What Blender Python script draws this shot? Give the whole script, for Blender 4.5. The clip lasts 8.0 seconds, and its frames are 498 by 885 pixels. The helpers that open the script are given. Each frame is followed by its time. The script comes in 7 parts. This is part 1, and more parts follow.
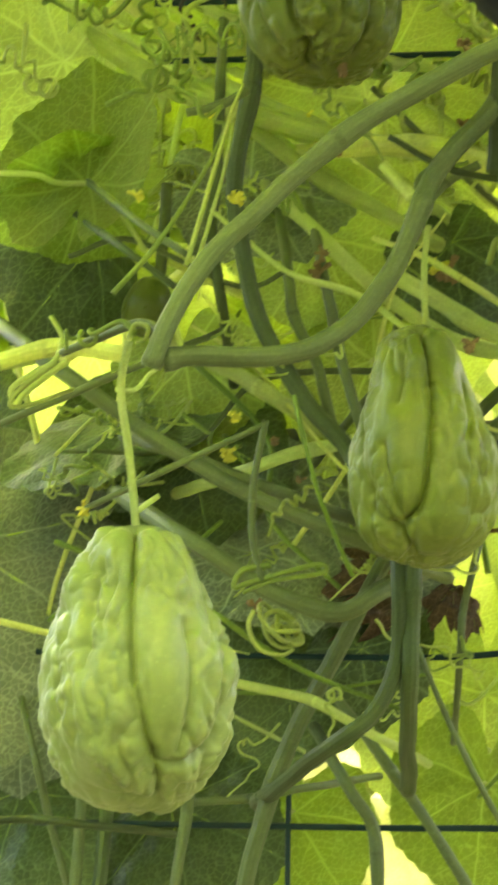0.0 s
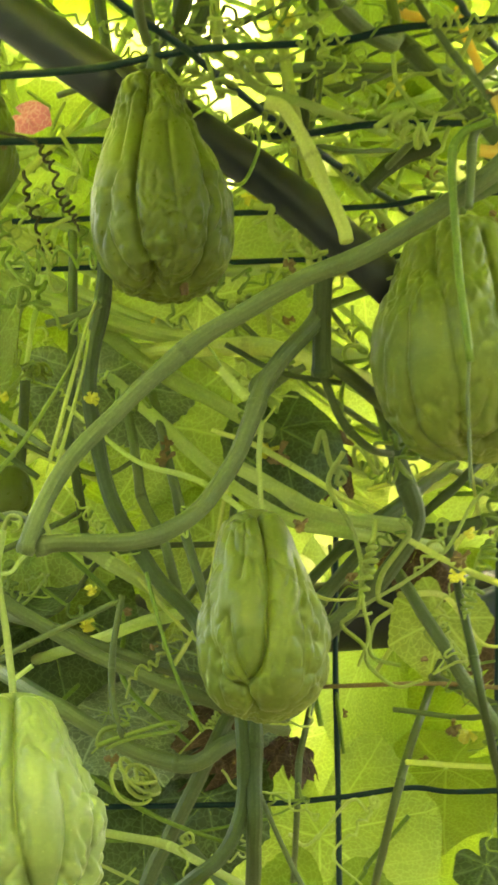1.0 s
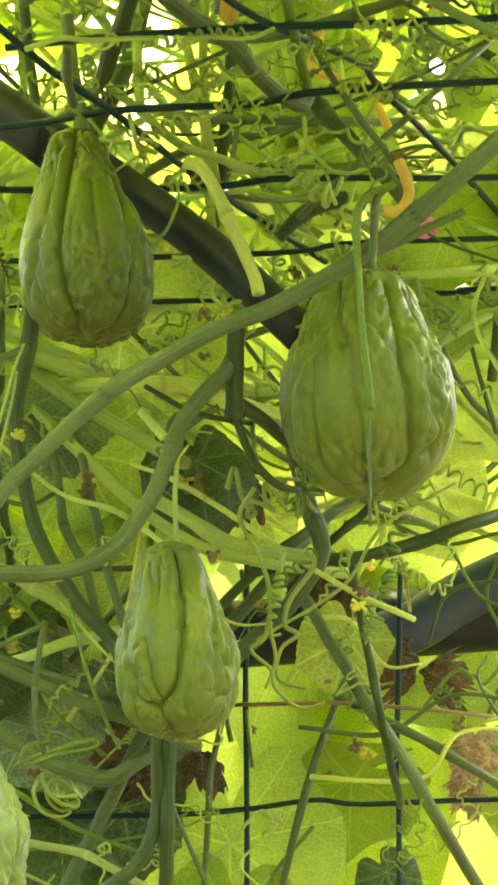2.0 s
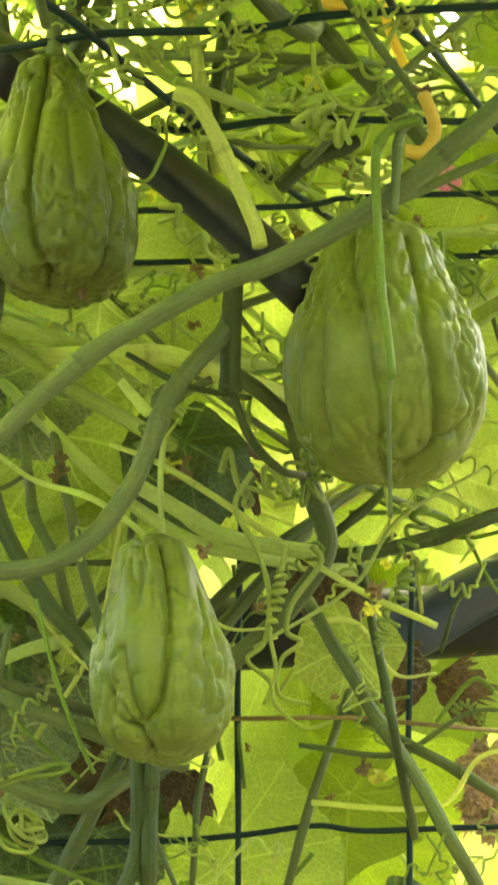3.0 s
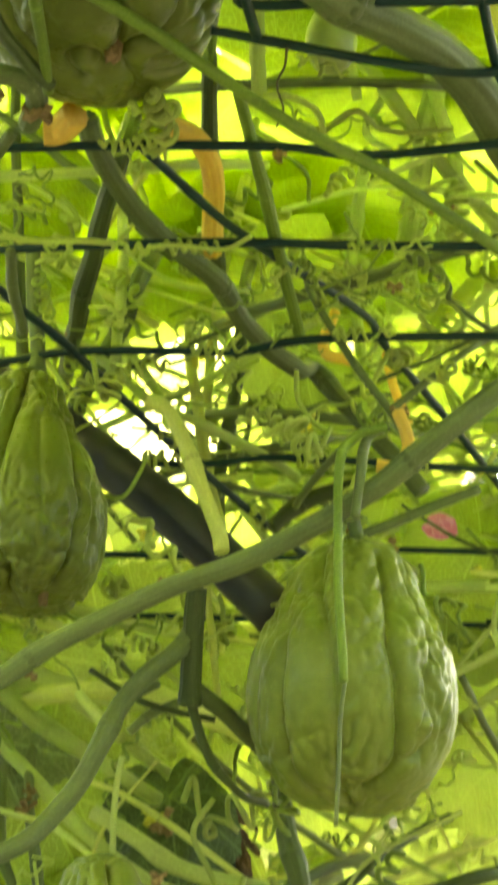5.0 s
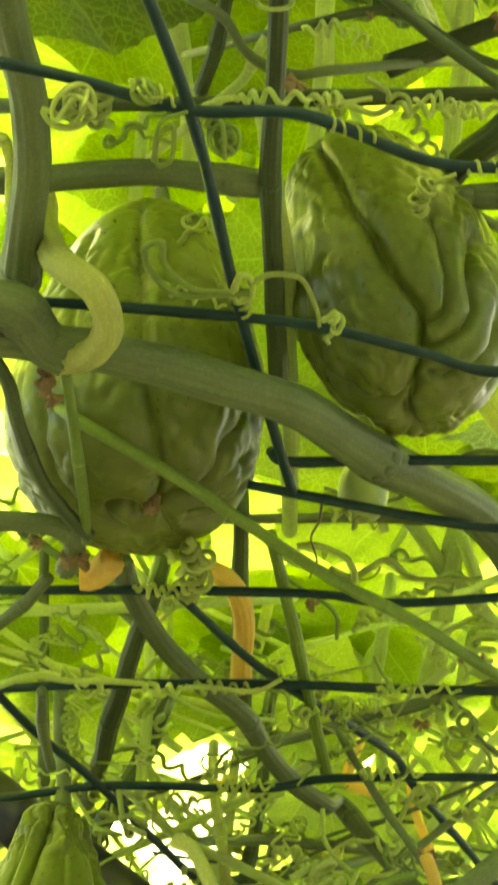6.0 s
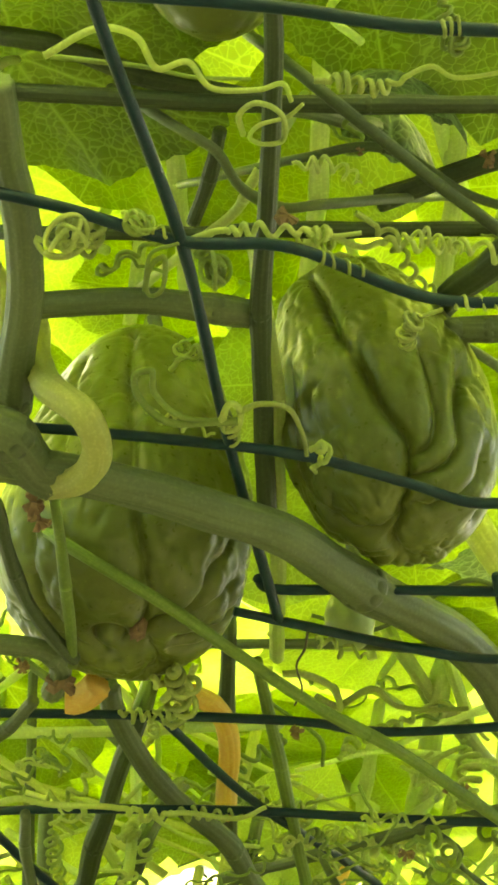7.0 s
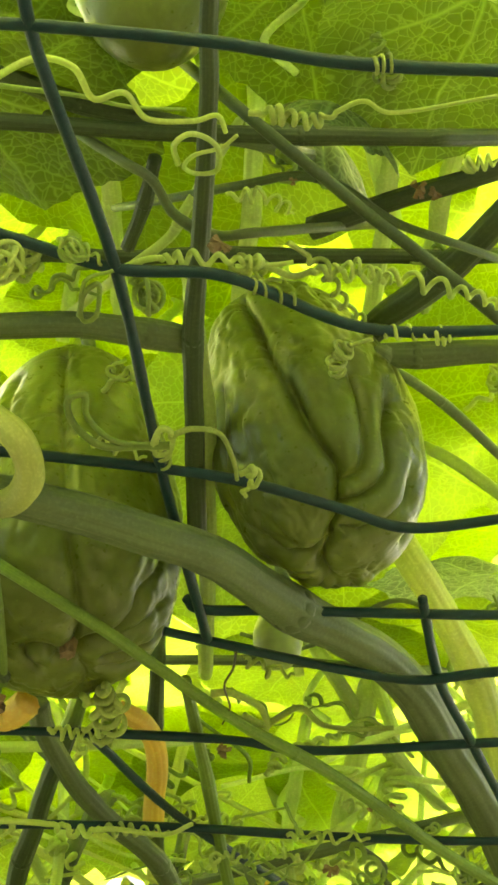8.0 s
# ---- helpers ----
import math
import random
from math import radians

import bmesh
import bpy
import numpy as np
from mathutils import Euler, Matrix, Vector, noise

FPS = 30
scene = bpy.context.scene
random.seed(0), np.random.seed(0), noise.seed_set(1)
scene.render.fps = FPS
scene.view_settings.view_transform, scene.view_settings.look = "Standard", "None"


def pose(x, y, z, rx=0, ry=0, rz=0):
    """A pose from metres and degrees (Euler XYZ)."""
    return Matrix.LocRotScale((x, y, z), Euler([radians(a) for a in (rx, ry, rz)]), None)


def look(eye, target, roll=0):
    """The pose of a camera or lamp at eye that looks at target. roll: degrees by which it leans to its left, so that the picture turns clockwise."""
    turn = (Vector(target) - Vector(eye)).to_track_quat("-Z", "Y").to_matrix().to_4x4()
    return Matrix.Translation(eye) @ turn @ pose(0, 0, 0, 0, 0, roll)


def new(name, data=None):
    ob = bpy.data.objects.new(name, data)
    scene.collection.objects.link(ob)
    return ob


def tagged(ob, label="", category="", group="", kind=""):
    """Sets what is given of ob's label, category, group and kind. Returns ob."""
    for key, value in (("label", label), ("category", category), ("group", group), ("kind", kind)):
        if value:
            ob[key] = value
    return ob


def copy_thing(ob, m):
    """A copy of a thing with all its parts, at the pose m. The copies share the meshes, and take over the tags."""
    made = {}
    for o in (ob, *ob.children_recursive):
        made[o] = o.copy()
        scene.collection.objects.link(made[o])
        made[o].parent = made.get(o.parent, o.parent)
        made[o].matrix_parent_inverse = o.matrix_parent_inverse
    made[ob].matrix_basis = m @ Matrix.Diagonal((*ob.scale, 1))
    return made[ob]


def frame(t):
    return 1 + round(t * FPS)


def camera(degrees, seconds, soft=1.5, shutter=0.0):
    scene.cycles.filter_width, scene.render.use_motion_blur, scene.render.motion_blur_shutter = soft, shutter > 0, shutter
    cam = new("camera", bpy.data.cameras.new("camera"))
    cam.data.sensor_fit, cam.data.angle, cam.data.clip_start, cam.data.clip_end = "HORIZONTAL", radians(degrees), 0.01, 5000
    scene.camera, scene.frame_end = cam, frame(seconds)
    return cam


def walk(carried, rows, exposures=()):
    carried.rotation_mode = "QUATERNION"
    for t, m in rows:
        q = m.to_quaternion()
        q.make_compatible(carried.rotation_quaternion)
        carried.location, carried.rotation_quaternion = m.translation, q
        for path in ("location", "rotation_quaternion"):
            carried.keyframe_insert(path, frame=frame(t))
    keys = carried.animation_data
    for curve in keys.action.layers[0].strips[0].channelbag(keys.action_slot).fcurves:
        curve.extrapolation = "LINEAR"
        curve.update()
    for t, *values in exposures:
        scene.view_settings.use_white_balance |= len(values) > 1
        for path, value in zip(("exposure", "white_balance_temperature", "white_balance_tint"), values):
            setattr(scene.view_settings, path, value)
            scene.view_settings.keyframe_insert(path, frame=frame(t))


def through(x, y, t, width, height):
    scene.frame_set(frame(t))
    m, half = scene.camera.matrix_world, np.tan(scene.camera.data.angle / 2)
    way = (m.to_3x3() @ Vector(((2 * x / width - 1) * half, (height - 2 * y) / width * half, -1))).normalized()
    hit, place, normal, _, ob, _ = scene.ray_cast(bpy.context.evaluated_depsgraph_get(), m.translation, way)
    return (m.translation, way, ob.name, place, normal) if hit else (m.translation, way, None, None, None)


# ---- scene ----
cam = camera(12.583, 8.0, soft=3.0, shutter=0.3)
PATH = [
    (0, pose(0.0052, 0.0786, 1.4279, 102.954, 2.227, 7.814)),
    (0.5, pose(0.0004, 0.0475, 1.4229, 105.139, 4.188, 5.349)),
    (1, pose(0.0069, -0.0777, 1.4052, 106.547, 4.477, 3.817)),
    (1.5, pose(0.0152, -0.2098, 1.3899, 106.526, 4.458, 2.638)),
    (1.7, pose(0.0154, -0.2160, 1.3885, 106.615, 4.536, 2.242)),
    (2.8, pose(0.0034, 0.0241, 1.4502, 105.576, 4.220, 0.755)),
    (3, pose(0.0031, 0.0122, 1.4483, 106.082, 4.244, 1.078)),
    (3.5, pose(0.0000, 0.0000, 1.4543, 106.582, 3.877, 1.153)),
    (4, pose(0.0015, 0.0086, 1.4519, 106.390, 3.704, 0.958)),
    (4.2, pose(-0.0009, 0.0035, 1.4510, 106.900, 3.570, 0.748)),
    (5.3, pose(0.0975, 0.1027, 1.3349, 123.707, 0.018, 3.727)),
    (5.5, pose(0.0948, 0.0981, 1.3336, 125.428, -0.278, 3.458)),
    (6, pose(0.0707, 0.0589, 1.3811, 128.813, -0.004, 2.794)),
    (6.5, pose(0.0711, 0.0603, 1.3834, 130.875, -0.368, 2.473)),
    (7, pose(0.0753, 0.0521, 1.3798, 131.845, -0.688, 2.137)),
    (7.5, pose(0.0951, 0.0433, 1.3784, 132.148, -0.583, 1.558)),
    (8, pose(0.0756, 0.0377, 1.3773, 131.987, 0.000, 0.395)),
]
walk(cam, PATH, [(0, 4.0, 7700, 0), (8, 3.97, 7700, 0)])

# ---- world, sun, exposure ----
world = bpy.data.worlds.new("world")
scene.world = world
world.use_nodes = True
wn = world.node_tree.nodes
sky = wn.new("ShaderNodeTexSky")
sky.sky_type = 'NISHITA'
sky.sun_disc = False
SUN_ELEV, SUN_TURN = radians(58), radians(15)
sky.sun_elevation = SUN_ELEV
sky.sun_rotation = SUN_TURN
sky.air_density, sky.dust_density, sky.ozone_density = 1.0, 8.0, 0.2
world.node_tree.links.new(sky.outputs[0], wn["Background"].inputs[0])
wn["Background"].inputs[1].default_value = 0.15
sun_data = bpy.data.lights.new("sun", 'SUN')
sun_data.energy, sun_data.angle, sun_data.color = 1.0, radians(14), (1.0, 0.95, 0.86)
sun = new("sun", sun_data)
away = Vector((math.sin(SUN_TURN) * math.cos(SUN_ELEV), math.cos(SUN_TURN) * math.cos(SUN_ELEV), math.sin(SUN_ELEV)))
sun.matrix_world = look(away * 20, (0, 0, 0))


# ---- materials ----
def material(name):
    m = bpy.data.materials.new(name)
    m.use_nodes = True
    nt = m.node_tree
    return m, nt, nt.nodes, nt.links, nt.nodes["Principled BSDF"]


def noise_node(nt, scale, detail=4.0, rough=0.55, stretch=None):
    tc = nt.nodes.new("ShaderNodeTexCoord")
    tex = nt.nodes.new("ShaderNodeTexNoise")
    tex.inputs["Scale"].default_value = scale
    tex.inputs["Detail"].default_value = detail
    tex.inputs["Roughness"].default_value = rough
    if stretch:
        mp = nt.nodes.new("ShaderNodeMapping")
        mp.inputs["Scale"].default_value = stretch
        nt.links.new(tc.outputs["Object"], mp.inputs[0])
        nt.links.new(mp.outputs[0], tex.inputs["Vector"])
    else:
        nt.links.new(tc.outputs["Object"], tex.inputs["Vector"])
    return tex.outputs["Fac"]


def ramp(nt, fac, stops):
    r = nt.nodes.new("ShaderNodeValToRGB")
    e = r.color_ramp.elements
    while len(e) < len(stops):
        e.new(0.5)
    for el, (p, c) in zip(e, stops):
        el.position, el.color = p, (*c, 1)
    nt.links.new(fac, r.inputs[0])
    return r.outputs[0]


def mixed(nt, fac, a, b, mode='MIX'):
    mx = nt.nodes.new("ShaderNodeMix")
    mx.data_type, mx.blend_type = 'RGBA', mode
    for s, v in ((mx.inputs[0], fac), (mx.inputs[6], a), (mx.inputs[7], b)):
        if isinstance(v, (int, float)):
            s.default_value = v
        elif isinstance(v, tuple):
            s.default_value = (*v, 1)
        else:
            nt.links.new(v, s)
    return mx.outputs[2]


def bumped(nt, bsdf, fac, strength, distance):
    b = nt.nodes.new("ShaderNodeBump")
    b.inputs["Strength"].default_value = strength
    b.inputs["Distance"].default_value = distance
    nt.links.new(fac, b.inputs["Height"])
    nt.links.new(b.outputs[0], bsdf.inputs["Normal"])


def varied(nt, col, lo=0.8, hi=1.2):
    """Brightness differs from thing to thing."""
    info = nt.nodes.new("ShaderNodeObjectInfo")
    mr = nt.nodes.new("ShaderNodeMapRange")
    mr.inputs[3].default_value, mr.inputs[4].default_value = lo, hi
    nt.links.new(info.outputs["Random"], mr.inputs[0])
    hsv = nt.nodes.new("ShaderNodeHueSaturation")
    nt.links.new(mr.outputs[0], hsv.inputs["Value"])
    nt.links.new(col, hsv.inputs["Color"])
    return hsv.outputs[0]


def fruit_material(name, dark, light, gloss=0.34):
    m, nt, n, l, b = material(name)
    big = noise_node(nt, 22, 3)
    fine = noise_node(nt, 260, 5)
    col = ramp(nt, big, ((0.32, dark), (0.7, light)))
    col = mixed(nt, ramp(nt, fine, ((0.5, (0, 0, 0)), (0.8, (0.45, 0.45, 0.45)))), col, tuple(min(1, c * 1.22) for c in light))
    vor = n.new("ShaderNodeTexVoronoi")
    vor.inputs["Scale"].default_value = 170
    tc = n.new("ShaderNodeTexCoord")
    l.new(tc.outputs["Object"], vor.inputs["Vector"])
    dots = ramp(nt, vor.outputs["Distance"], ((0.06, (0.5, 0.5, 0.5)), (0.13, (0, 0, 0))))
    col = mixed(nt, dots, col, tuple(min(1, c * 1.35) for c in light))
    l.new(col, b.inputs["Base Color"])
    l.new(ramp(nt, fine, ((0.3, (gloss - 0.06,) * 3), (0.7, (gloss + 0.08,) * 3))), b.inputs["Roughness"])
    b.inputs["Specular IOR Level"].default_value = 0.4
    b.inputs["Subsurface Weight"].default_value = 0.06
    b.inputs["Subsurface Radius"].default_value = (0.004, 0.008, 0.002)
    bumped(nt, b, noise_node(nt, 420, 4), 0.3, 0.0006)
    return m


def stem_material(name, dark, light, gloss=0.5, through=0.0, streaks=0.2):
    m, nt, n, l, b = material(name)
    big = noise_node(nt, 30, 4)
    fine = noise_node(nt, 600, 4)
    att = n.new("ShaderNodeAttribute")
    att.attribute_name = "strand"
    streak = n.new("ShaderNodeTexNoise")
    streak.inputs["Scale"].default_value = 5.0
    streak.inputs["Detail"].default_value = 3
    l.new(att.outputs["Vector"], streak.inputs["Vector"])
    col = ramp(nt, big, ((0.2, dark), (0.85, light)))
    col = mixed(nt, ramp(nt, streak.outputs["Fac"], ((0.46, (0, 0, 0)), (0.7, (streaks, streaks, streaks)))), col, tuple(min(1, c * 1.55 + 0.01) for c in light))
    col = mixed(nt, ramp(nt, fine, ((0.5, (0, 0, 0)), (0.8, (0.5, 0.5, 0.5)))), col, tuple(min(1, c * 1.5) for c in light))
    col = varied(nt, col, 0.8, 1.2)
    l.new(col, b.inputs["Base Color"])
    b.inputs["Roughness"].default_value = gloss
    b.inputs["Specular IOR Level"].default_value = 0.32
    bumped(nt, b, fine, 0.4, 0.0006)
    if through:
        tr = n.new("ShaderNodeBsdfTranslucent")
        l.new(col, tr.inputs[0])
        mx = n.new("ShaderNodeMixShader")
        mx.inputs[0].default_value = through
        l.new(b.outputs[0], mx.inputs[1])
        l.new(tr.outputs[0], mx.inputs[2])
        l.new(mx.outputs[0], n["Material Output"].inputs[0])
    return m


LEAF_TIPS = (0, 52, -52, 104, -104, 148, -148)


def number(nt, op, *values):
    m = nt.nodes.new("ShaderNodeMath")
    m.operation = op
    for k, v in enumerate(values):
        if isinstance(v, (int, float)):
            m.inputs[k].default_value = v
        else:
            nt.links.new(v, m.inputs[k])
    return m.outputs[0]


def vein_lines(nt):
    """Main veins that fan out from the stalk, and side veins in chevrons along them, in the leaf's own metres."""
    tc = nt.nodes.new("ShaderNodeTexCoord")
    warp = nt.nodes.new("ShaderNodeTexNoise")
    warp.inputs["Scale"].default_value = 35
    nt.links.new(tc.outputs["Object"], warp.inputs["Vector"])
    add = nt.nodes.new("ShaderNodeVectorMath")
    add.operation = 'MULTIPLY_ADD'
    add.inputs[1].default_value = (0.006, 0.006, 0)
    nt.links.new(warp.outputs["Color"], add.inputs[0])
    nt.links.new(tc.outputs["Object"], add.inputs[2])
    sep = nt.nodes.new("ShaderNodeSeparateXYZ")
    nt.links.new(add.outputs[0], sep.inputs[0])
    x, y = number(nt, 'SUBTRACT', sep.outputs[0], 0.003), number(nt, 'SUBTRACT', sep.outputs[1], 0.003)
    best, along = None, None
    for a in LEAF_TIPS:
        sa, ca = math.sin(radians(a)), math.cos(radians(a))
        run = number(nt, 'ADD', number(nt, 'MULTIPLY', x, sa), number(nt, 'MULTIPLY', y, ca))
        off = number(nt, 'ABSOLUTE', number(nt, 'SUBTRACT', number(nt, 'MULTIPLY', x, ca), number(nt, 'MULTIPLY', y, sa)))
        off = number(nt, 'ADD', off, number(nt, 'MULTIPLY', number(nt, 'LESS_THAN', run, 0.0), 9.0))
        if best is None:
            best, along = off, run
        else:
            nearer = number(nt, 'LESS_THAN', off, best)
            keep = number(nt, 'SUBTRACT', 1.0, nearer)
            along = number(nt, 'ADD', number(nt, 'MULTIPLY', run, nearer), number(nt, 'MULTIPLY', along, keep))
            best = number(nt, 'MINIMUM', off, best)
    width = number(nt, 'MAXIMUM', number(nt, 'MULTIPLY_ADD', along, -0.008, 0.0017), 0.0005)
    main = number(nt, 'SUBTRACT', 1.0, number(nt, 'SMOOTH_MIN', number(nt, 'DIVIDE', best, width), 1.0, 0.2))
    chev = number(nt, 'PINGPONG', number(nt, 'SUBTRACT', along, number(nt, 'MULTIPLY', best, 0.9)), 0.0115)
    side = number(nt, 'SUBTRACT', 1.0, number(nt, 'MINIMUM', number(nt, 'DIVIDE', chev, 0.0009), 1.0))
    side = number(nt, 'MULTIPLY', side, 0.6)
    return number(nt, 'MAXIMUM', number(nt, 'MAXIMUM', main, side), 0.0)


def leaf_material(name, dark, light, glow, through=0.55, gloss=0.5, veins=210.0, lines=True, show=0.6):
    """A blade that reflects green and lets yellow-green light through, with a net of fine veins."""
    m, nt, n, l, b = material(name)
    big = noise_node(nt, 14, 4)
    tc = n.new("ShaderNodeTexCoord")
    warp = n.new("ShaderNodeTexNoise")
    warp.inputs["Scale"].default_value = 40
    l.new(tc.outputs["Object"], warp.inputs["Vector"])
    add = n.new("ShaderNodeVectorMath")
    add.operation = 'MULTIPLY_ADD'
    add.inputs[1].default_value = (0.012, 0.012, 0.012)
    l.new(warp.outputs["Color"], add.inputs[0])
    l.new(tc.outputs["Object"], add.inputs[2])
    vor = n.new("ShaderNodeTexVoronoi")
    vor.feature = 'DISTANCE_TO_EDGE'
    vor.inputs["Scale"].default_value = veins
    l.new(add.outputs[0], vor.inputs["Vector"])
    net = ramp(nt, vor.outputs["Distance"], ((0.015, (show, show, show)), (0.07, (0, 0, 0))))
    if lines:
        net = number(nt, 'MAXIMUM', net, vein_lines(nt))
    col = ramp(nt, big, ((0.3, dark), (0.7, light)))
    col = varied(nt, mixed(nt, net, col, tuple(min(1, c * 2.0 + 0.02) for c in light)), 0.75, 1.25)
    thr = ramp(nt, big, ((0.25, tuple(c * 0.72 for c in glow)), (0.75, glow)))
    thr = varied(nt, mixed(nt, net, thr, tuple(min(1, c * 1.25 + 0.03) for c in glow)), 0.84, 1.08)
    l.new(col, b.inputs["Base Color"])
    b.inputs["Roughness"].default_value = gloss
    bumped(nt, b, vor.outputs["Distance"], 0.5, 0.002)
    tr = n.new("ShaderNodeBsdfTranslucent")
    l.new(thr, tr.inputs[0])
    mx = n.new("ShaderNodeMixShader")
    mx.inputs[0].default_value = through
    l.new(b.outputs[0], mx.inputs[1])
    l.new(tr.outputs[0], mx.inputs[2])
    l.new(mx.outputs[0], n["Material Output"].inputs[0])
    return m


def plain_material(name, dark, light, scale, gloss, metal=0.0, bump=0.3, shine=0.5):
    m, nt, n, l, b = material(name)
    f = noise_node(nt, scale, 5)
    l.new(ramp(nt, f, ((0.3, dark), (0.7, light))), b.inputs["Base Color"])
    b.inputs["Roughness"].default_value = gloss
    b.inputs["Metallic"].default_value = metal
    b.inputs["Specular IOR Level"].default_value = shine
    bumped(nt, b, noise_node(nt, scale * 8, 4), bump, 0.0008)
    return m


FRUIT = fruit_material("chayote_skin", (0.114, 0.153, 0.027), (0.158, 0.203, 0.041))
FRUIT_PALE = fruit_material("pale_chayote_skin", (0.178, 0.232, 0.082), (0.240, 0.300, 0.118))
FRUIT_DEEP = fruit_material("deep_chayote_skin", (0.078, 0.106, 0.016), (0.108, 0.143, 0.024), 0.32)
STEM = stem_material("green_stem", (0.070, 0.098, 0.040), (0.108, 0.143, 0.064))
STEM_FRESH = stem_material("fresh_stem", (0.115, 0.19, 0.032), (0.17, 0.265, 0.05), 0.5, 0.15)
# darker stem; on the shaded stems above the mesh its colour carries the shade
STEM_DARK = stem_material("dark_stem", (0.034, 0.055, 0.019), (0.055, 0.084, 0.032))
# both pale stems: natural pale green, lifted further to stand in for backlight
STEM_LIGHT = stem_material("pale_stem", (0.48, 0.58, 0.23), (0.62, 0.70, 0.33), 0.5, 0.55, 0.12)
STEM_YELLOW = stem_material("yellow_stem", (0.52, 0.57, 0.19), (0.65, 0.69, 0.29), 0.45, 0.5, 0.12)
STEM_ORANGE = stem_material("orange_stem", (0.84, 0.54, 0.12), (0.90, 0.66, 0.22), 0.5, 0.35, 0.12)
TENDRIL = stem_material("tendril_green", (0.17, 0.25, 0.06), (0.26, 0.35, 0.10), 0.5, 0.3)
TENDRIL_LIGHT = stem_material("tendril_pale", (0.33, 0.41, 0.13), (0.45, 0.52, 0.19), 0.5, 0.45)
TENDRIL_DARK = stem_material("tendril_dead", (0.03, 0.03, 0.02), (0.06, 0.05, 0.03))
DRY = stem_material("dry_brown", (0.13, 0.085, 0.045), (0.28, 0.20, 0.11), 0.8, 0.1)
LEAF = leaf_material("leaf_green", (0.05, 0.10, 0.02), (0.08, 0.14, 0.03), (0.45, 0.54, 0.13), 0.76)
# lit copy of LEAF: greener base and more glow stand in for backlight
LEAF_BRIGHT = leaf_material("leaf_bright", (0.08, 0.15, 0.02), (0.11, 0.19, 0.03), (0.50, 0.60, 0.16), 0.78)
LEAF_HEDGE = leaf_material("leaf_hedge", (0.045, 0.085, 0.012), (0.065, 0.115, 0.018), (0.055, 0.085, 0.007), 0.6, lines=False)
LEAF_MID = leaf_material("leaf_mid_green", (0.05, 0.10, 0.02), (0.08, 0.14, 0.03), (0.33, 0.45, 0.065), 0.7)
# extra clear blade for the leaf layer added as a diffuser
LEAF_DIFFUSER = leaf_material("leaf_canopy", (0.08, 0.15, 0.02), (0.11, 0.19, 0.03), (0.80, 0.86, 0.35), 0.9, lines=False)
# shaded copy of LEAF: weak glow puts the overlap's shade into the colour
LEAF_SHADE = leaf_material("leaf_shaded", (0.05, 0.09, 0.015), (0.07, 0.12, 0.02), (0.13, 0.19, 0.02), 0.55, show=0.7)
# dark leaf green, which also puts shade into the leaves behind the fruits
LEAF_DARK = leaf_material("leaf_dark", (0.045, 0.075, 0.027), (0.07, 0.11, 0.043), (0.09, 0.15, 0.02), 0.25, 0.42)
# sky sheen on upper leaf faces, put in as a pale grey-green base
LEAF_GREY = leaf_material("leaf_grey_top", (0.15, 0.19, 0.13), (0.23, 0.27, 0.19), (0.10, 0.15, 0.04), 0.2, 0.4)
LEAF_DRY = leaf_material("leaf_dry", (0.045, 0.028, 0.015), (0.11, 0.07, 0.04), (0.12, 0.07, 0.03), 0.25, 0.8, lines=False)
VEIN = stem_material("leaf_vein", (0.34, 0.46, 0.10), (0.44, 0.55, 0.14), 0.5, 0.65)
WIRE = plain_material("wire_coating", (0.003, 0.020, 0.023), (0.006, 0.032, 0.037), 200, 0.45, shine=0.26)
PIPE = plain_material("black_pipe", (0.006, 0.008, 0.015), (0.011, 0.014, 0.026), 60, 0.42)
SHEET = plain_material("blue_black_sheet", (0.018, 0.028, 0.066), (0.032, 0.046, 0.105), 20, 0.38)
SOIL = plain_material("soil", (0.048, 0.044, 0.024), (0.102, 0.095, 0.050), 6, 0.95)
FLOWER = stem_material("flower_yellow", (0.62, 0.58, 0.08), (0.75, 0.70, 0.16), 0.5, 0.3)
PETAL = leaf_material("petal_pink", (0.80, 0.16, 0.46), (0.86, 0.30, 0.58), (0.86, 0.24, 0.56), 0.4, lines=False)
LEAF_TAN = leaf_material("leaf_tan", (0.30, 0.19, 0.12), (0.42, 0.30, 0.21), (0.45, 0.30, 0.2), 0.35, 0.8, lines=False)


# ---- mesh helpers ----
def mesh_object(name, verts, faces, mat, parent=None, label="", smooth=True):
    me = bpy.data.meshes.new(name)
    me.from_pydata(verts, [], faces)
    if smooth:
        me.polygons.foreach_set("use_smooth", [True] * len(me.polygons))
    me.materials.append(mat)
    ob = new(name, me)
    if parent:
        ob.parent = parent
    if label:
        ob["label"] = label
    return ob


def spline(points, per=8):
    """Catmull-Rom through the points."""
    p = [Vector(q) for q in points]
    p = [p[0] * 2 - p[1]] + p + [p[-1] * 2 - p[-2]]
    out = []
    for i in range(1, len(p) - 2):
        a, b, c, d = p[i - 1:i + 3]
        for k in range(per):
            t = k / per
            out.append(0.5 * (2 * b + (c - a) * t + (2 * a - 5 * b + 4 * c - d) * t * t + (3 * b - a - 3 * c + d) * t ** 3))
    out.append(p[-2])
    return out


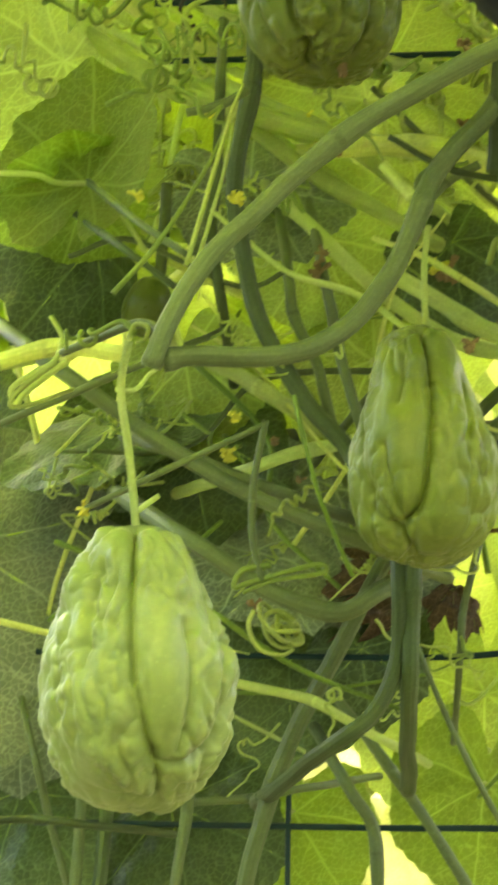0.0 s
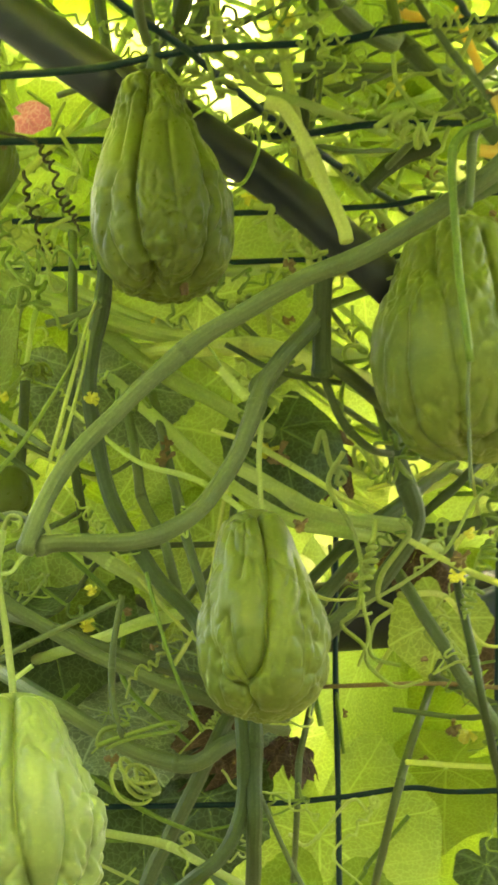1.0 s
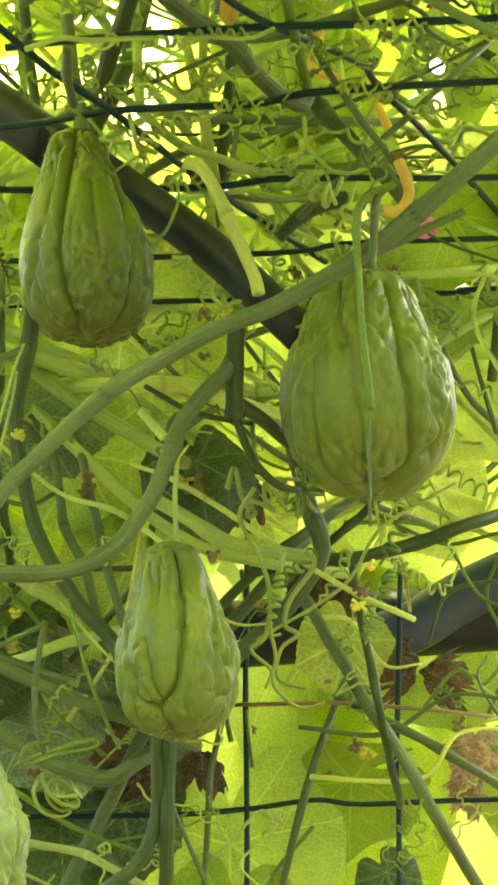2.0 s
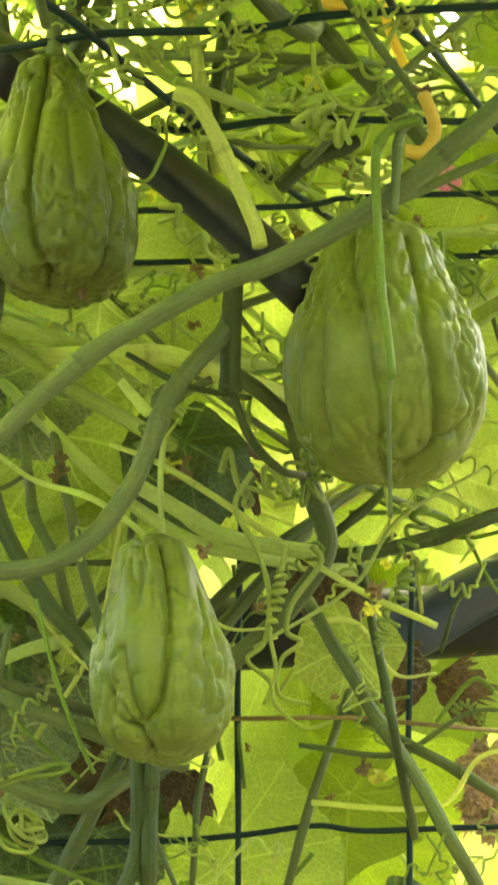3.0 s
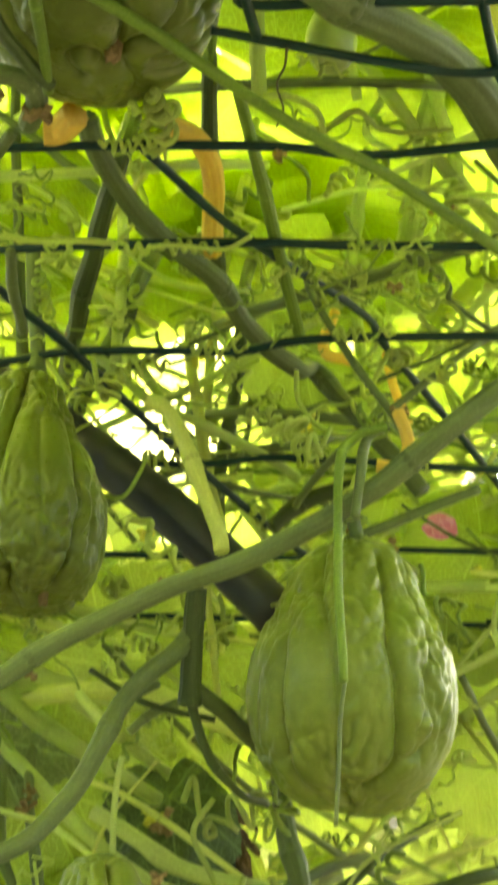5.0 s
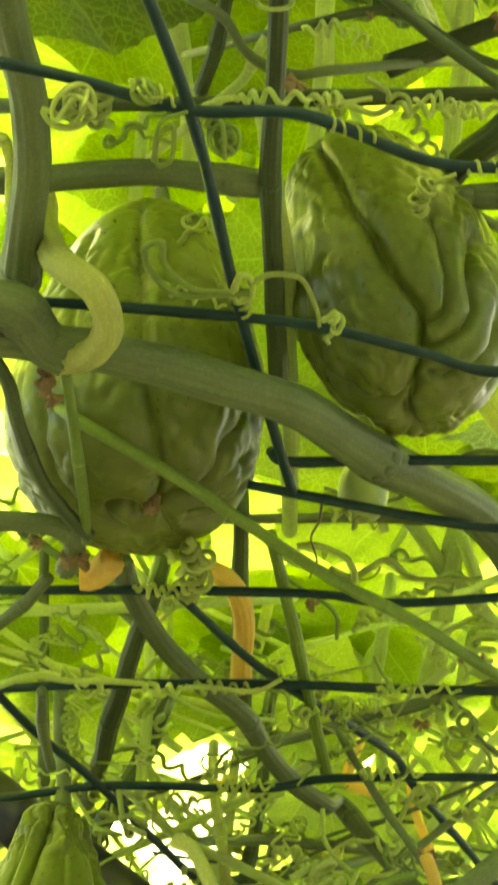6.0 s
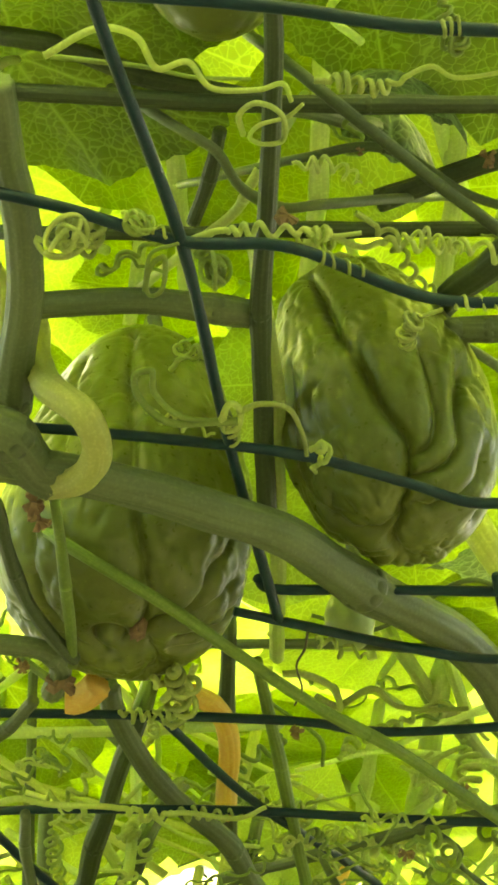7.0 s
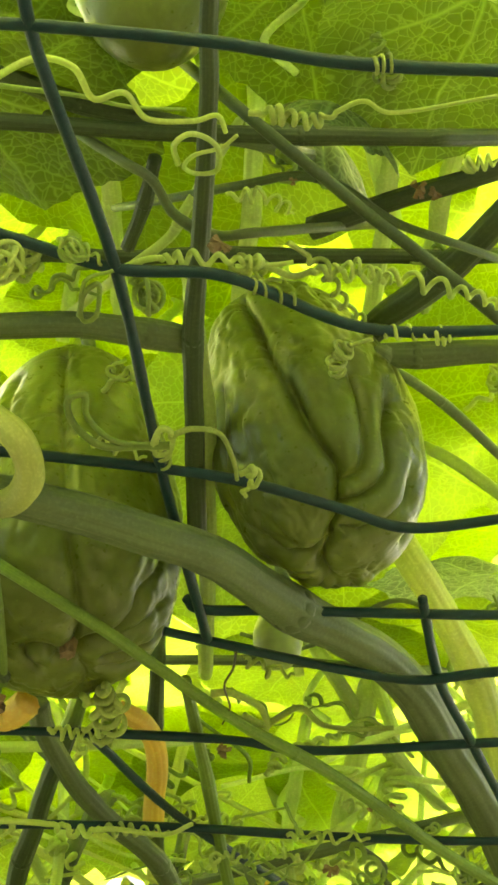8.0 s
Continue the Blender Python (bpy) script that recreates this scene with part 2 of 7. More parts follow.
def tube(path, radii, sides=10, ribs=0, rib=0.06, closed=True):
    """Vertices and faces of a tube along a path, with lengthwise ribs if asked."""
    verts, faces = [], []
    n = len(path)
    nor = None
    for i, p in enumerate(path):
        d = (path[min(i + 1, n - 1)] - path[max(i - 1, 0)]).normalized()
        if nor is None:
            nor = d.orthogonal().normalized()
        else:
            nor = (nor - d * nor.dot(d))
            nor = nor.normalized() if nor.length > 1e-6 else d.orthogonal().normalized()
        bi = d.cross(nor)
        for s in range(sides):
            a = 2 * math.pi * s / sides
            r = radii[i] * (1 + rib * math.cos(ribs * a) if ribs else 1)
            verts.append(p + nor * (r * math.cos(a)) + bi * (r * math.sin(a)))
    for i in range(n - 1):
        for s in range(sides):
            t = (s + 1) % sides
            faces.append((i * sides + s, i * sides + t, (i + 1) * sides + t, (i + 1) * sides + s))
    if closed:
        faces.append(tuple(range(sides - 1, -1, -1)))
        faces.append(tuple((n - 1) * sides + s for s in range(sides)))
    return verts, faces


def stem(points, r0, r1, mat, label, nodes=(), name="vine_stem", category="stem"):
    """A ribbed vine stem through the points; nodes: where along it (0 to 1) it swells."""
    thick = max(r0, r1) > 0.0028
    path = spline(points, 12 if thick else 8)
    base = path[0].copy()
    rad = []
    for i in range(len(path)):
        u = i / (len(path) - 1)
        r = r0 + (r1 - r0) * u
        for k in nodes:
            r *= 1 + 0.16 * math.exp(-((u - k) * len(path) / 3.5) ** 2)
        r *= 1 + 0.05 * noise.noise(path[i] * 55)
        rad.append(r)
    wob = [p + Vector((noise.noise(p * 30), noise.noise(p * 30 + Vector((7, 0, 0))), noise.noise(p * 30 + Vector((0, 9, 0))))) * (0.25 * r0) for p in path]
    v, f = tube([p - base for p in wob], rad, 30 if thick else 10, 10 if thick else 0, 0.08)
    ob = mesh_object(name, v, f, mat)
    sides = 30 if thick else 10
    strand = []
    for i in range(len(path)):
        for q in range(sides):
            a = 2 * math.pi * q / sides
            strand += [math.cos(a), math.sin(a), i * 0.02]
    ob.data.attributes.new("strand", 'FLOAT_VECTOR', 'POINT').data.foreach_set("vector", strand)
    ob.location = base
    for k in nodes:
        i = min(max(int(k * (len(path) - 1)), 1), len(path) - 2)
        d = (wob[i + 1] - wob[i - 1]).normalized()
        ring = [wob[i] - base + d * (rad[i] * q) for q in (-0.35, -0.12, 0.12, 0.35)]
        rv, rf = tube(ring, [rad[i] * 0.98, rad[i] * 1.05, rad[i] * 1.05, rad[i] * 0.98], 20)
        mesh_object("node_ring", rv, rf, mat, ob)
    return tagged(ob, label, category, "vine stems")


def tendril(points, r, mat, label, coils=()):
    """A thin tendril through the points; coils: (from, to, turns, radius), 0 to 1 along it, wound like a spring there."""
    path = spline(points, 90 if coils else 12)
    n = len(path)
    out = []
    for i, p in enumerate(path):
        u = i / (n - 1)
        off = Vector((0, 0, 0))
        d = (path[min(i + 1, n - 1)] - path[max(i - 1, 0)]).normalized()
        a = d.cross(Vector((0.13, 1, 0.21))).normalized()
        b = d.cross(a)
        for u0, u1, turns, rad in coils:
            if u0 <= u <= u1:
                w = (u - u0) / (u1 - u0)
                fade = min(1, w * 6, (1 - w) * 6)
                ang = 2 * math.pi * turns * w + 2.2 * noise.noise(Vector((w * 7, r * 5000, turns * 3.3)))
                rr = rad * fade * (0.85 + 0.75 * noise.noise(Vector((u * 8, r * 900, turns))))
                off += (a * math.cos(ang) + b * math.sin(ang)) * rr
        out.append(p + off)
    base = out[0].copy()
    v, f = tube([p - base for p in out], [r * (1.1 - 0.4 * i / n) for i in range(n)], 7)
    ob = mesh_object("tendril", v, f, mat)
    ob.location = base
    return tagged(ob, label, "tendril", "tendrils")


def joined(things, name, label):
    """Many fine tendrils past counting, as one mesh for each colour."""
    for mat in sorted({ob.active_material.name for ob in things}):
        v, f = [], []
        for ob in things:
            if ob.active_material.name == mat:
                o = len(v)
                v.extend(p.co + ob.location for p in ob.data.vertices)
                f.extend(tuple(o + k for k in q.vertices) for q in ob.data.polygons)
        tagged(mesh_object(name, v, f, bpy.data.materials[mat]), label, "tendril", kind="stuff")
    for ob in things:
        bpy.data.objects.remove(ob)


def curl_ball(c, size, r, mat, label, seed):
    """A tendril tip wound into an untidy ball."""
    path = []
    n = 300
    for i in range(n):
        u = i / n
        a = u * 2 * math.pi * 4.4
        nor = Vector((math.sin(3.6 * u + seed), math.cos(4.7 * u + seed * 1.7), 0.9 * math.sin(5.1 * u + seed * 0.6))).normalized()
        e = nor.orthogonal().normalized()
        g = nor.cross(e)
        rad = size * (1.0 - 0.55 * u + 0.12 * math.sin(17 * u + seed))
        path.append((e * math.cos(a) + g * math.sin(a)) * rad + Vector((0.6 * size * u, 0, -0.6 * size * u)))
    v, f = tube(path, [r] * n, 7)
    ob = mesh_object("tendril", v, f, mat)
    ob.location = c
    return tagged(ob, label, "tendril", "tendrils")


PEAR = ((0, 0.0), (0.012, 0.24), (0.04, 0.46), (0.08, 0.63), (0.15, 0.81), (0.25, 0.95), (0.36, 1.0), (0.47, 0.97), (0.58, 0.89), (0.70, 0.77), (0.80, 0.66), (0.88, 0.55), (0.94, 0.42), (0.98, 0.25), (1, 0.0))
PALE_SHAPE = ((0, 0), (0.03, 0.40), (0.095, 0.67), (0.19, 0.86), (0.285, 0.97), (0.38, 1.0), (0.475, 0.985), (0.57, 0.92), (0.665, 0.83), (0.76, 0.73), (0.855, 0.60), (0.95, 0.44), (0.985, 0.32), (1, 0.12))
SLIM_SHAPE = ((0, 0), (0.023, 0.45), (0.07, 0.70), (0.14, 0.865), (0.256, 0.97), (0.37, 1.0), (0.49, 0.94), (0.605, 0.82), (0.72, 0.70), (0.84, 0.60), (0.95, 0.45), (0.985, 0.32), (1, 0.10))
DEEP_SHAPE = ((0, 0), (0.026, 0.50), (0.07, 0.77), (0.134, 0.91), (0.24, 0.99), (0.35, 1.0), (0.46, 0.955), (0.567, 0.86), (0.675, 0.71), (0.78, 0.58), (0.89, 0.48), (0.946, 0.39), (0.985, 0.27), (1, 0.08))
BIG_SHAPE = ((0, 0), (0.03, 0.38), (0.06, 0.55), (0.11, 0.71), (0.23, 0.92), (0.34, 0.99), (0.43, 1.0), (0.54, 0.965), (0.605, 0.90), (0.67, 0.81), (0.73, 0.735), (0.85, 0.63), (0.95, 0.50), (0.985, 0.34), (1, 0.1))


# furrows as (depth, ((degrees round from the front, way up by arc length), ...))
PALE_CREASES = [(1.0, ((0, 0.995), (2, 0.933), (5, 0.699), (6, 0.555), (8, 0.478), (12, 0.395), (16, 0.321), (26, 0.237))), (0.7, ((27, 0.241), (42, 0.247), (58, 0.281), (70, 0.338), (73, 0.408))), (0.9, ((26, 0.237), (30, 0.201), (41, 0.107))), (0.35, ((35, 0.134), (18, 0.12), (-8, 0.117), (-39, 0.154))), (0.5, ((-28, 0.836), (-28, 0.739), (-26, 0.639), (-23, 0.592), (-26, 0.515))), (0.4, ((-6, 0.823), (-12, 0.736), (-18, 0.662))), (0.6, ((44, 0.639), (44, 0.562), (43, 0.472), (42, 0.368), (40, 0.284))), (0.4, ((78, 0.739), (69, 0.619), (66, 0.495), (68, 0.391))), (0.3, ((-48, 0.602), (-49, 0.495), (-49, 0.378), (-51, 0.268)))]
SLIM_CREASES = [(1.0, ((14, 0.99), (18, 0.923), (20, 0.809), (18, 0.679), (10, 0.512), (6, 0.398), (0, 0.304), (-12, 0.264), (-18, 0.241))), (0.9, ((-48, 0.368), (-48, 0.291), (-33, 0.244), (-24, 0.214), (-24, 0.14), (-27, 0.084))), (0.6, ((-30, 0.508), (-27, 0.391), (-25, 0.318), (-18, 0.258))), (0.5, ((-14, 0.826), (-15, 0.729), (-18, 0.656))), (0.35, ((-72, 0.702), (-56, 0.548), (-49, 0.408))), (0.4, ((65, 0.736), (46, 0.555), (43, 0.398), (48, 0.268))), (0.35, ((67, 0.629), (54, 0.478), (54, 0.344)))]
DEEP_CREASES = [(0.9, ((16, 0.985), (11, 0.933), (-10, 0.732), (-14, 0.619), (-18, 0.522), (-20, 0.428), (-20, 0.341), (-22, 0.258), (-16, 0.167))), (1.0, ((-16, 0.167), (-24, 0.104), (-64, 0.054))), (0.5, ((6, 0.211), (-4, 0.167), (-16, 0.157))), (0.8, ((78, 0.91), (70, 0.783), (52, 0.545), (52, 0.428), (50, 0.338), (50, 0.254), (48, 0.174), (59, 0.087))), (0.4, ((22, 0.702), (18, 0.565), (18, 0.375))), (0.5, ((-42, 0.512), (-47, 0.408), (-50, 0.324), (-48, 0.234), (-44, 0.167))), (0.4, ((-22, 0.873), (-32, 0.729), (-34, 0.579))), (0.4, ((82, 0.746), (77, 0.579), (66, 0.408), (66, 0.304)))]
BIG_CREASES = [(0.7, ((-42, 0.609), (-42, 0.505), (-46, 0.415), (-49, 0.324), (-56, 0.244), (-64, 0.171), (-70, 0.117))), (0.7, ((-30, 0.876), (-26, 0.753), (-14, 0.582), (-12, 0.448), (-10, 0.341), (-11, 0.247), (-28, 0.027))), (0.9, ((26, 0.866), (24, 0.702), (20, 0.542), (25, 0.448), (28, 0.341), (34, 0.251), (38, 0.201), (32, 0.147), (14, 0.09))), (0.6, ((37, 0.221), (52, 0.244), (57, 0.314), (48, 0.401), (43, 0.475))), (0.45, ((51, 0.843), (56, 0.692), (50, 0.565), (50, 0.482))), (0.3, ((-63, 0.518), (-70, 0.415), (-76, 0.324)))]
LEFT_CREASES = [(0.8, ((-6, 0.839), (0, 0.652), (6, 0.505), (9, 0.385), (12, 0.291), (20, 0.214), (30, 0.157), (47, 0.097), (63, 0.064))), (1.0, ((-153, 0.043), (115, 0.02), (76, 0.057), (66, 0.097), (74, 0.14))), (0.5, ((-35, 0.736), (-29, 0.548), (-24, 0.401), (-22, 0.321))), (0.8, ((68, 0.331), (62, 0.241), (69, 0.197), (74, 0.14))), (0.5, ((76, 0.14), (79, 0.204), (82, 0.284))), (0.5, ((-38, 0.288), (-48, 0.191), (-72, 0.09), (-153, 0.043))), (0.6, ((69, 0.06), (113, 0.074), (142, 0.127)))]
RIGHT_CREASES = [(1.0, ((-38, 0.886), (-25, 0.719), (-22, 0.555), (-16, 0.455), (-14, 0.358), (-10, 0.288), (-4, 0.244), (-6, 0.201))), (0.7, ((-6, 0.201), (9, 0.211), (16, 0.264), (19, 0.361), (20, 0.472))), (0.8, ((-11, 0.154), (7, 0.154), (26, 0.184), (34, 0.224), (32, 0.311), (44, 0.418))), (1.0, ((-6, 0.201), (-12, 0.157), (-20, 0.114), (-56, 0.064), (-144, 0.09))), (0.7, ((-86, 0.207), (-90, 0.161), (-81, 0.1), (-49, 0.077), (-22, 0.107))), (0.6, ((-21, 0.09), (8, 0.07), (46, 0.107), (58, 0.161), (56, 0.221))), (0.4, ((-89, 0.365), (-88, 0.278), (-86, 0.204))), (0.35, ((-80, 0.381), (-65, 0.475), (-58, 0.572)))]


def outline(shape, neck, belly):
    """Radius and height along the fruit's side by arc length, from the bottom (0) to the top (1)."""
    k = np.array([p[0] for p in shape], float) ** (1 / belly)
    r = np.array([p[1] for p in shape], float)
    r *= 1 + (neck - 1) * np.clip((k - 0.34) / 0.66, 0, 1) ** 0.8
    fine = np.linspace(0, 1, 1200) ** 2
    fine = np.concatenate((fine, [1.0]))
    rr = np.interp(fine, k, r)
    rr = np.convolve(np.pad(rr, 30, mode='edge'), np.ones(61) / 61, 'valid') * np.clip(fine * 400, 0, 1)
    return fine, rr


def skin(shape, neck, belly, length, width, rows, cols):
    """Points of the smooth fruit, rows by cols; the columns run round it from its front, the rows by arc length upwards."""
    k, r = outline(shape, neck, belly)
    x, z = r * width / 2, (k - 0.5) * length
    arc = np.concatenate(([0], np.cumsum(np.hypot(np.diff(x), np.diff(z)))))
    s = np.linspace(0, arc[-1], rows)
    x, z = np.interp(s, arc, x), np.interp(s, arc, z)
    a = np.radians(np.arange(cols) * 360 / cols)
    return np.stack((np.outer(x, np.sin(a)), -np.outer(x, np.cos(a)), np.repeat(z[:, None], cols, 1)), -1)


def furrow_depth(points, smooth, creases, broad=0.55):
    """How deep the furrows cut at each point of the smooth skin."""
    rows, cols = smooth.shape[:2]
    depth = np.zeros(len(points))
    for amount, line in creases:
        a = np.array(line, float)
        steps = np.linspace(0, len(a) - 1, 36 * len(a))
        deg, way = np.interp(steps, range(len(a)), a[:, 0]), np.interp(steps, range(len(a)), a[:, 1])
        for sm in range(120):
            deg[1:-1], way[1:-1] = (deg[:-2] + 2 * deg[1:-1] + deg[2:]) / 4, (way[:-2] + 2 * way[1:-1] + way[2:]) / 4
        row, col = np.clip(way * (rows - 1), 0, rows - 1.001), deg / 360 * cols
        i, j = np.floor(row).astype(int), np.floor(col).astype(int)
        u, w = (row - i)[:, None], (col - j)[:, None]
        on = (smooth[i, j % cols] * (1 - w) + smooth[i, (j + 1) % cols] * w) * (1 - u) + (smooth[i + 1, j % cols] * (1 - w) + smooth[i + 1, (j + 1) % cols] * w) * u
        best = np.full(len(points), 9.0)
        near = np.all((points > on.min(0) - 0.03) & (points < on.max(0) + 0.03), axis=1)
        few, low = points[near], np.full(near.sum(), 9.0)
        for q in on:
            low = np.minimum(low, ((few - q) ** 2).sum(-1))
        best[near] = low
        d = np.sqrt(best)
        depth = np.maximum(depth, amount * ((1 - broad) * np.exp(-d / 0.0017) + broad * np.exp(-d / 0.0065))) + 0.3 * np.minimum(depth, amount * broad * np.exp(-d / 0.0065))
    return depth


def chayote(centre, length, width, axis, turn, seed, mat, label, stalk=(), shape=PEAR, neck=1.0, belly=1.0, creases=(), deep=0.0085, warts=1.0, tall=0.5, scar=True, detail=1.0):
    """A hanging pear-shaped fruit with furrows and puckers. axis: from its bottom to its top; turn: degrees about it."""
    rnd = random.Random(seed)
    rows, cols = int(220 * detail), int(260 * detail)
    smooth = skin(shape, neck, belly, length, width, rows, cols)
    du = np.roll(smooth, -1, 1) - np.roll(smooth, 1, 1)
    dv = np.gradient(smooth, axis=0)
    nor = np.cross(du, dv)
    nor[0], nor[-1] = (0, 0, -1), (0, 0, 1)
    nor /= np.maximum(np.linalg.norm(nor, axis=-1, keepdims=True), 1e-12)
    flat = smooth.reshape(-1, 3)
    lines = list(creases)
    for q in range(9):
        # lesser furrows round the back and sides
        a = rnd.uniform(95, 265)
        k0, k1 = sorted((rnd.uniform(0.08, 0.4), rnd.uniform(0.5, 0.93)))
        lines.append((rnd.uniform(0.3, 0.9), tuple((a + rnd.uniform(-7, 7), k0 + (k1 - k0) * w / 4) for w in range(5))))
    cut = furrow_depth(flat, smooth, lines)
    push = np.empty(len(flat))
    so = Vector((seed * 3.7, seed * 1.3, seed * 0.7))
    for n, p in enumerate(flat):
        q = Vector((p[0], p[1], p[2] * tall))
        big = noise.noise(q * 26 + so)
        warp = q + Vector((noise.noise(q * 60 + so), noise.noise(q * 60 - so), 0)) * 0.0035
        pill = abs(noise.noise(warp * 95 + so)) ** 0.75
        tiny = abs(noise.noise(warp * 210 - so)) ** 0.8
        where = min(1.0, max(0.15, 0.65 + 1.3 * noise.noise(q * 34 - so)))
        push[n] = 0.0024 * big + warts * where * (0.0085 * pill + 0.0036 * tiny - 0.0038)
    s = np.repeat(np.linspace(0, 1, rows), cols)
    ends = np.clip(np.minimum(s, 1 - s) * 18, 0, 1)
    push = (push * (0.45 + 0.55 * ends) - deep * cut) * np.clip(ends * 2, 0, 1)
    verts = flat + nor.reshape(-1, 3) * push[:, None]
    # the stalk's hollow
    verts[:, 2] -= length * 0.03 * np.exp(-((1 - s) / 0.03) ** 2)
    faces = []
    for j in range(rows - 1):
        for i in range(cols):
            t = (i + 1) % cols
            faces.append((j * cols + i, j * cols + t, (j + 1) * cols + t, (j + 1) * cols + i))
    root = new("chayote")
    rot = Vector((0, 0, 1)).rotation_difference(Vector(axis).normalized()).to_matrix().to_4x4()
    root.matrix_basis = Matrix.Translation(centre) @ rot @ pose(0, 0, 0, 0, 0, turn)
    body = mesh_object("body", [tuple(v) for v in verts], faces, mat, root)
    if scar:
        sv, sf = [], []
        rs = width * 0.035
        ox, oy = 0.10 * width, -0.05 * width
        for a in range(12):
            an = a * math.pi / 6
            sv.append((ox + rs * math.cos(an), oy + rs * math.sin(an), -length * 0.46))
            rr = rs * (0.9 if a % 2 else 0.5)
            sv.append((ox + rr * math.cos(an), oy + rr * math.sin(an), -length * (0.497 + 0.012 * rnd.random())))
        for a in range(12):
            b = (a + 1) % 12
            sf.append((2 * a, 2 * b, 2 * b + 1, 2 * a + 1))
        sf.append(tuple(2 * a + 1 for a in range(12)))
        mesh_object("blossom_scar", sv, sf, DRY, body, "brown dried blossom scar", False)
    if stalk:
        inv = root.matrix_basis.inverted()
        path = spline([inv @ Vector(p) for p in stalk[0]], 10)
        n = len(path)
        rad = [stalk[1] * (1 + 0.5 * max(0, (i / n - 0.82) / 0.18)) for i in range(n)]
        v, f = tube(path, rad, 20, 8, 0.07)
        mesh_object("stalk", v, f, STEM if len(stalk) < 3 else stalk[2], root, "ribbed green stalk")
    else:
        up = 0.06 if detail < 1 else 0.016
        v, f = tube(spline([(0, 0, 0.44 * length), (0.004, 0, 0.5 * length), (0.002, 0.003, 0.5 * length + up / 2), (0, 0, 0.5 * length + up)], 6), [0.0035] * 19, 16, 8, 0.07)
        mesh_object("stalk", v, f, STEM, root, "ribbed green stalk")
    return tagged(root, label, "chayote", "hanging chayotes")


def leaf_mesh(seed, size, mat, curl=0.25, rings=14, around=84, petiole=0.0, veins=True, ragged=0.0):
    """A broad angular leaf with its point along +y, its stalk at the origin and its upper face to +z."""
    rnd = random.Random(seed)
    tips = [(0, 1.0), (52, 0.84), (-52, 0.84), (104, 0.76), (-104, 0.76), (148, 0.68), (-148, 0.68)]
    tips = [(a, r * rnd.uniform(0.9, 1.08)) for a, r in tips]
    so = Vector((seed * 2.3, 0, 0))

    ring = sorted(tips)
    ring = [(ring[-1][0] - 360, ring[-1][1])] + ring + [(ring[0][0] + 360, ring[0][1])]

    def edge(deg):
        v = 0.6
        for (a, ra), (b, rb) in zip(ring, ring[1:]):
            if a <= deg <= b:
                w = (deg - a) / (b - a)
                v = (ra + (rb - ra) * w) * (1 - 0.085 * math.sin(math.pi * w) ** 0.9)
        notch = abs((deg + 360) % 360 - 180)
        v *= 1 - 0.62 * math.exp(-(notch / 13) ** 2)
        return v * (1 + ragged * (0.35 * noise.noise(Vector((deg * 0.05, seed, 4))) + 0.25 * noise.noise(Vector((deg * 0.2, seed, 8))))) * (1 + 0.012 * math.sin(deg * 0.7) + 0.03 * noise.noise(Vector((deg * 0.06, seed, 0))))

    def lift(x, y):
        r2 = (x * x + y * y)
        z = -curl * r2 + 0.10 * noise.noise(Vector((x * 2.2, y * 2.2, seed))) * (0.4 + r2)
        z += (0.025 + 0.09 * ragged) * noise.noise(Vector((x * 7, y * 7, seed + 3))) + 0.3 * ragged * noise.noise(Vector((x * 3, y * 3, seed + 8)))
        ang = math.degrees(math.atan2(x, y))
        near = min(abs((ang - a + 180) % 360 - 180) for a, r in tips)
        return z - 0.035 * math.exp(-(near * math.sqrt(r2) / 5) ** 2) * min(1, math.sqrt(r2) * 4) + 0.02 * math.cos(math.radians(min(near, 30) * 6)) * r2

    verts = [(0, 0, 0)]
    for j in range(1, rings + 1):
        for i in range(around):
            deg = 360 * i / around - 180
            r = edge(deg) * (j / rings)
            x, y = r * math.sin(math.radians(deg)), r * math.cos(math.radians(deg))
            verts.append((x * size, y * size, lift(x, y) * size))
    faces = [(0, 1 + (i + 1) % around, 1 + i) for i in range(around)]
    for j in range(rings - 1):
        for i in range(around):
            t = (i + 1) % around
            faces.append((1 + j * around + i, 1 + j * around + t, 1 + (j + 1) * around + t, 1 + (j + 1) * around + i))
    root = new("leaf")
    blade = mesh_object("blade", verts, faces, mat, root)
    if veins:
        vv, vf = [], []

        def rib(p0, p1, r0):
            pth = []
            for k in range(9):
                q = Vector(p0).lerp(Vector(p1), k / 8)
                pth.append(Vector((q.x * size, q.y * size, (lift(q.x, q.y) - 0.004) * size)))
            v, f = tube(pth, [r0 * size * (1 - 0.75 * k / 8) for k in range(9)], 5)
            o = len(vv)
            vv.extend(v)
            vf.extend(tuple(o + a for a in g) for g in f)

        for a, r in tips:
            sa, ca = math.sin(math.radians(a)), math.cos(math.radians(a))
            rib((0, 0, 0), (sa * r * 0.95, ca * r * 0.95, 0), 0.006)
        mesh_object("venation", vv, vf, VEIN, blade, "pale raised vein net")
    if petiole:
        pth = spline([(0, 0, 0), (0.01, -0.12 * petiole, -0.25 * petiole), (0.0, -0.35 * petiole, -0.75 * petiole), (0.02, -0.5 * petiole, -1.1 * petiole)], 6)
        v, f = tube(pth, [size * 0.022] * len(pth), 8)
        mesh_object("petiole", v, f, STEM_LIGHT, root)
    return root


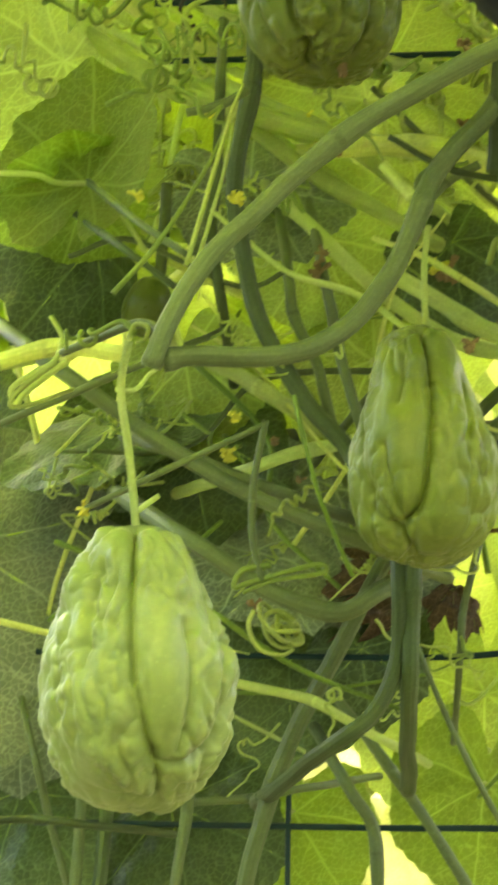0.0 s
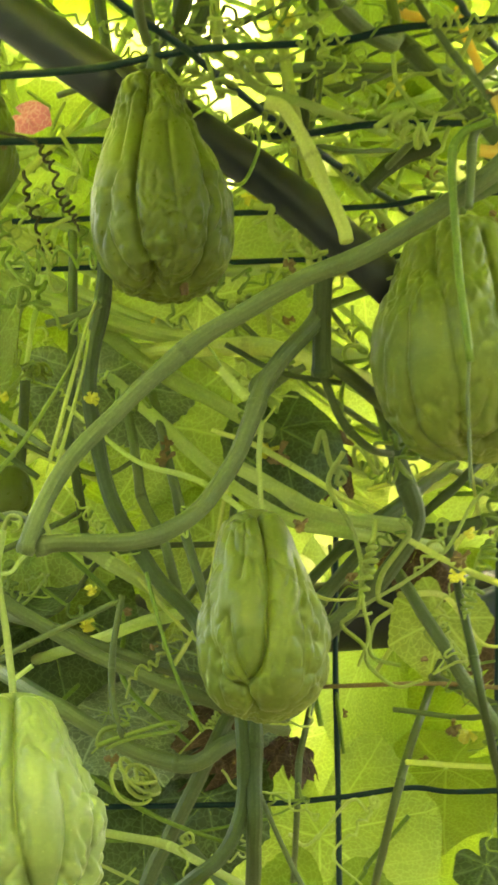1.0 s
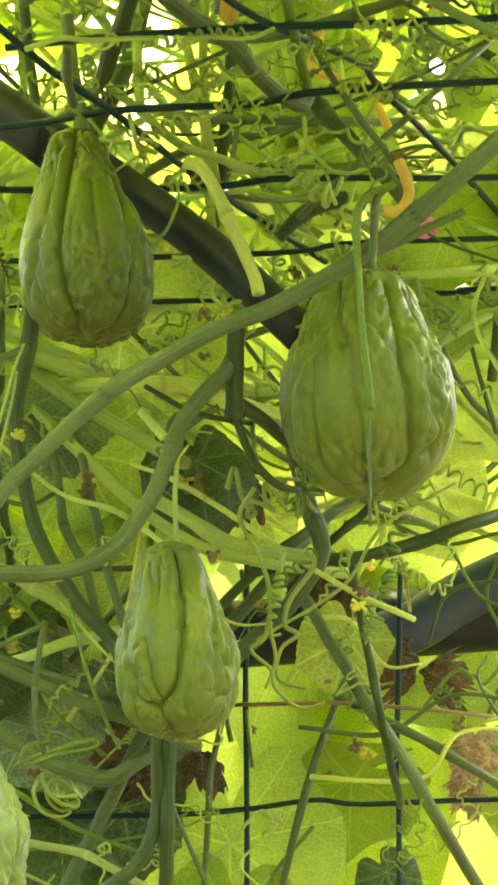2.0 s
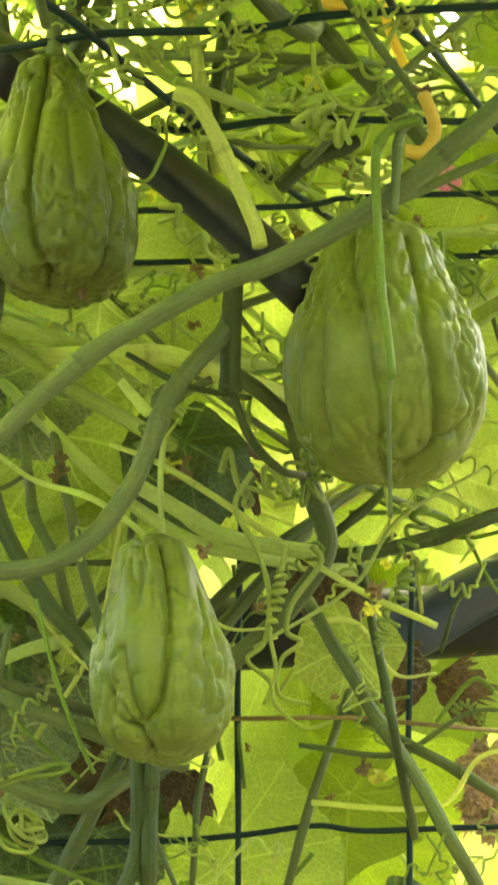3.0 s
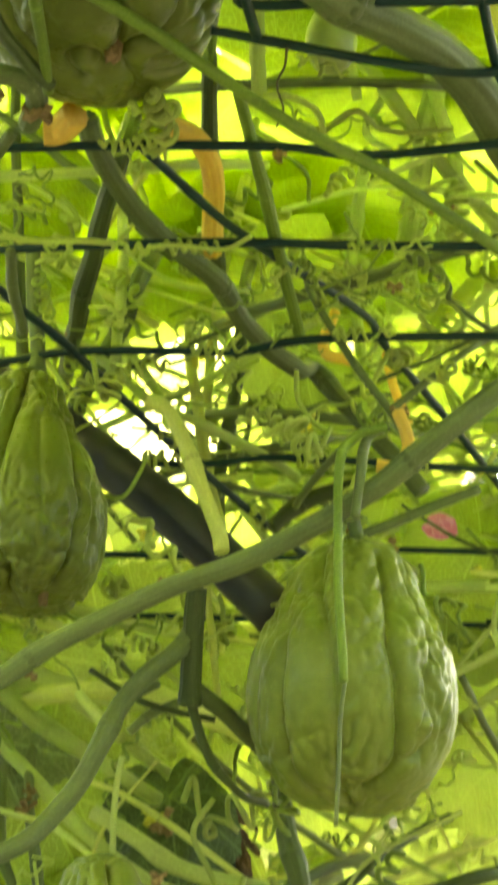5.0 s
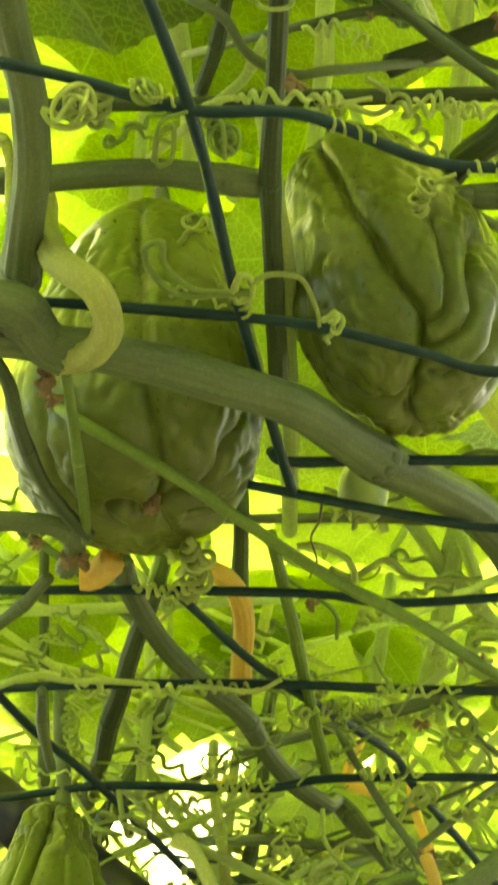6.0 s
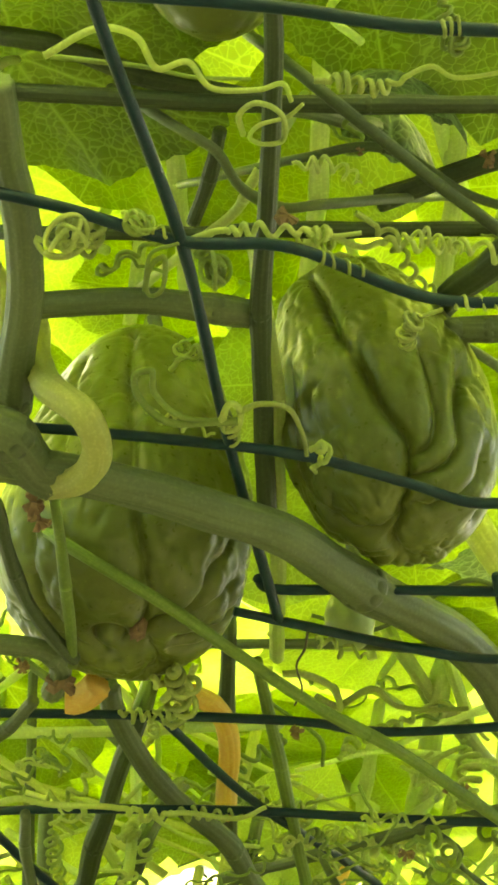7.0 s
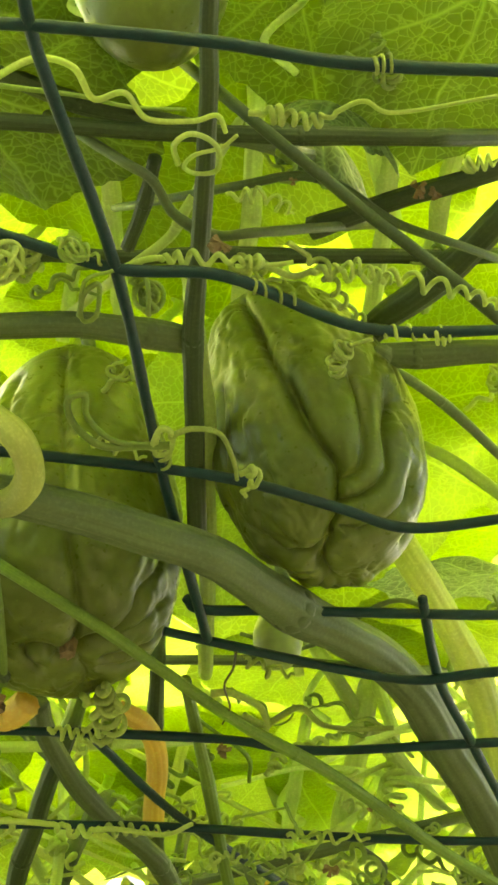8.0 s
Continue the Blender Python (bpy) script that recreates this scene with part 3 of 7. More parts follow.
def face_pose(p, normal, tip, scale=1.0):
    """A pose that turns +z to normal and +y as near to tip as it goes."""
    z = Vector(normal).normalized()
    y = Vector(tip)
    y = (y - z * y.dot(z)).normalized()
    x = y.cross(z)
    m = Matrix((x, y, z)).transposed().to_4x4()
    return Matrix.Translation(p) @ m @ Matrix.Diagonal((scale, scale, scale, 1))


def leaf_at(p, normal, tip, size, mat, seed, label, curl=0.25, petiole=0.0):
    ob = leaf_mesh(seed, size, mat, curl, petiole=petiole, veins=mat in (LEAF_DARK, LEAF_GREY, LEAF_DRY), ragged=1.0 if mat in (LEAF_DRY, LEAF_TAN) else 0.0)
    ob.matrix_basis = face_pose(p, normal, tip)
    return tagged(ob, label, "leaf", "vine leaves")


def wire(points, r, parent):
    path = spline(points, 8)
    v, f = tube(path, [r * (1 + 0.12 * noise.noise(p * 40)) for p in path], 10)
    return mesh_object("wire", v, f, WIRE, parent)


# ---- ground ----
gv, gf = [], []
for j in range(41):
    for i in range(41):
        x, y = (i - 20) ** 3 * 0.05, (j - 20) ** 3 * 0.05
        gv.append((x, y, 0.03 * noise.noise(Vector((x, y, 0)))))
for j in range(40):
    for i in range(40):
        gf.append((j * 41 + i, j * 41 + i + 1, (j + 1) * 41 + i + 1, (j + 1) * 41 + i))
tagged(mesh_object("ground", gv, gf, SOIL), "bare brown garden soil under the trellis", "ground", kind="structure")

# ---- trellis ----
mesh_sheet = tagged(new("wire_mesh"), "dark green coated wire mesh laid flat over the trellis", "wire mesh")
wire([(-0.0416, 0.5143, 2.0000), (-0.0028, 0.5157, 2.0000), (0.0604, 0.5234, 2.0000), (0.1034, 0.5323, 2.0000), (0.1589, 0.5364, 2.0000), (0.2017, 0.5354, 2.0000)], 0.0024, mesh_sheet)
wire([(-0.0519, 0.6023, 2.0000), (-0.0214, 0.6125, 2.0000), (0.0209, 0.6305, 2.0000), (0.0627, 0.6349, 2.0000), (0.1151, 0.6627, 2.0000), (0.1685, 0.6646, 2.0000), (0.2161, 0.6603, 2.0000)], 0.0024, mesh_sheet)
wire([(-0.0669, 0.7307, 2.0000), (-0.0323, 0.7344, 2.0000), (0.0340, 0.7455, 2.0000), (0.0704, 0.7547, 2.0000), (0.1088, 0.7715, 2.0000), (0.1382, 0.7848, 2.0000), (0.1772, 0.7794, 2.0000), (0.2282, 0.7649, 2.0000)], 0.0024, mesh_sheet)
wire([(0.0312, 0.8573, 2.0000), (0.0511, 0.8647, 2.0000), (0.1114, 0.8868, 2.0000), (0.1485, 0.8959, 2.0000), (0.1854, 0.8895, 2.0000), (0.2552, 0.8856, 2.0000)], 0.0024, mesh_sheet)
wire([(0.0008, 0.4711, 2.0000), (-0.0028, 0.5157, 2.0000), (0.0209, 0.6305, 2.0000), (0.0340, 0.7455, 2.0000), (0.0511, 0.8647, 2.0000)], 0.0024, mesh_sheet)
mesh_rear = tagged(new("wire_mesh"), "second sheet of dark wire mesh, wrapped in tendrils", "wire mesh")
wire([(0.0419, 0.8384, 2.0040), (0.0494, 0.8467, 2.0040), (0.0902, 0.8479, 2.0040), (0.1829, 0.8518, 2.0040), (0.2512, 0.8502, 2.0040)], 0.0024, mesh_rear)
wire([(-0.1053, 0.9389, 2.0040), (-0.0197, 0.9428, 2.0040), (0.0581, 0.9496, 2.0040), (0.1021, 0.9595, 2.0040), (0.1905, 0.9529, 2.0040), (0.2638, 0.9510, 2.0040)], 0.0024, mesh_rear)
wire([(-0.1164, 1.0267, 2.0040), (-0.0583, 1.0245, 2.0040), (0.0281, 1.0277, 2.0040), (0.1033, 1.0363, 2.0040), (0.1820, 1.0422, 2.0040), (0.2749, 1.0402, 2.0040)], 0.0024, mesh_rear)
wire([(0.1480, 0.8392, 2.0040), (0.1506, 0.8558, 2.0040), (0.1597, 0.9038, 2.0040), (0.1776, 0.9528, 2.0040), (0.1967, 1.0053, 2.0040)], 0.0024, mesh_rear)
wire([(-0.0088, 0.9417, 2.0040), (0.0019, 0.9633, 2.0040), (0.0339, 1.0191, 2.0040), (0.0945, 1.1391, 2.0300), (0.1093, 1.1785, 2.0300), (0.1611, 1.3020, 2.0300), (0.2317, 1.4866, 2.0300)], 0.0024, mesh_rear)
wire([(-0.2003, 1.1305, 2.0040), (-0.1233, 1.1359, 2.0040), (-0.0584, 1.1251, 2.0040), (0.0235, 1.1326, 2.0040), (0.0638, 1.1237, 2.0040), (0.1513, 1.1271, 2.0040), (0.2358, 1.1369, 2.0040)], 0.0024, mesh_rear)
wire([(-0.2154, 1.2112, 2.0000), (-0.0224, 1.2492, 2.0000), (0.0454, 1.2468, 2.0000), (0.1591, 1.2709, 2.0000), (0.2577, 1.2855, 2.0000)], 0.0024, mesh_rear)
wire([(-0.2008, 1.3233, 1.9900), (0.0341, 1.3586, 1.9900), (0.0941, 1.3524, 1.9900), (0.2705, 1.3788, 1.9900)], 0.0021, mesh_rear)
wire([(-0.2134, 1.3998, 1.9850), (0.1499, 1.4595, 1.9850), (0.1777, 1.4574, 1.9850), (0.2841, 1.4732, 1.9850)], 0.0021, mesh_rear)
wire([(-0.1568, 0.8834, 2.0020), (-0.1042, 1.0294, 2.0020), (-0.0846, 1.0764, 2.0020), (-0.0628, 1.1203, 2.0020), (-0.0196, 1.2253, 2.0020), (0.0244, 1.3196, 2.0020), (0.0727, 1.4168, 2.0020)], 0.0024, mesh_rear)
fence = tagged(new("wire_fence"), "upright dark wire fence mesh behind the fruits", "wire fence")
wire([(-0.0009, 1.5000, 1.8399), (-0.0129, 1.5000, 1.7108), (-0.0199, 1.5000, 1.6102), (-0.0351, 1.5000, 1.4157)], 0.0021, fence)
wire([(0.1108, 1.5000, 1.7845), (0.0924, 1.5000, 1.6281), (0.0919, 1.5000, 1.6064), (0.0735, 1.5000, 1.4072)], 0.0021, fence)
wire([(-0.1595, 1.5000, 1.5424), (-0.1623, 1.5000, 1.5039), (-0.1677, 1.5000, 1.3946)], 0.0017, fence)
wire([(-0.3208, 1.5000, 1.6286), (-0.0937, 1.5000, 1.6118), (-0.0211, 1.5000, 1.6104), (0.0303, 1.5000, 1.6128), (0.0639, 1.5000, 1.6070), (0.1410, 1.5000, 1.6035), (0.2748, 1.5000, 1.5957)], 0.0021, fence)
wire([(-0.3243, 1.5000, 1.5198), (-0.1012, 1.5000, 1.5058), (-0.0300, 1.5000, 1.5021), (0.1287, 1.5000, 1.4913), (0.2597, 1.5000, 1.4807)], 0.0021, fence)


def pipe(points, r, mat, label, name="black_pipe"):
    path = spline(points, 6)
    v, f = tube([p - path[0] for p in path], [r * (1 + 0.02 * noise.noise(p * 20)) for p in path], 28)
    ob = mesh_object(name, v, f, mat)
    ob.location = path[0]
    return tagged(ob, label, "pipe", "trellis pipes")


slope_pipe = pipe([(-0.2709, 1.2200, 2.1744), (-0.1693, 1.2100, 2.0763), (-0.0975, 1.2000, 2.0141), (-0.0145, 1.1900, 1.9365), (0.0483, 1.1800, 1.8609)], 0.0132, PIPE, "black plastic trellis pipe running back under the mesh", "black_pipe")
sleeve_path = [p - slope_pipe.location for p in spline([(-0.2709, 1.2200, 2.1744), (-0.2200, 1.2150, 2.1245), (-0.1693, 1.2100, 2.0763), (-0.1079, 1.2045, 2.0189)], 6)]
sleeve_v, sleeve_f = tube(sleeve_path, [0.0166] * len(sleeve_path), 28)
mesh_object("sleeve", sleeve_v, sleeve_f, PIPE, slope_pipe, "wider black sleeve over the pipe")
pipe([(-0.4302, 1.9500, 1.8497), (-0.2814, 1.9500, 1.8416), (-0.0833, 1.9500, 1.8349), (0.1146, 1.9500, 1.8308), (0.2046, 1.9500, 1.8294), (0.4110, 1.9500, 1.8246)], 0.0322, PIPE, "black horizontal trellis pipe behind the hanging fruits", "black_pipe")
pipe([(0.0810, 1.9000, 1.8014), (0.1402, 1.9000, 1.8166), (0.2020, 1.9000, 1.8466), (0.3628, 1.9000, 1.9022)], 0.0240, SHEET, "blue-black plastic pipe crossing the rear rail", "blue_black_pipe")
chayote((-0.0857, 1.1300, 1.9258), 0.1455, 0.0820, (-0.0347, -0.0007, 0.9994), 0, 11, FRUIT_DEEP, "large wrinkled green chayote hanging below the wire mesh", stalk=([(-0.0874, 1.1300, 2.0744), (-0.0861, 1.1300, 2.0394), (-0.0832, 1.1300, 2.0150), (-0.0828, 1.1300, 1.9928)], 0.0041), shape=DEEP_SHAPE, creases=DEEP_CREASES, warts=0.62, tall=0.6)
chayote((0.0824, 1.1600, 1.8213), 0.1490, 0.1087, (0.0349, 0.0007, 0.9994), 0, 12, FRUIT, "very large furrowed green chayote behind a thick stem", shape=BIG_SHAPE, creases=BIG_CREASES, warts=0.62, scar=False)
chayote((-0.0491, 1.1800, 1.6770), 0.1255, 0.0765, (0.0000, 0.0000, 1.0000), 0, 13, FRUIT, "slim light green chayote hanging on a thin stalk", stalk=([(-0.0394, 1.1800, 1.7898), (-0.0424, 1.1800, 1.7709), (-0.0435, 1.1800, 1.7521), (-0.0435, 1.1800, 1.7318)], 0.0016, STEM_LIGHT), shape=SLIM_SHAPE, creases=SLIM_CREASES, warts=0.55, scar=False)
chayote((-0.1773, 1.0800, 1.5600), 0.1340, 0.0908, (0.0346, 0.0047, 0.9994), 0, 14, FRUIT_PALE, "pale warty green chayote with deep furrows", stalk=([(-0.1778, 1.0800, 1.7122), (-0.1821, 1.0800, 1.6894), (-0.1792, 1.0800, 1.6595), (-0.1773, 1.0800, 1.6328), (-0.1767, 1.0800, 1.6170)], 0.0019, STEM_LIGHT), shape=PALE_SHAPE, creases=PALE_CREASES, warts=0.85, tall=0.55, deep=0.0095, scar=False)
chayote((-0.0192, 0.8639, 2.0837), 0.1920, 0.1219, (0.0523, 0.0020, 0.9986), 0, 15, FRUIT_DEEP, "large dark green chayote resting on the wire mesh", neck=1.12, belly=0.78, creases=LEFT_CREASES, warts=0.32)
chayote((0.0976, 0.8102, 2.0842), 0.1683, 0.0962, (-0.2424, -0.0090, 0.9701), 0, 16, FRUIT_DEEP, "plump green chayote lying on the wire mesh", neck=1.3, belly=0.9, creases=RIGHT_CREASES, warts=0.40, deep=0.0105, scar=False)
chayote((-0.2167, 1.3600, 1.8118), 0.0379, 0.0311, (0.1731, 0.0237, 0.9846), 0, 17, FRUIT_DEEP, "small unripe dark green chayote among stems", scar=False, warts=0.2, deep=0.001, neck=1.3, detail=0.4)
chayote((-0.2166, 1.3200, 2.0431), 0.0878, 0.0478, (0.1400, 0.0093, 0.9901), 40, 18, FRUIT, "green chayote hanging beside the black pipe", scar=False, warts=0.5, detail=0.5)
chayote((0.0343, 0.5724, 2.1385), 0.1600, 0.0640, (0.0000, 0.0000, 1.0000), 30, 19, FRUIT_DEEP, "smooth green chayote above the wire mesh", warts=0.15, deep=0.001, scar=False, neck=1.2, detail=0.6)
chayote((0.0838, 0.9400, 2.0600), 0.0396, 0.0237, (0.0000, 0.0000, 1.0000), 0, 20, FRUIT_PALE, "small pale chayote fruitlet below a thick vine", warts=0.1, deep=0.0008, scar=False, neck=1.3, detail=0.4)
stem([(-0.1644, 1.0620, 1.6943), (-0.1612, 1.0600, 1.7021), (-0.1553, 1.0620, 1.7164), (-0.1438, 1.0680, 1.7375), (-0.1268, 1.0750, 1.7589), (-0.1029, 1.0830, 1.7818), (-0.0698, 1.0880, 1.8101), (-0.0372, 1.0870, 1.8264), (-0.0076, 1.0850, 1.8393), (0.0219, 1.0800, 1.8472), (0.0514, 1.0750, 1.8584), (0.0812, 1.0700, 1.8730), (0.1107, 1.0600, 1.8888), (0.1348, 1.0500, 1.9042), (0.1684, 1.0500, 1.9311)], 0.00420, 0.00560, STEM, "thick ribbed green main vine crossing in front", (0.03, 0.42, 0.87))
stem([(-0.1597, 1.0660, 1.6977), (-0.1487, 1.0660, 1.6995), (-0.1258, 1.0700, 1.6983), (-0.1060, 1.0800, 1.7000), (-0.0898, 1.0900, 1.7063), (-0.0723, 1.1000, 1.7210), (-0.0546, 1.1100, 1.7466), (-0.0417, 1.1150, 1.7746), (-0.0345, 1.1200, 1.7931), (-0.0224, 1.1200, 1.8082), (-0.0042, 1.1300, 1.8288), (0.0032, 1.1300, 1.8408)], 0.00450, 0.00480, STEM, "curved ribbed green vine stem beside the thick vine", (0.04, 0.66))
stem([(-0.0595, 1.1500, 1.8141), (-0.0533, 1.1500, 1.8057), (-0.0454, 1.1500, 1.7957)], 0.00240, 0.00300, STEM_LIGHT, "pale side shoot at a swollen joint", ())
stem([(-0.0424, 1.1520, 1.7977), (-0.0411, 1.1550, 1.8064), (-0.0343, 1.1600, 1.8137), (-0.0196, 1.1700, 1.8254)], 0.00240, 0.00200, STEM, "short side shoot above a swollen joint", ())
stem([(-0.1375, 1.3587, 2.0395), (-0.1316, 1.2857, 1.9832), (-0.1301, 1.2400, 1.9287), (-0.1326, 1.2400, 1.9055), (-0.1448, 1.2400, 1.8506), (-0.1441, 1.2400, 1.8117), (-0.1379, 1.2400, 1.7729), (-0.1296, 1.2400, 1.7501), (-0.1127, 1.2400, 1.7177), (-0.0929, 1.2400, 1.6916), (-0.0848, 1.2400, 1.6727), (-0.0749, 1.2888, 1.6508), (-0.0711, 1.3668, 1.6443)], 0.00473, 0.00449, STEM_DARK, "dark green vine stem hanging behind the fruits", (0.27,))
stem([(-0.1718, 1.4198, 2.0222), (-0.1637, 1.3461, 1.9679), (-0.1602, 1.3000, 1.9147), (-0.1633, 1.3000, 1.8734), (-0.1681, 1.3000, 1.8329), (-0.1644, 1.3000, 1.7989), (-0.1672, 1.3474, 1.7785), (-0.1751, 1.4233, 1.7767)], 0.00307, 0.00301, STEM_DARK, "thin dark vine stem behind others", (0.6,))
stem([(-0.0754, 1.3879, 1.7117), (-0.0712, 1.3092, 1.6733), (-0.0692, 1.2600, 1.6299), (-0.0704, 1.2600, 1.5908), (-0.0770, 1.2600, 1.5674), (-0.0883, 1.2600, 1.5502), (-0.1052, 1.2600, 1.5387), (-0.1387, 1.3096, 1.5237), (-0.1668, 1.3889, 1.5171)], 0.00431, 0.00425, STEM_DARK, "dull green bent vine stem under a fruit", (0.97,))
stem([(-0.2614, 1.1700, 1.7324), (-0.2318, 1.1700, 1.7376), (-0.1953, 1.1700, 1.7310)], 0.00399, 0.00397, STEM_YELLOW, "pale yellow-green vine stem", (0.45,))
stem([(-0.2818, 1.1800, 1.7320), (-0.2638, 1.1800, 1.7336), (-0.2459, 1.1800, 1.7353)], 0.00296, 0.00294, STEM_LIGHT, "pale vine stem of the chayote vine", (0.48,))
stem([(-0.3287, 1.4027, 1.8293), (-0.2931, 1.3272, 1.7926), (-0.2559, 1.2800, 1.7573), (-0.2087, 1.2800, 1.7182), (-0.1532, 1.2800, 1.6792), (-0.0926, 1.2800, 1.6486), (-0.0654, 1.3290, 1.6419), (-0.0494, 1.4075, 1.6450)], 0.00410, 0.00396, STEM, "green vine stem slanting behind the fruits", (0.51,))
stem([(-0.2569, 1.4463, 1.7191), (-0.2245, 1.3686, 1.6899), (-0.1886, 1.3200, 1.6603), (-0.1448, 1.3200, 1.6286), (-0.1074, 1.3200, 1.6152), (-0.0848, 1.3200, 1.6250), (-0.0563, 1.3693, 1.6467), (-0.0390, 1.4481, 1.6691)], 0.00505, 0.00497, STEM, "green vine stem bending behind a fruit", (0.54,))
stem([(-0.0813, 1.4881, 1.6897), (-0.0875, 1.4093, 1.6565), (-0.1013, 1.3600, 1.6191), (-0.1331, 1.3600, 1.5657), (-0.1543, 1.3600, 1.5221), (-0.1763, 1.3600, 1.4541), (-0.1941, 1.4095, 1.4218), (-0.2130, 1.4887, 1.3996)], 0.00466, 0.00456, STEM, "long green vine stem slanting down", (0.57,))
stem([(-0.2465, 1.4578, 1.6109), (-0.2113, 1.3792, 1.5951), (-0.1704, 1.3300, 1.5805), (-0.1515, 1.3300, 1.5757), (-0.1264, 1.3300, 1.5686), (-0.1095, 1.3300, 1.5583), (-0.0842, 1.3795, 1.5452), (-0.0701, 1.4588, 1.5404)], 0.00274, 0.00271, STEM_LIGHT, "slender pale green stem", (0.6,))
stem([(-0.1437, 1.5290, 1.6118), (-0.1235, 1.4496, 1.5836), (-0.1001, 1.4000, 1.5500), (-0.0743, 1.4000, 1.5112), (-0.0449, 1.4000, 1.4587), (-0.0297, 1.4500, 1.4293), (-0.0205, 1.5299, 1.4094)], 0.00308, 0.00302, STEM, "green stem slanting down to the fence", (0.42,))
stem([(-0.2252, 1.2000, 1.6585), (-0.1803, 1.2000, 1.6769), (-0.1296, 1.2000, 1.6966)], 0.00161, 0.00161, STEM, "thin cut side shoot", (0.45,))
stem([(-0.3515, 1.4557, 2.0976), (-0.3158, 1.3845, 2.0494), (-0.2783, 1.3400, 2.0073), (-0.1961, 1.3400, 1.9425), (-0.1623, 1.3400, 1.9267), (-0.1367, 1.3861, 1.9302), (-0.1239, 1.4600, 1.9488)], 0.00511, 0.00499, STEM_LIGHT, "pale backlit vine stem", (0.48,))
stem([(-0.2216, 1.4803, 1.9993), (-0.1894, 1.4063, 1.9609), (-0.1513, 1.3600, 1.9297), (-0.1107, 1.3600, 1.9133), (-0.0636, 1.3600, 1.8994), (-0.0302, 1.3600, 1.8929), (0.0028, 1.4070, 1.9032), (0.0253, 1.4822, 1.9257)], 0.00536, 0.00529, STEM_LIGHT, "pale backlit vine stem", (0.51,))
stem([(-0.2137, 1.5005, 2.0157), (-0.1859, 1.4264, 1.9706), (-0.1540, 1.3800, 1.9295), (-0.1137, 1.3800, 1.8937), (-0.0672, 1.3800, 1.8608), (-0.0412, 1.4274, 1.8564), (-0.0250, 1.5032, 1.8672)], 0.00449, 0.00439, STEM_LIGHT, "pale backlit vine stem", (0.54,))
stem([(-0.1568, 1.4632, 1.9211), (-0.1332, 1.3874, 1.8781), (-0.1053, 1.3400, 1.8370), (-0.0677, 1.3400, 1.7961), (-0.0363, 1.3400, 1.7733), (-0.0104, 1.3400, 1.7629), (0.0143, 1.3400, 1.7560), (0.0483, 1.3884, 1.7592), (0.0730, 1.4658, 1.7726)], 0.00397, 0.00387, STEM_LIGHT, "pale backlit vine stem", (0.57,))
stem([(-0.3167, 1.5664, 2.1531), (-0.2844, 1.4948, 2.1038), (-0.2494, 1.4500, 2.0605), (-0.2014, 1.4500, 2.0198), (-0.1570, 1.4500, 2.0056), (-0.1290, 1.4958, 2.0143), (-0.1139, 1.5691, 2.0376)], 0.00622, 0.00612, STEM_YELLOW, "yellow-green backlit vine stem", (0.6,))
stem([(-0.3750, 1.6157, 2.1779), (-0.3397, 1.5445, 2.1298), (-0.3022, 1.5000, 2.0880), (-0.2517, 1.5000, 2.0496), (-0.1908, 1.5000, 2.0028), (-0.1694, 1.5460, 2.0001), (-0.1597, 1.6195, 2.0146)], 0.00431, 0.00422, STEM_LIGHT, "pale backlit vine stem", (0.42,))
stem([(-0.2362, 1.2830, 1.8663), (-0.2186, 1.2500, 1.8441), (-0.1978, 1.2200, 1.8193), (-0.1677, 1.2000, 1.7915)], 0.00221, 0.00203, STEM, "leaf stalk of a large leaf", (0.45,))
stem([(-0.2500, 1.3000, 1.8561), (-0.2306, 1.2600, 1.8319), (-0.2044, 1.2200, 1.8039), (-0.1775, 1.2200, 1.7803)], 0.00212, 0.00195, STEM_DARK, "leaf stalk of a large leaf", (0.48,))
stem([(-0.3656, 1.3627, 1.7269), (-0.3235, 1.2872, 1.7165), (-0.2790, 1.2400, 1.7165), (-0.2444, 1.2400, 1.7288), (-0.2037, 1.2400, 1.7431), (-0.1792, 1.2875, 1.7676), (-0.1693, 1.3636, 1.7966)], 0.00195, 0.00195, STEM, "slender green stem of the chayote vine", (0.51,))
stem([(-0.1651, 1.2000, 1.8701), (-0.1467, 1.2000, 1.8732), (-0.1312, 1.2000, 1.8798)], 0.00238, 0.00238, STEM, "green side shoot of the chayote vine", (0.54,))
stem([(-0.2477, 1.4642, 1.8349), (-0.2151, 1.3878, 1.8013), (-0.1781, 1.3400, 1.7704), (-0.1586, 1.3400, 1.7587), (-0.1361, 1.3400, 1.7419), (-0.1135, 1.3882, 1.7329), (-0.1022, 1.4654, 1.7371)], 0.00426, 0.00422, STEM_LIGHT, "pale vine stem of the chayote vine", (0.57,))
stem([(-0.2272, 1.5060, 1.7276), (-0.1936, 1.4285, 1.7171), (-0.1539, 1.3800, 1.7158), (-0.1351, 1.3800, 1.7210), (-0.1114, 1.3800, 1.7245), (-0.0811, 1.4286, 1.7407), (-0.0633, 1.5063, 1.7621)], 0.00371, 0.00370, STEM_LIGHT, "pale vine stem of the chayote vine", (0.6,))
stem([(-0.1493, 1.4836, 1.9185), (-0.1391, 1.4076, 1.8703), (-0.1311, 1.3600, 1.8208), (-0.1293, 1.3600, 1.7997), (-0.1172, 1.3600, 1.7711), (-0.1131, 1.3600, 1.7502), (-0.1109, 1.4083, 1.7280), (-0.1133, 1.4856, 1.7228)], 0.00315, 0.00310, STEM, "leaf stalk behind the curved vine", (0.42,))
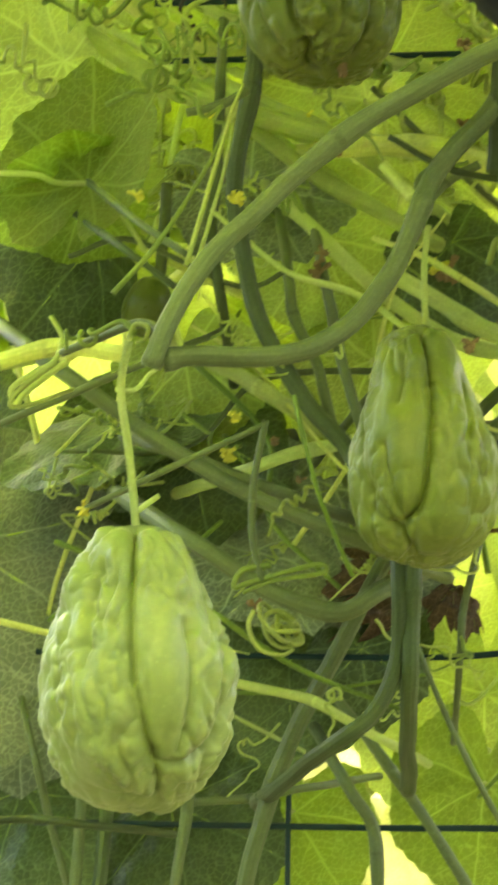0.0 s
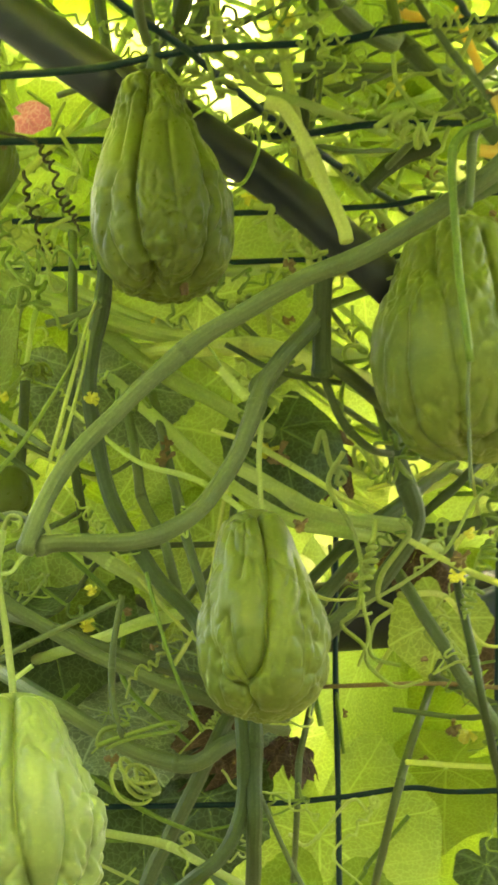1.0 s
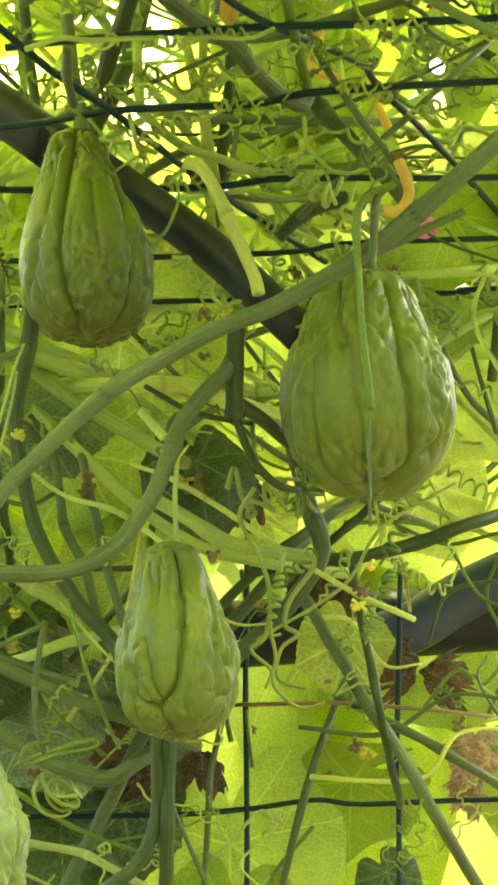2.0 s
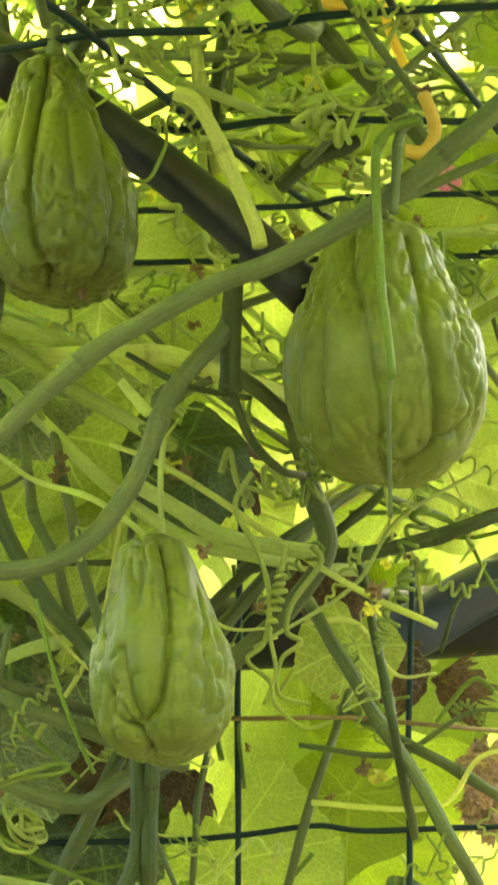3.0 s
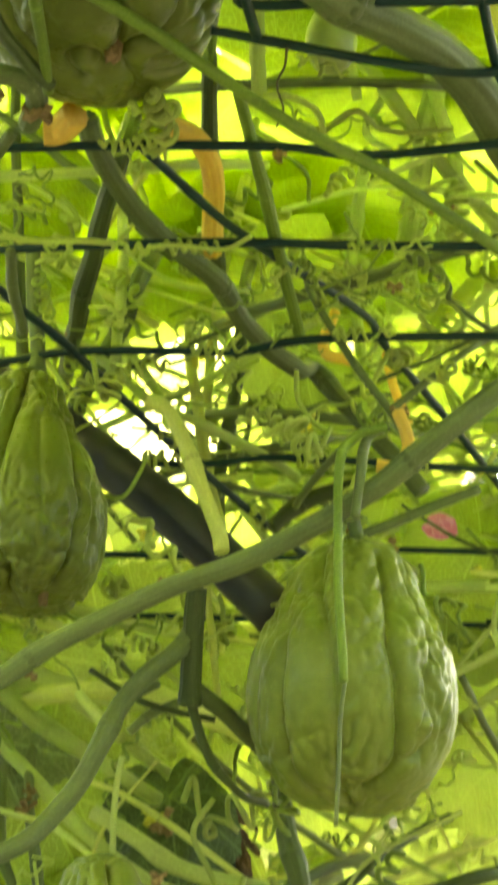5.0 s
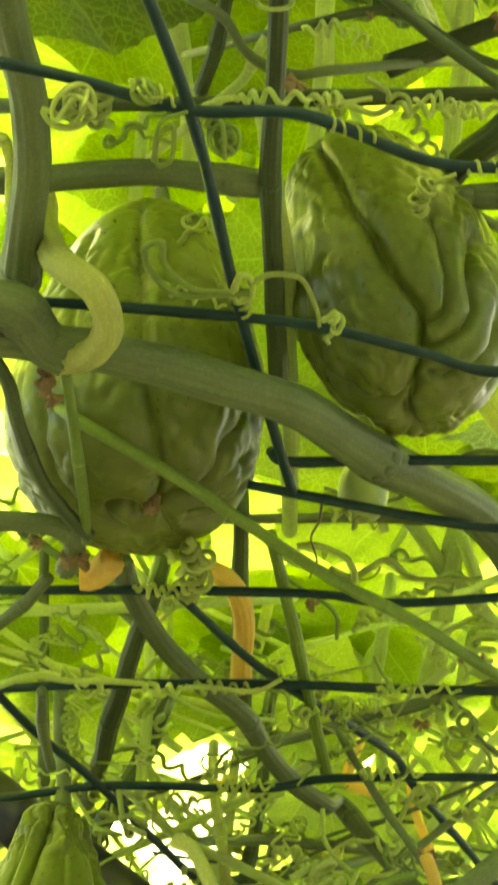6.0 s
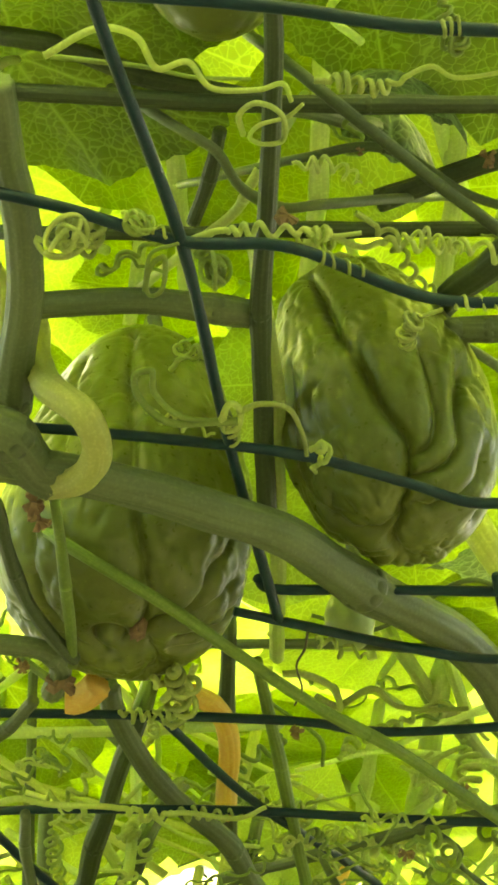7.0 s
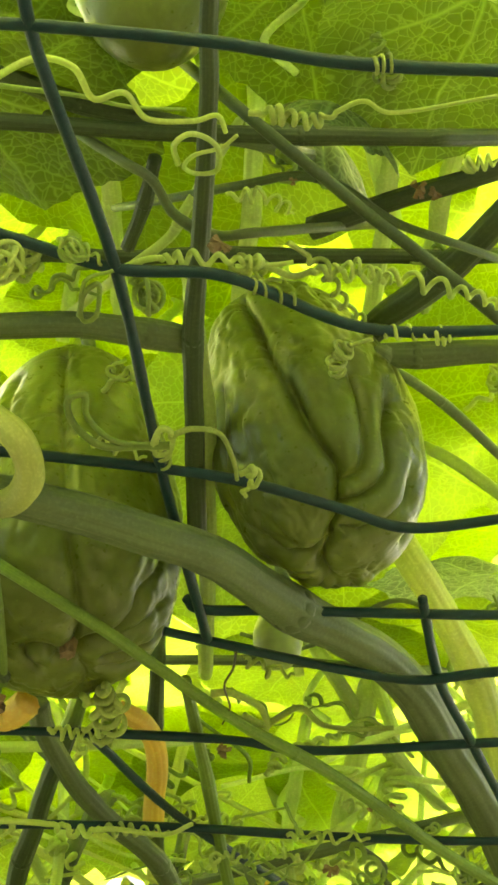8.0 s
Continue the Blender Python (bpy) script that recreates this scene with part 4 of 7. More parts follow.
stem([(-0.1165, 1.2200, 1.7161), (-0.1069, 1.2200, 1.6671), (-0.0971, 1.2200, 1.6367), (-0.0901, 1.2200, 1.6186)], 0.00126, 0.00123, STEM_FRESH, "slender hanging shoot of the chayote vine")
stem([(-0.1295, 1.2000, 1.6987), (-0.1366, 1.2000, 1.6680), (-0.1387, 1.2000, 1.6388), (-0.1344, 1.2000, 1.6152)], 0.00185, 0.00182, STEM, "slender hanging shoot of the chayote vine", (0.48,))
stem([(-0.1450, 1.5259, 1.7382), (-0.1223, 1.4484, 1.7377), (-0.0950, 1.4000, 1.7516), (-0.0768, 1.4000, 1.7714), (-0.0723, 1.4000, 1.7923), (-0.0677, 1.4481, 1.8398), (-0.0669, 1.5251, 1.8854)], 0.00270, 0.00271, STEM, "green vine stem of the chayote vine", (0.51,))
stem([(-0.0190, 1.5281, 1.7300), (-0.0242, 1.4493, 1.6928), (-0.0331, 1.4000, 1.6510), (-0.0414, 1.4000, 1.6246), (-0.0444, 1.4000, 1.6014), (-0.0508, 1.4495, 1.5733), (-0.0571, 1.5288, 1.5589)], 0.00216, 0.00215, STEM, "green hanging stem of the chayote vine", (0.54,))
stem([(-0.0934, 1.4687, 1.6684), (-0.0805, 1.3895, 1.6344), (-0.0658, 1.3400, 1.5949), (-0.0495, 1.3400, 1.5499), (-0.0271, 1.3400, 1.4992), (-0.0142, 1.3899, 1.4700), (-0.0061, 1.4698, 1.4517)], 0.00161, 0.00158, STEM, "slender stem beside the fence", (0.57,))
stem([(-0.3012, 1.5767, 1.6303), (-0.2872, 1.4987, 1.5979), (-0.2800, 1.4500, 1.5584), (-0.2839, 1.4500, 1.5139), (-0.2901, 1.4500, 1.4534), (-0.3042, 1.4989, 1.4195), (-0.3236, 1.5771, 1.3961)], 0.00325, 0.00320, STEM, "upright vine stem below a fruit", (0.6,))
stem([(-0.2800, 1.5770, 1.6291), (-0.2677, 1.4989, 1.5969), (-0.2624, 1.4500, 1.5575), (-0.2677, 1.4500, 1.5132), (-0.2762, 1.4500, 1.4528), (-0.2911, 1.4990, 1.4190), (-0.3107, 1.5773, 1.3957)], 0.00425, 0.00418, STEM_DARK, "upright vine stem below a fruit", (0.42,))
stem([(-0.3538, 1.5761, 1.6308), (-0.3306, 1.4985, 1.5989), (-0.3120, 1.4500, 1.5600), (-0.3022, 1.4500, 1.5148), (-0.2859, 1.4500, 1.4532), (-0.2874, 1.4989, 1.4203), (-0.2976, 1.5771, 1.3975)], 0.00226, 0.00222, STEM, "upright vine stem below a fruit", (0.45,))
stem([(-0.2213, 1.5779, 1.6259), (-0.2132, 1.4992, 1.5940), (-0.2115, 1.4500, 1.5549), (-0.2192, 1.4500, 1.5109), (-0.2315, 1.4500, 1.4510), (-0.2471, 1.4993, 1.4175), (-0.2657, 1.5781, 1.3944)], 0.00323, 0.00318, STEM, "upright vine stem below a fruit", (0.48,))
stem([(-0.4329, 1.5456, 1.5249), (-0.3880, 1.4683, 1.5198), (-0.3405, 1.4200, 1.5167), (-0.3058, 1.4200, 1.5167), (-0.2748, 1.4200, 1.5119), (-0.2504, 1.4689, 1.5096), (-0.2420, 1.5470, 1.5107)], 0.00245, 0.00243, STEM_DARK, "dark cross stem below a fruit", (0.51,))
stem([(-0.2988, 1.6281, 1.5358), (-0.2614, 1.5493, 1.5306), (-0.2187, 1.5000, 1.5276), (-0.1899, 1.5000, 1.5280), (-0.1575, 1.5000, 1.5317), (-0.1284, 1.5495, 1.5393), (-0.1126, 1.6288, 1.5480)], 0.00256, 0.00255, STEM, "cross stem below a fruit", (0.54,))
stem([(-0.1566, 1.5792, 1.5890), (-0.1380, 1.4997, 1.5611), (-0.1175, 1.4500, 1.5264), (-0.1051, 1.4500, 1.5023), (-0.1036, 1.4500, 1.4656), (-0.1061, 1.4998, 1.4320), (-0.1114, 1.5795, 1.4092)], 0.00368, 0.00364, STEM, "bent vine stem by the fence", (0.57,))
stem([(0.0246, 1.5143, 2.3343), (0.0216, 1.4440, 2.2713), (0.0181, 1.4000, 2.2126), (0.0124, 1.4000, 2.1444), (0.0021, 1.4000, 2.0865), (-0.0040, 1.4456, 2.0726), (-0.0083, 1.5185, 2.0809)], 0.00420, 0.00411, STEM_DARK, "dark upright vine stem", (0.6,))
stem([(-0.0343, 1.4144, 2.2745), (-0.0391, 1.3440, 2.2126), (-0.0479, 1.3000, 2.1555), (-0.0588, 1.3000, 2.1203), (-0.0745, 1.3000, 2.0939), (-0.0949, 1.3448, 2.0859), (-0.1118, 1.4165, 2.0996)], 0.00572, 0.00566, STEM_DARK, "dark vine stem behind a fruit", (0.42,))
stem([(-0.0403, 1.4775, 2.1604), (-0.0164, 1.4052, 2.1232), (0.0177, 1.3600, 2.0976), (0.0454, 1.3600, 2.0942), (0.0786, 1.3600, 2.0900), (0.1159, 1.4052, 2.1068), (0.1449, 1.4776, 2.1375)], 0.00348, 0.00348, STEM, "green cross stem with a swollen joint", (0.05,))
stem([(-0.0184, 1.0900, 1.9497), (-0.0083, 1.0900, 1.9440), (0.0007, 1.0900, 1.9241), (0.0106, 1.0900, 1.8948), (0.0178, 1.0900, 1.8723), (0.0193, 1.0900, 1.8613)], 0.00378, 0.00370, STEM_YELLOW, "bent yellow-green shoot joining the main vine", (0.48,))
stem([(-0.0209, 1.4168, 2.2052), (-0.0163, 1.3449, 2.1454), (-0.0103, 1.3000, 2.0889), (-0.0078, 1.3000, 2.0731), (-0.0057, 1.3000, 2.0496), (-0.0028, 1.3455, 2.0356), (-0.0009, 1.4182, 2.0440)], 0.00334, 0.00331, STEM_YELLOW, "yellow-green shoot of the chayote vine", (0.51,))
stem([(-0.0945, 1.3169, 2.1353), (-0.0741, 1.2450, 2.0826), (-0.0477, 1.2000, 2.0358), (-0.0229, 1.2000, 2.0106), (-0.0006, 1.2000, 1.9992), (0.0305, 1.2455, 2.0040), (0.0527, 1.3184, 2.0257)], 0.00284, 0.00282, STEM_LIGHT, "pale green shoot of the chayote vine", (0.54,))
stem([(0.0643, 1.1200, 2.0501), (0.0688, 1.1200, 2.0291), (0.0872, 1.1200, 1.9902), (0.1032, 1.1200, 1.9622), (0.1175, 1.1200, 1.9363)], 0.00224, 0.00218, STEM, "straight green shoot of the chayote vine", (0.57,))
stem([(0.2147, 1.3161, 2.1332), (0.1863, 1.2447, 2.0824), (0.1537, 1.2000, 2.0383), (0.1180, 1.2000, 2.0086), (0.0828, 1.2000, 1.9793), (0.0590, 1.2457, 1.9769), (0.0448, 1.3189, 1.9930)], 0.00237, 0.00234, STEM, "green shoot crossing another", (0.6,))
stem([(0.0365, 1.2800, 1.9716), (0.0585, 1.2800, 1.9885), (0.0868, 1.2800, 1.9964)], 0.00470, 0.00472, STEM_DARK, "dark vine stem stub", (0.42,))
stem([(0.1036, 1.0550, 1.9089), (0.0875, 1.0550, 1.9039), (0.0795, 1.0550, 1.8876), (0.0766, 1.0550, 1.8275), (0.0770, 1.0550, 1.7741)], 0.00228, 0.00220, STEM_FRESH, "green cut shoot hanging before a fruit", (0.45,))
stem([(0.1041, 1.0580, 1.9117), (0.0933, 1.0580, 1.9032), (0.0894, 1.0580, 1.8820), (0.0858, 1.0580, 1.8609)], 0.00243, 0.00240, STEM, "cut shoot hanging before a fruit", (0.48,))
stem([(0.0777, 1.0700, 1.7807), (0.0749, 1.0700, 1.7620), (0.0732, 1.0700, 1.7390), (0.0709, 1.0700, 1.7092)], 0.00107, 0.00105, STEM, "thin dark shoot ending in dried blossom")
stem([(0.0696, 1.1800, 1.9047), (0.1155, 1.1800, 1.9233), (0.1551, 1.1800, 1.9390)], 0.00272, 0.00274, STEM, "green vine stem behind the main vine", (0.54,))
stem([(0.0732, 1.4713, 2.0078), (0.0914, 1.3966, 1.9794), (0.1222, 1.3500, 1.9614), (0.1726, 1.3500, 1.9607), (0.2135, 1.3965, 1.9776), (0.2480, 1.4709, 2.0051)], 0.00298, 0.00298, STEM_LIGHT, "pale stem beyond the fruits", (0.57,))
stem([(0.0050, 1.1150, 1.8543), (0.0018, 1.1300, 1.8346), (-0.0009, 1.1400, 1.8192), (-0.0021, 1.1500, 1.8051)], 0.00490, 0.00520, STEM_DARK, "upright dark vine stem below the main vine", (0.96,))
stem([(-0.0014, 1.1500, 1.8066), (0.0036, 1.1600, 1.7888), (0.0102, 1.1700, 1.7769), (0.0222, 1.1800, 1.7671), (0.0342, 1.2000, 1.7689)], 0.00260, 0.00220, STEM_DARK, "slender dark stem below a joint", (0.5,))
stem([(0.0010, 1.1600, 1.8175), (0.0125, 1.1700, 1.8101), (0.0304, 1.2000, 1.8016), (0.0495, 1.2400, 1.7967)], 0.00420, 0.00400, STEM, "grey-green stem behind a joint", ())
stem([(-0.1324, 1.4234, 1.9237), (-0.1036, 1.3475, 1.8970), (-0.0663, 1.3000, 1.8789), (-0.0390, 1.3000, 1.8769), (-0.0173, 1.3000, 1.8674), (0.0141, 1.3476, 1.8685), (0.0360, 1.4239, 1.8827)], 0.00535, 0.00535, STEM_YELLOW, "pale yellow-green stem behind the main vine", (0.42,))
stem([(-0.2033, 1.5221, 2.0224), (-0.1745, 1.4469, 1.9829), (-0.1400, 1.4000, 1.9479), (-0.1039, 1.4000, 1.9257), (-0.0651, 1.4000, 1.8918), (-0.0409, 1.4477, 1.8837), (-0.0256, 1.5240, 1.8912)], 0.00444, 0.00439, STEM_LIGHT, "pale stem behind the main vine", (0.45,))
stem([(-0.2030, 1.5225, 2.0090), (-0.1761, 1.4471, 1.9673), (-0.1445, 1.4000, 1.9287), (-0.1018, 1.4000, 1.8926), (-0.0595, 1.4000, 1.8608), (-0.0335, 1.4480, 1.8537), (-0.0168, 1.5247, 1.8610)], 0.00443, 0.00436, STEM_LIGHT, "pale stem behind the main vine", (0.48,))
stem([(-0.0608, 1.2400, 1.7832), (-0.0362, 1.2400, 1.7649), (-0.0117, 1.2400, 1.7483), (0.0398, 1.2400, 1.7342)], 0.00443, 0.00439, STEM_LIGHT, "pale stem ending in a cut tip", (0.51,))
stem([(0.0343, 1.4259, 1.8773), (0.0364, 1.3484, 1.8330), (0.0413, 1.3000, 1.7862), (0.0473, 1.3000, 1.7548), (0.0355, 1.3000, 1.7318), (0.0104, 1.3000, 1.7067), (-0.0174, 1.3000, 1.6853), (-0.0459, 1.3492, 1.6728), (-0.0668, 1.4280, 1.6716)], 0.00555, 0.00543, STEM, "thick green vine stem behind a slim fruit", (0.3,))
stem([(-0.0036, 1.4668, 1.7810), (0.0183, 1.3888, 1.7646), (0.0514, 1.3400, 1.7551), (0.0825, 1.3400, 1.7563), (0.1174, 1.3400, 1.7626), (0.1528, 1.3400, 1.7724), (0.1920, 1.3884, 1.7932), (0.2249, 1.4657, 1.8183)], 0.00419, 0.00420, STEM_DARK, "dark branching vine stem", (0.57,))
stem([(-0.0785, 1.5274, 1.7222), (-0.0581, 1.4490, 1.7230), (-0.0308, 1.4000, 1.7363), (0.0034, 1.4000, 1.7667), (0.0336, 1.4000, 1.7866), (0.0640, 1.4486, 1.8174), (0.0867, 1.5265, 1.8496)], 0.00359, 0.00362, STEM_DARK, "grey-green vine stem of the chayote vine", (0.6,))
stem([(-0.0720, 1.5477, 1.7077), (-0.0527, 1.4691, 1.7102), (-0.0268, 1.4200, 1.7254), (-0.0094, 1.4200, 1.7425), (0.0218, 1.4200, 1.7735), (0.0474, 1.4688, 1.8092), (0.0663, 1.5468, 1.8443)], 0.00440, 0.00444, STEM, "green vine stem of the chayote vine", (0.42,))
stem([(0.0169, 1.5764, 1.7919), (0.0341, 1.4986, 1.7879), (0.0607, 1.4500, 1.7965), (0.0805, 1.4500, 1.8104), (0.0927, 1.4500, 1.8211), (0.1220, 1.4984, 1.8565), (0.1457, 1.5758, 1.8926)], 0.00294, 0.00296, STEM_DARK, "dark vine stem of the chayote vine", (0.45,))
stem([(0.0352, 1.4281, 1.7493), (0.0426, 1.3493, 1.7134), (0.0556, 1.3000, 1.6735), (0.0653, 1.3000, 1.6531), (0.0822, 1.3000, 1.6226), (0.1064, 1.3000, 1.5698), (0.1250, 1.3496, 1.5423), (0.1419, 1.4291, 1.5267)], 0.00400, 0.00392, STEM, "stout grey-green stem slanting down", (0.48,))
stem([(0.0709, 1.4078, 1.7662), (0.0693, 1.3291, 1.7273), (0.0704, 1.2800, 1.6837), (0.0732, 1.2800, 1.6591), (0.0757, 1.2800, 1.6331), (0.0821, 1.3294, 1.6052), (0.0892, 1.4085, 1.5914)], 0.00279, 0.00276, STEM_DARK, "dark side stem of the chayote vine", (0.51,))
stem([(0.0530, 1.4785, 1.6850), (0.0684, 1.3994, 1.6608), (0.0943, 1.3500, 1.6352), (0.1118, 1.3500, 1.6239), (0.1369, 1.3500, 1.6054), (0.1701, 1.3994, 1.5902), (0.1982, 1.4785, 1.5842)], 0.00315, 0.00313, STEM, "green side stem of the chayote vine", (0.54,))
stem([(0.0671, 1.5488, 1.7173), (0.0547, 1.4695, 1.6838), (0.0390, 1.4200, 1.6452), (0.0283, 1.4200, 1.6214), (0.0149, 1.4200, 1.5840), (0.0036, 1.4698, 1.5556), (-0.0040, 1.5495, 1.5394)], 0.00280, 0.00276, STEM, "straight green stem before the fence", (0.57,))
stem([(-0.0521, 1.5285, 1.6933), (-0.0275, 1.4494, 1.6794), (0.0071, 1.4000, 1.6693), (0.0561, 1.4000, 1.6659), (0.1115, 1.4000, 1.6567), (0.1499, 1.4493, 1.6580), (0.1809, 1.5283, 1.6654)], 0.00149, 0.00149, DRY, "dry brown cross shoot")
stem([(-0.0640, 1.3886, 1.7084), (-0.0617, 1.3095, 1.6724), (-0.0617, 1.2600, 1.6305), (-0.0637, 1.2600, 1.5994), (-0.0664, 1.2600, 1.5688), (-0.0721, 1.3097, 1.5385), (-0.0784, 1.3893, 1.5208)], 0.00453, 0.00446, STEM_DARK, "dull green stem under a slim fruit", (0.42,))
stem([(-0.1233, 1.4253, 1.8930), (-0.1133, 1.3482, 1.8477), (-0.1042, 1.3000, 1.8003), (-0.0977, 1.3000, 1.7585), (-0.0868, 1.3000, 1.7103), (-0.0824, 1.3490, 1.6858), (-0.0821, 1.4273, 1.6768)], 0.00290, 0.00285, STEM, "green stem behind the slim fruit", (0.45,))
stem([(-0.0379, 1.2000, 1.8116), (-0.0279, 1.2000, 1.8207), (-0.0118, 1.2000, 1.8277)], 0.00248, 0.00249, STEM, "short side shoot of the chayote vine", (0.48,))
stem([(-0.0570, 1.1800, 1.8395), (-0.0272, 1.1800, 1.8194), (0.0092, 1.1800, 1.8086)], 0.00172, 0.00170, STEM_DARK, "thin dark shoot of the chayote vine", (0.51,))
stem([(-0.0796, 1.4276, 1.6752), (-0.0953, 1.3491, 1.6714), (-0.1230, 1.3000, 1.6763), (-0.1424, 1.3000, 1.6843), (-0.1748, 1.3000, 1.6999), (-0.2129, 1.3487, 1.7243), (-0.2459, 1.4266, 1.7498)], 0.00354, 0.00356, STEM, "green stem of the chayote vine", (0.54,))
stem([(-0.0775, 0.7347, 1.9850), (-0.0275, 0.7457, 1.9850), (0.0136, 0.7641, 1.9850), (0.0556, 0.7931, 1.9900), (0.0902, 0.8457, 2.0030), (0.1335, 0.9007, 2.0150), (0.1642, 0.9687, 2.0200), (0.1999, 1.0624, 2.0200), (0.2348, 1.1940, 2.0200)], 0.00770, 0.01073, STEM, "very thick grey-green vine woven through the mesh", (0.5,))
stem([(0.0589, 0.4993, 2.0400), (0.0572, 0.5611, 2.0400), (0.0546, 0.6159, 2.0400), (0.0477, 0.7090, 2.0400), (0.0467, 0.7650, 2.0400), (0.0464, 0.8423, 2.0400)], 0.00318, 0.00422, STEM_DARK, "straight dark green vine stem between two fruits", (0.6,))
stem([(0.0416, 0.7713, 2.1528), (0.0452, 0.7391, 2.0969), (0.0485, 0.7383, 2.0620), (0.0514, 0.7892, 2.0620), (0.0502, 0.8691, 2.0620), (0.0486, 0.9216, 2.0620), (0.0463, 0.9961, 2.0926), (0.0436, 1.0844, 2.1416)], 0.00352, 0.00402, STEM_LIGHT, "pale green vine stem between two fruits", (0.42,))
stem([(-0.0804, 0.7065, 2.0450), (-0.0331, 0.7061, 2.0450), (0.0024, 0.7054, 2.0450), (0.0434, 0.7147, 2.0450)], 0.00553, 0.00556, STEM, "ribbed dark green horizontal vine stem", (0.9,))
stem([(0.0801, 0.8967, 2.1904), (0.0995, 0.8309, 2.1348), (0.1299, 0.7833, 2.1000), (0.1350, 0.7815, 2.1000), (0.1846, 0.7800, 2.1000), (0.2407, 0.7785, 2.1000), (0.2836, 0.8129, 2.1345), (0.3212, 0.8688, 2.1896)], 0.00536, 0.00535, STEM, "green horizontal vine stem above the mesh", (0.48,))
stem([(0.1021, 0.8831, 2.2300), (0.1158, 0.8426, 2.1746), (0.1386, 0.8305, 2.1400), (0.1647, 0.8548, 2.1400), (0.2018, 0.9015, 2.1400), (0.2291, 0.9661, 2.1729), (0.2533, 1.0453, 2.2255)], 0.00238, 0.00248, STEM, "green vine stem behind a fruit", (0.51,))
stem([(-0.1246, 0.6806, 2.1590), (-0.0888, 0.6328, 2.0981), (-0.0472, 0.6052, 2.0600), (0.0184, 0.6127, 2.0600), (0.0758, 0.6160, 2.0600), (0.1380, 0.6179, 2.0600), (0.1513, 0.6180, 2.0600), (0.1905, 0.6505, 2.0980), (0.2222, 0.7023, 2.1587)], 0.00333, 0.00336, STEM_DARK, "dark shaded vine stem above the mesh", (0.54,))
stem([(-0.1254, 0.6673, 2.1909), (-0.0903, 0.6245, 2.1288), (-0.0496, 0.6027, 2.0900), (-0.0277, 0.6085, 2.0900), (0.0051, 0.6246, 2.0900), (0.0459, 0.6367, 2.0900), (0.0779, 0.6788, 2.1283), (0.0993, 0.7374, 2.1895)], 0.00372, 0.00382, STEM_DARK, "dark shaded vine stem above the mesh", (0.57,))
stem([(0.0375, 0.6361, 2.1394), (0.0543, 0.6029, 2.0782), (0.0780, 0.5963, 2.0400), (0.1157, 0.6368, 2.0400), (0.1584, 0.6803, 2.0400), (0.1786, 0.7033, 2.0400), (0.2072, 0.7647, 2.0751), (0.2324, 0.8399, 2.1312)], 0.00247, 0.00270, STEM_DARK, "dark slanting vine stem", (0.6,))
stem([(0.0974, 0.6932, 2.0900), (0.1375, 0.6758, 2.0900), (0.1767, 0.6604, 2.0900)], 0.00416, 0.00405, STEM_DARK, "thick dark vine stem stub", (0.04,))
stem([(0.0067, 0.7599, 2.1773), (0.0318, 0.7012, 2.1174), (0.0664, 0.6601, 2.0800), (0.0897, 0.6547, 2.0800), (0.1084, 0.6604, 2.0800), (0.1326, 0.6810, 2.0800), (0.1569, 0.6925, 2.0800), (0.1928, 0.7414, 2.1164), (0.2222, 0.8063, 2.1748)], 0.00198, 0.00203, STEM_DARK, "thin curved vine stem", (0.45,))
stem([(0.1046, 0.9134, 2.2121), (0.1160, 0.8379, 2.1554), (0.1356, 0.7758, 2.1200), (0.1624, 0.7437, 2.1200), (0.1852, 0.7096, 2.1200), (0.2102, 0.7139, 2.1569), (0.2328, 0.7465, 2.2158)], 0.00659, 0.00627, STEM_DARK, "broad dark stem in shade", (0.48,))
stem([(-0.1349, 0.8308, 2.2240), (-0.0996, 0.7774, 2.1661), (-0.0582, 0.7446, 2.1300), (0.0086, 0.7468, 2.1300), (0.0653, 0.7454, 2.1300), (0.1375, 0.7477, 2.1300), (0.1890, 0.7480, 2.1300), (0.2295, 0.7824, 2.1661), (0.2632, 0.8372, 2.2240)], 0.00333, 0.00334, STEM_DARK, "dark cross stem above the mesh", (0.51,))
stem([(0.0201, 0.6855, 2.0700), (0.0283, 0.6602, 2.0700), (0.0338, 0.6360, 2.0700)], 0.00289, 0.00278, STEM_DARK, "short dark upright stem", (0.54,))
stem([(-0.0312, 0.6654, 2.1481), (-0.0076, 0.6296, 2.0877), (0.0217, 0.6201, 2.0500), (0.0335, 0.6304, 2.0500), (0.0418, 0.6484, 2.0500), (0.0574, 0.6592, 2.0500), (0.0757, 0.6578, 2.0500), (0.1106, 0.6890, 2.0868), (0.1355, 0.7413, 2.1456)], 0.00207, 0.00213, STEM, "twisted green shoot of the chayote vine", (0.57,))
stem([(-0.0292, 0.8460, 2.1841), (-0.0070, 0.7734, 2.1262), (0.0205, 0.7142, 2.0900), (0.0370, 0.6977, 2.0900), (0.0447, 0.6815, 2.0900), (0.0581, 0.6834, 2.1271), (0.0663, 0.7145, 2.1864)], 0.00229, 0.00224, STEM_LIGHT, "pale forked shoot of the chayote vine", (0.6,))
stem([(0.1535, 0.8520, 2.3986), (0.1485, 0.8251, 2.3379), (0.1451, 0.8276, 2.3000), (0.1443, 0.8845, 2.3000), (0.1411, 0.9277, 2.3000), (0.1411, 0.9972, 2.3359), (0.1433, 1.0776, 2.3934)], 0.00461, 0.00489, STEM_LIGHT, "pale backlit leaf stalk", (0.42,))
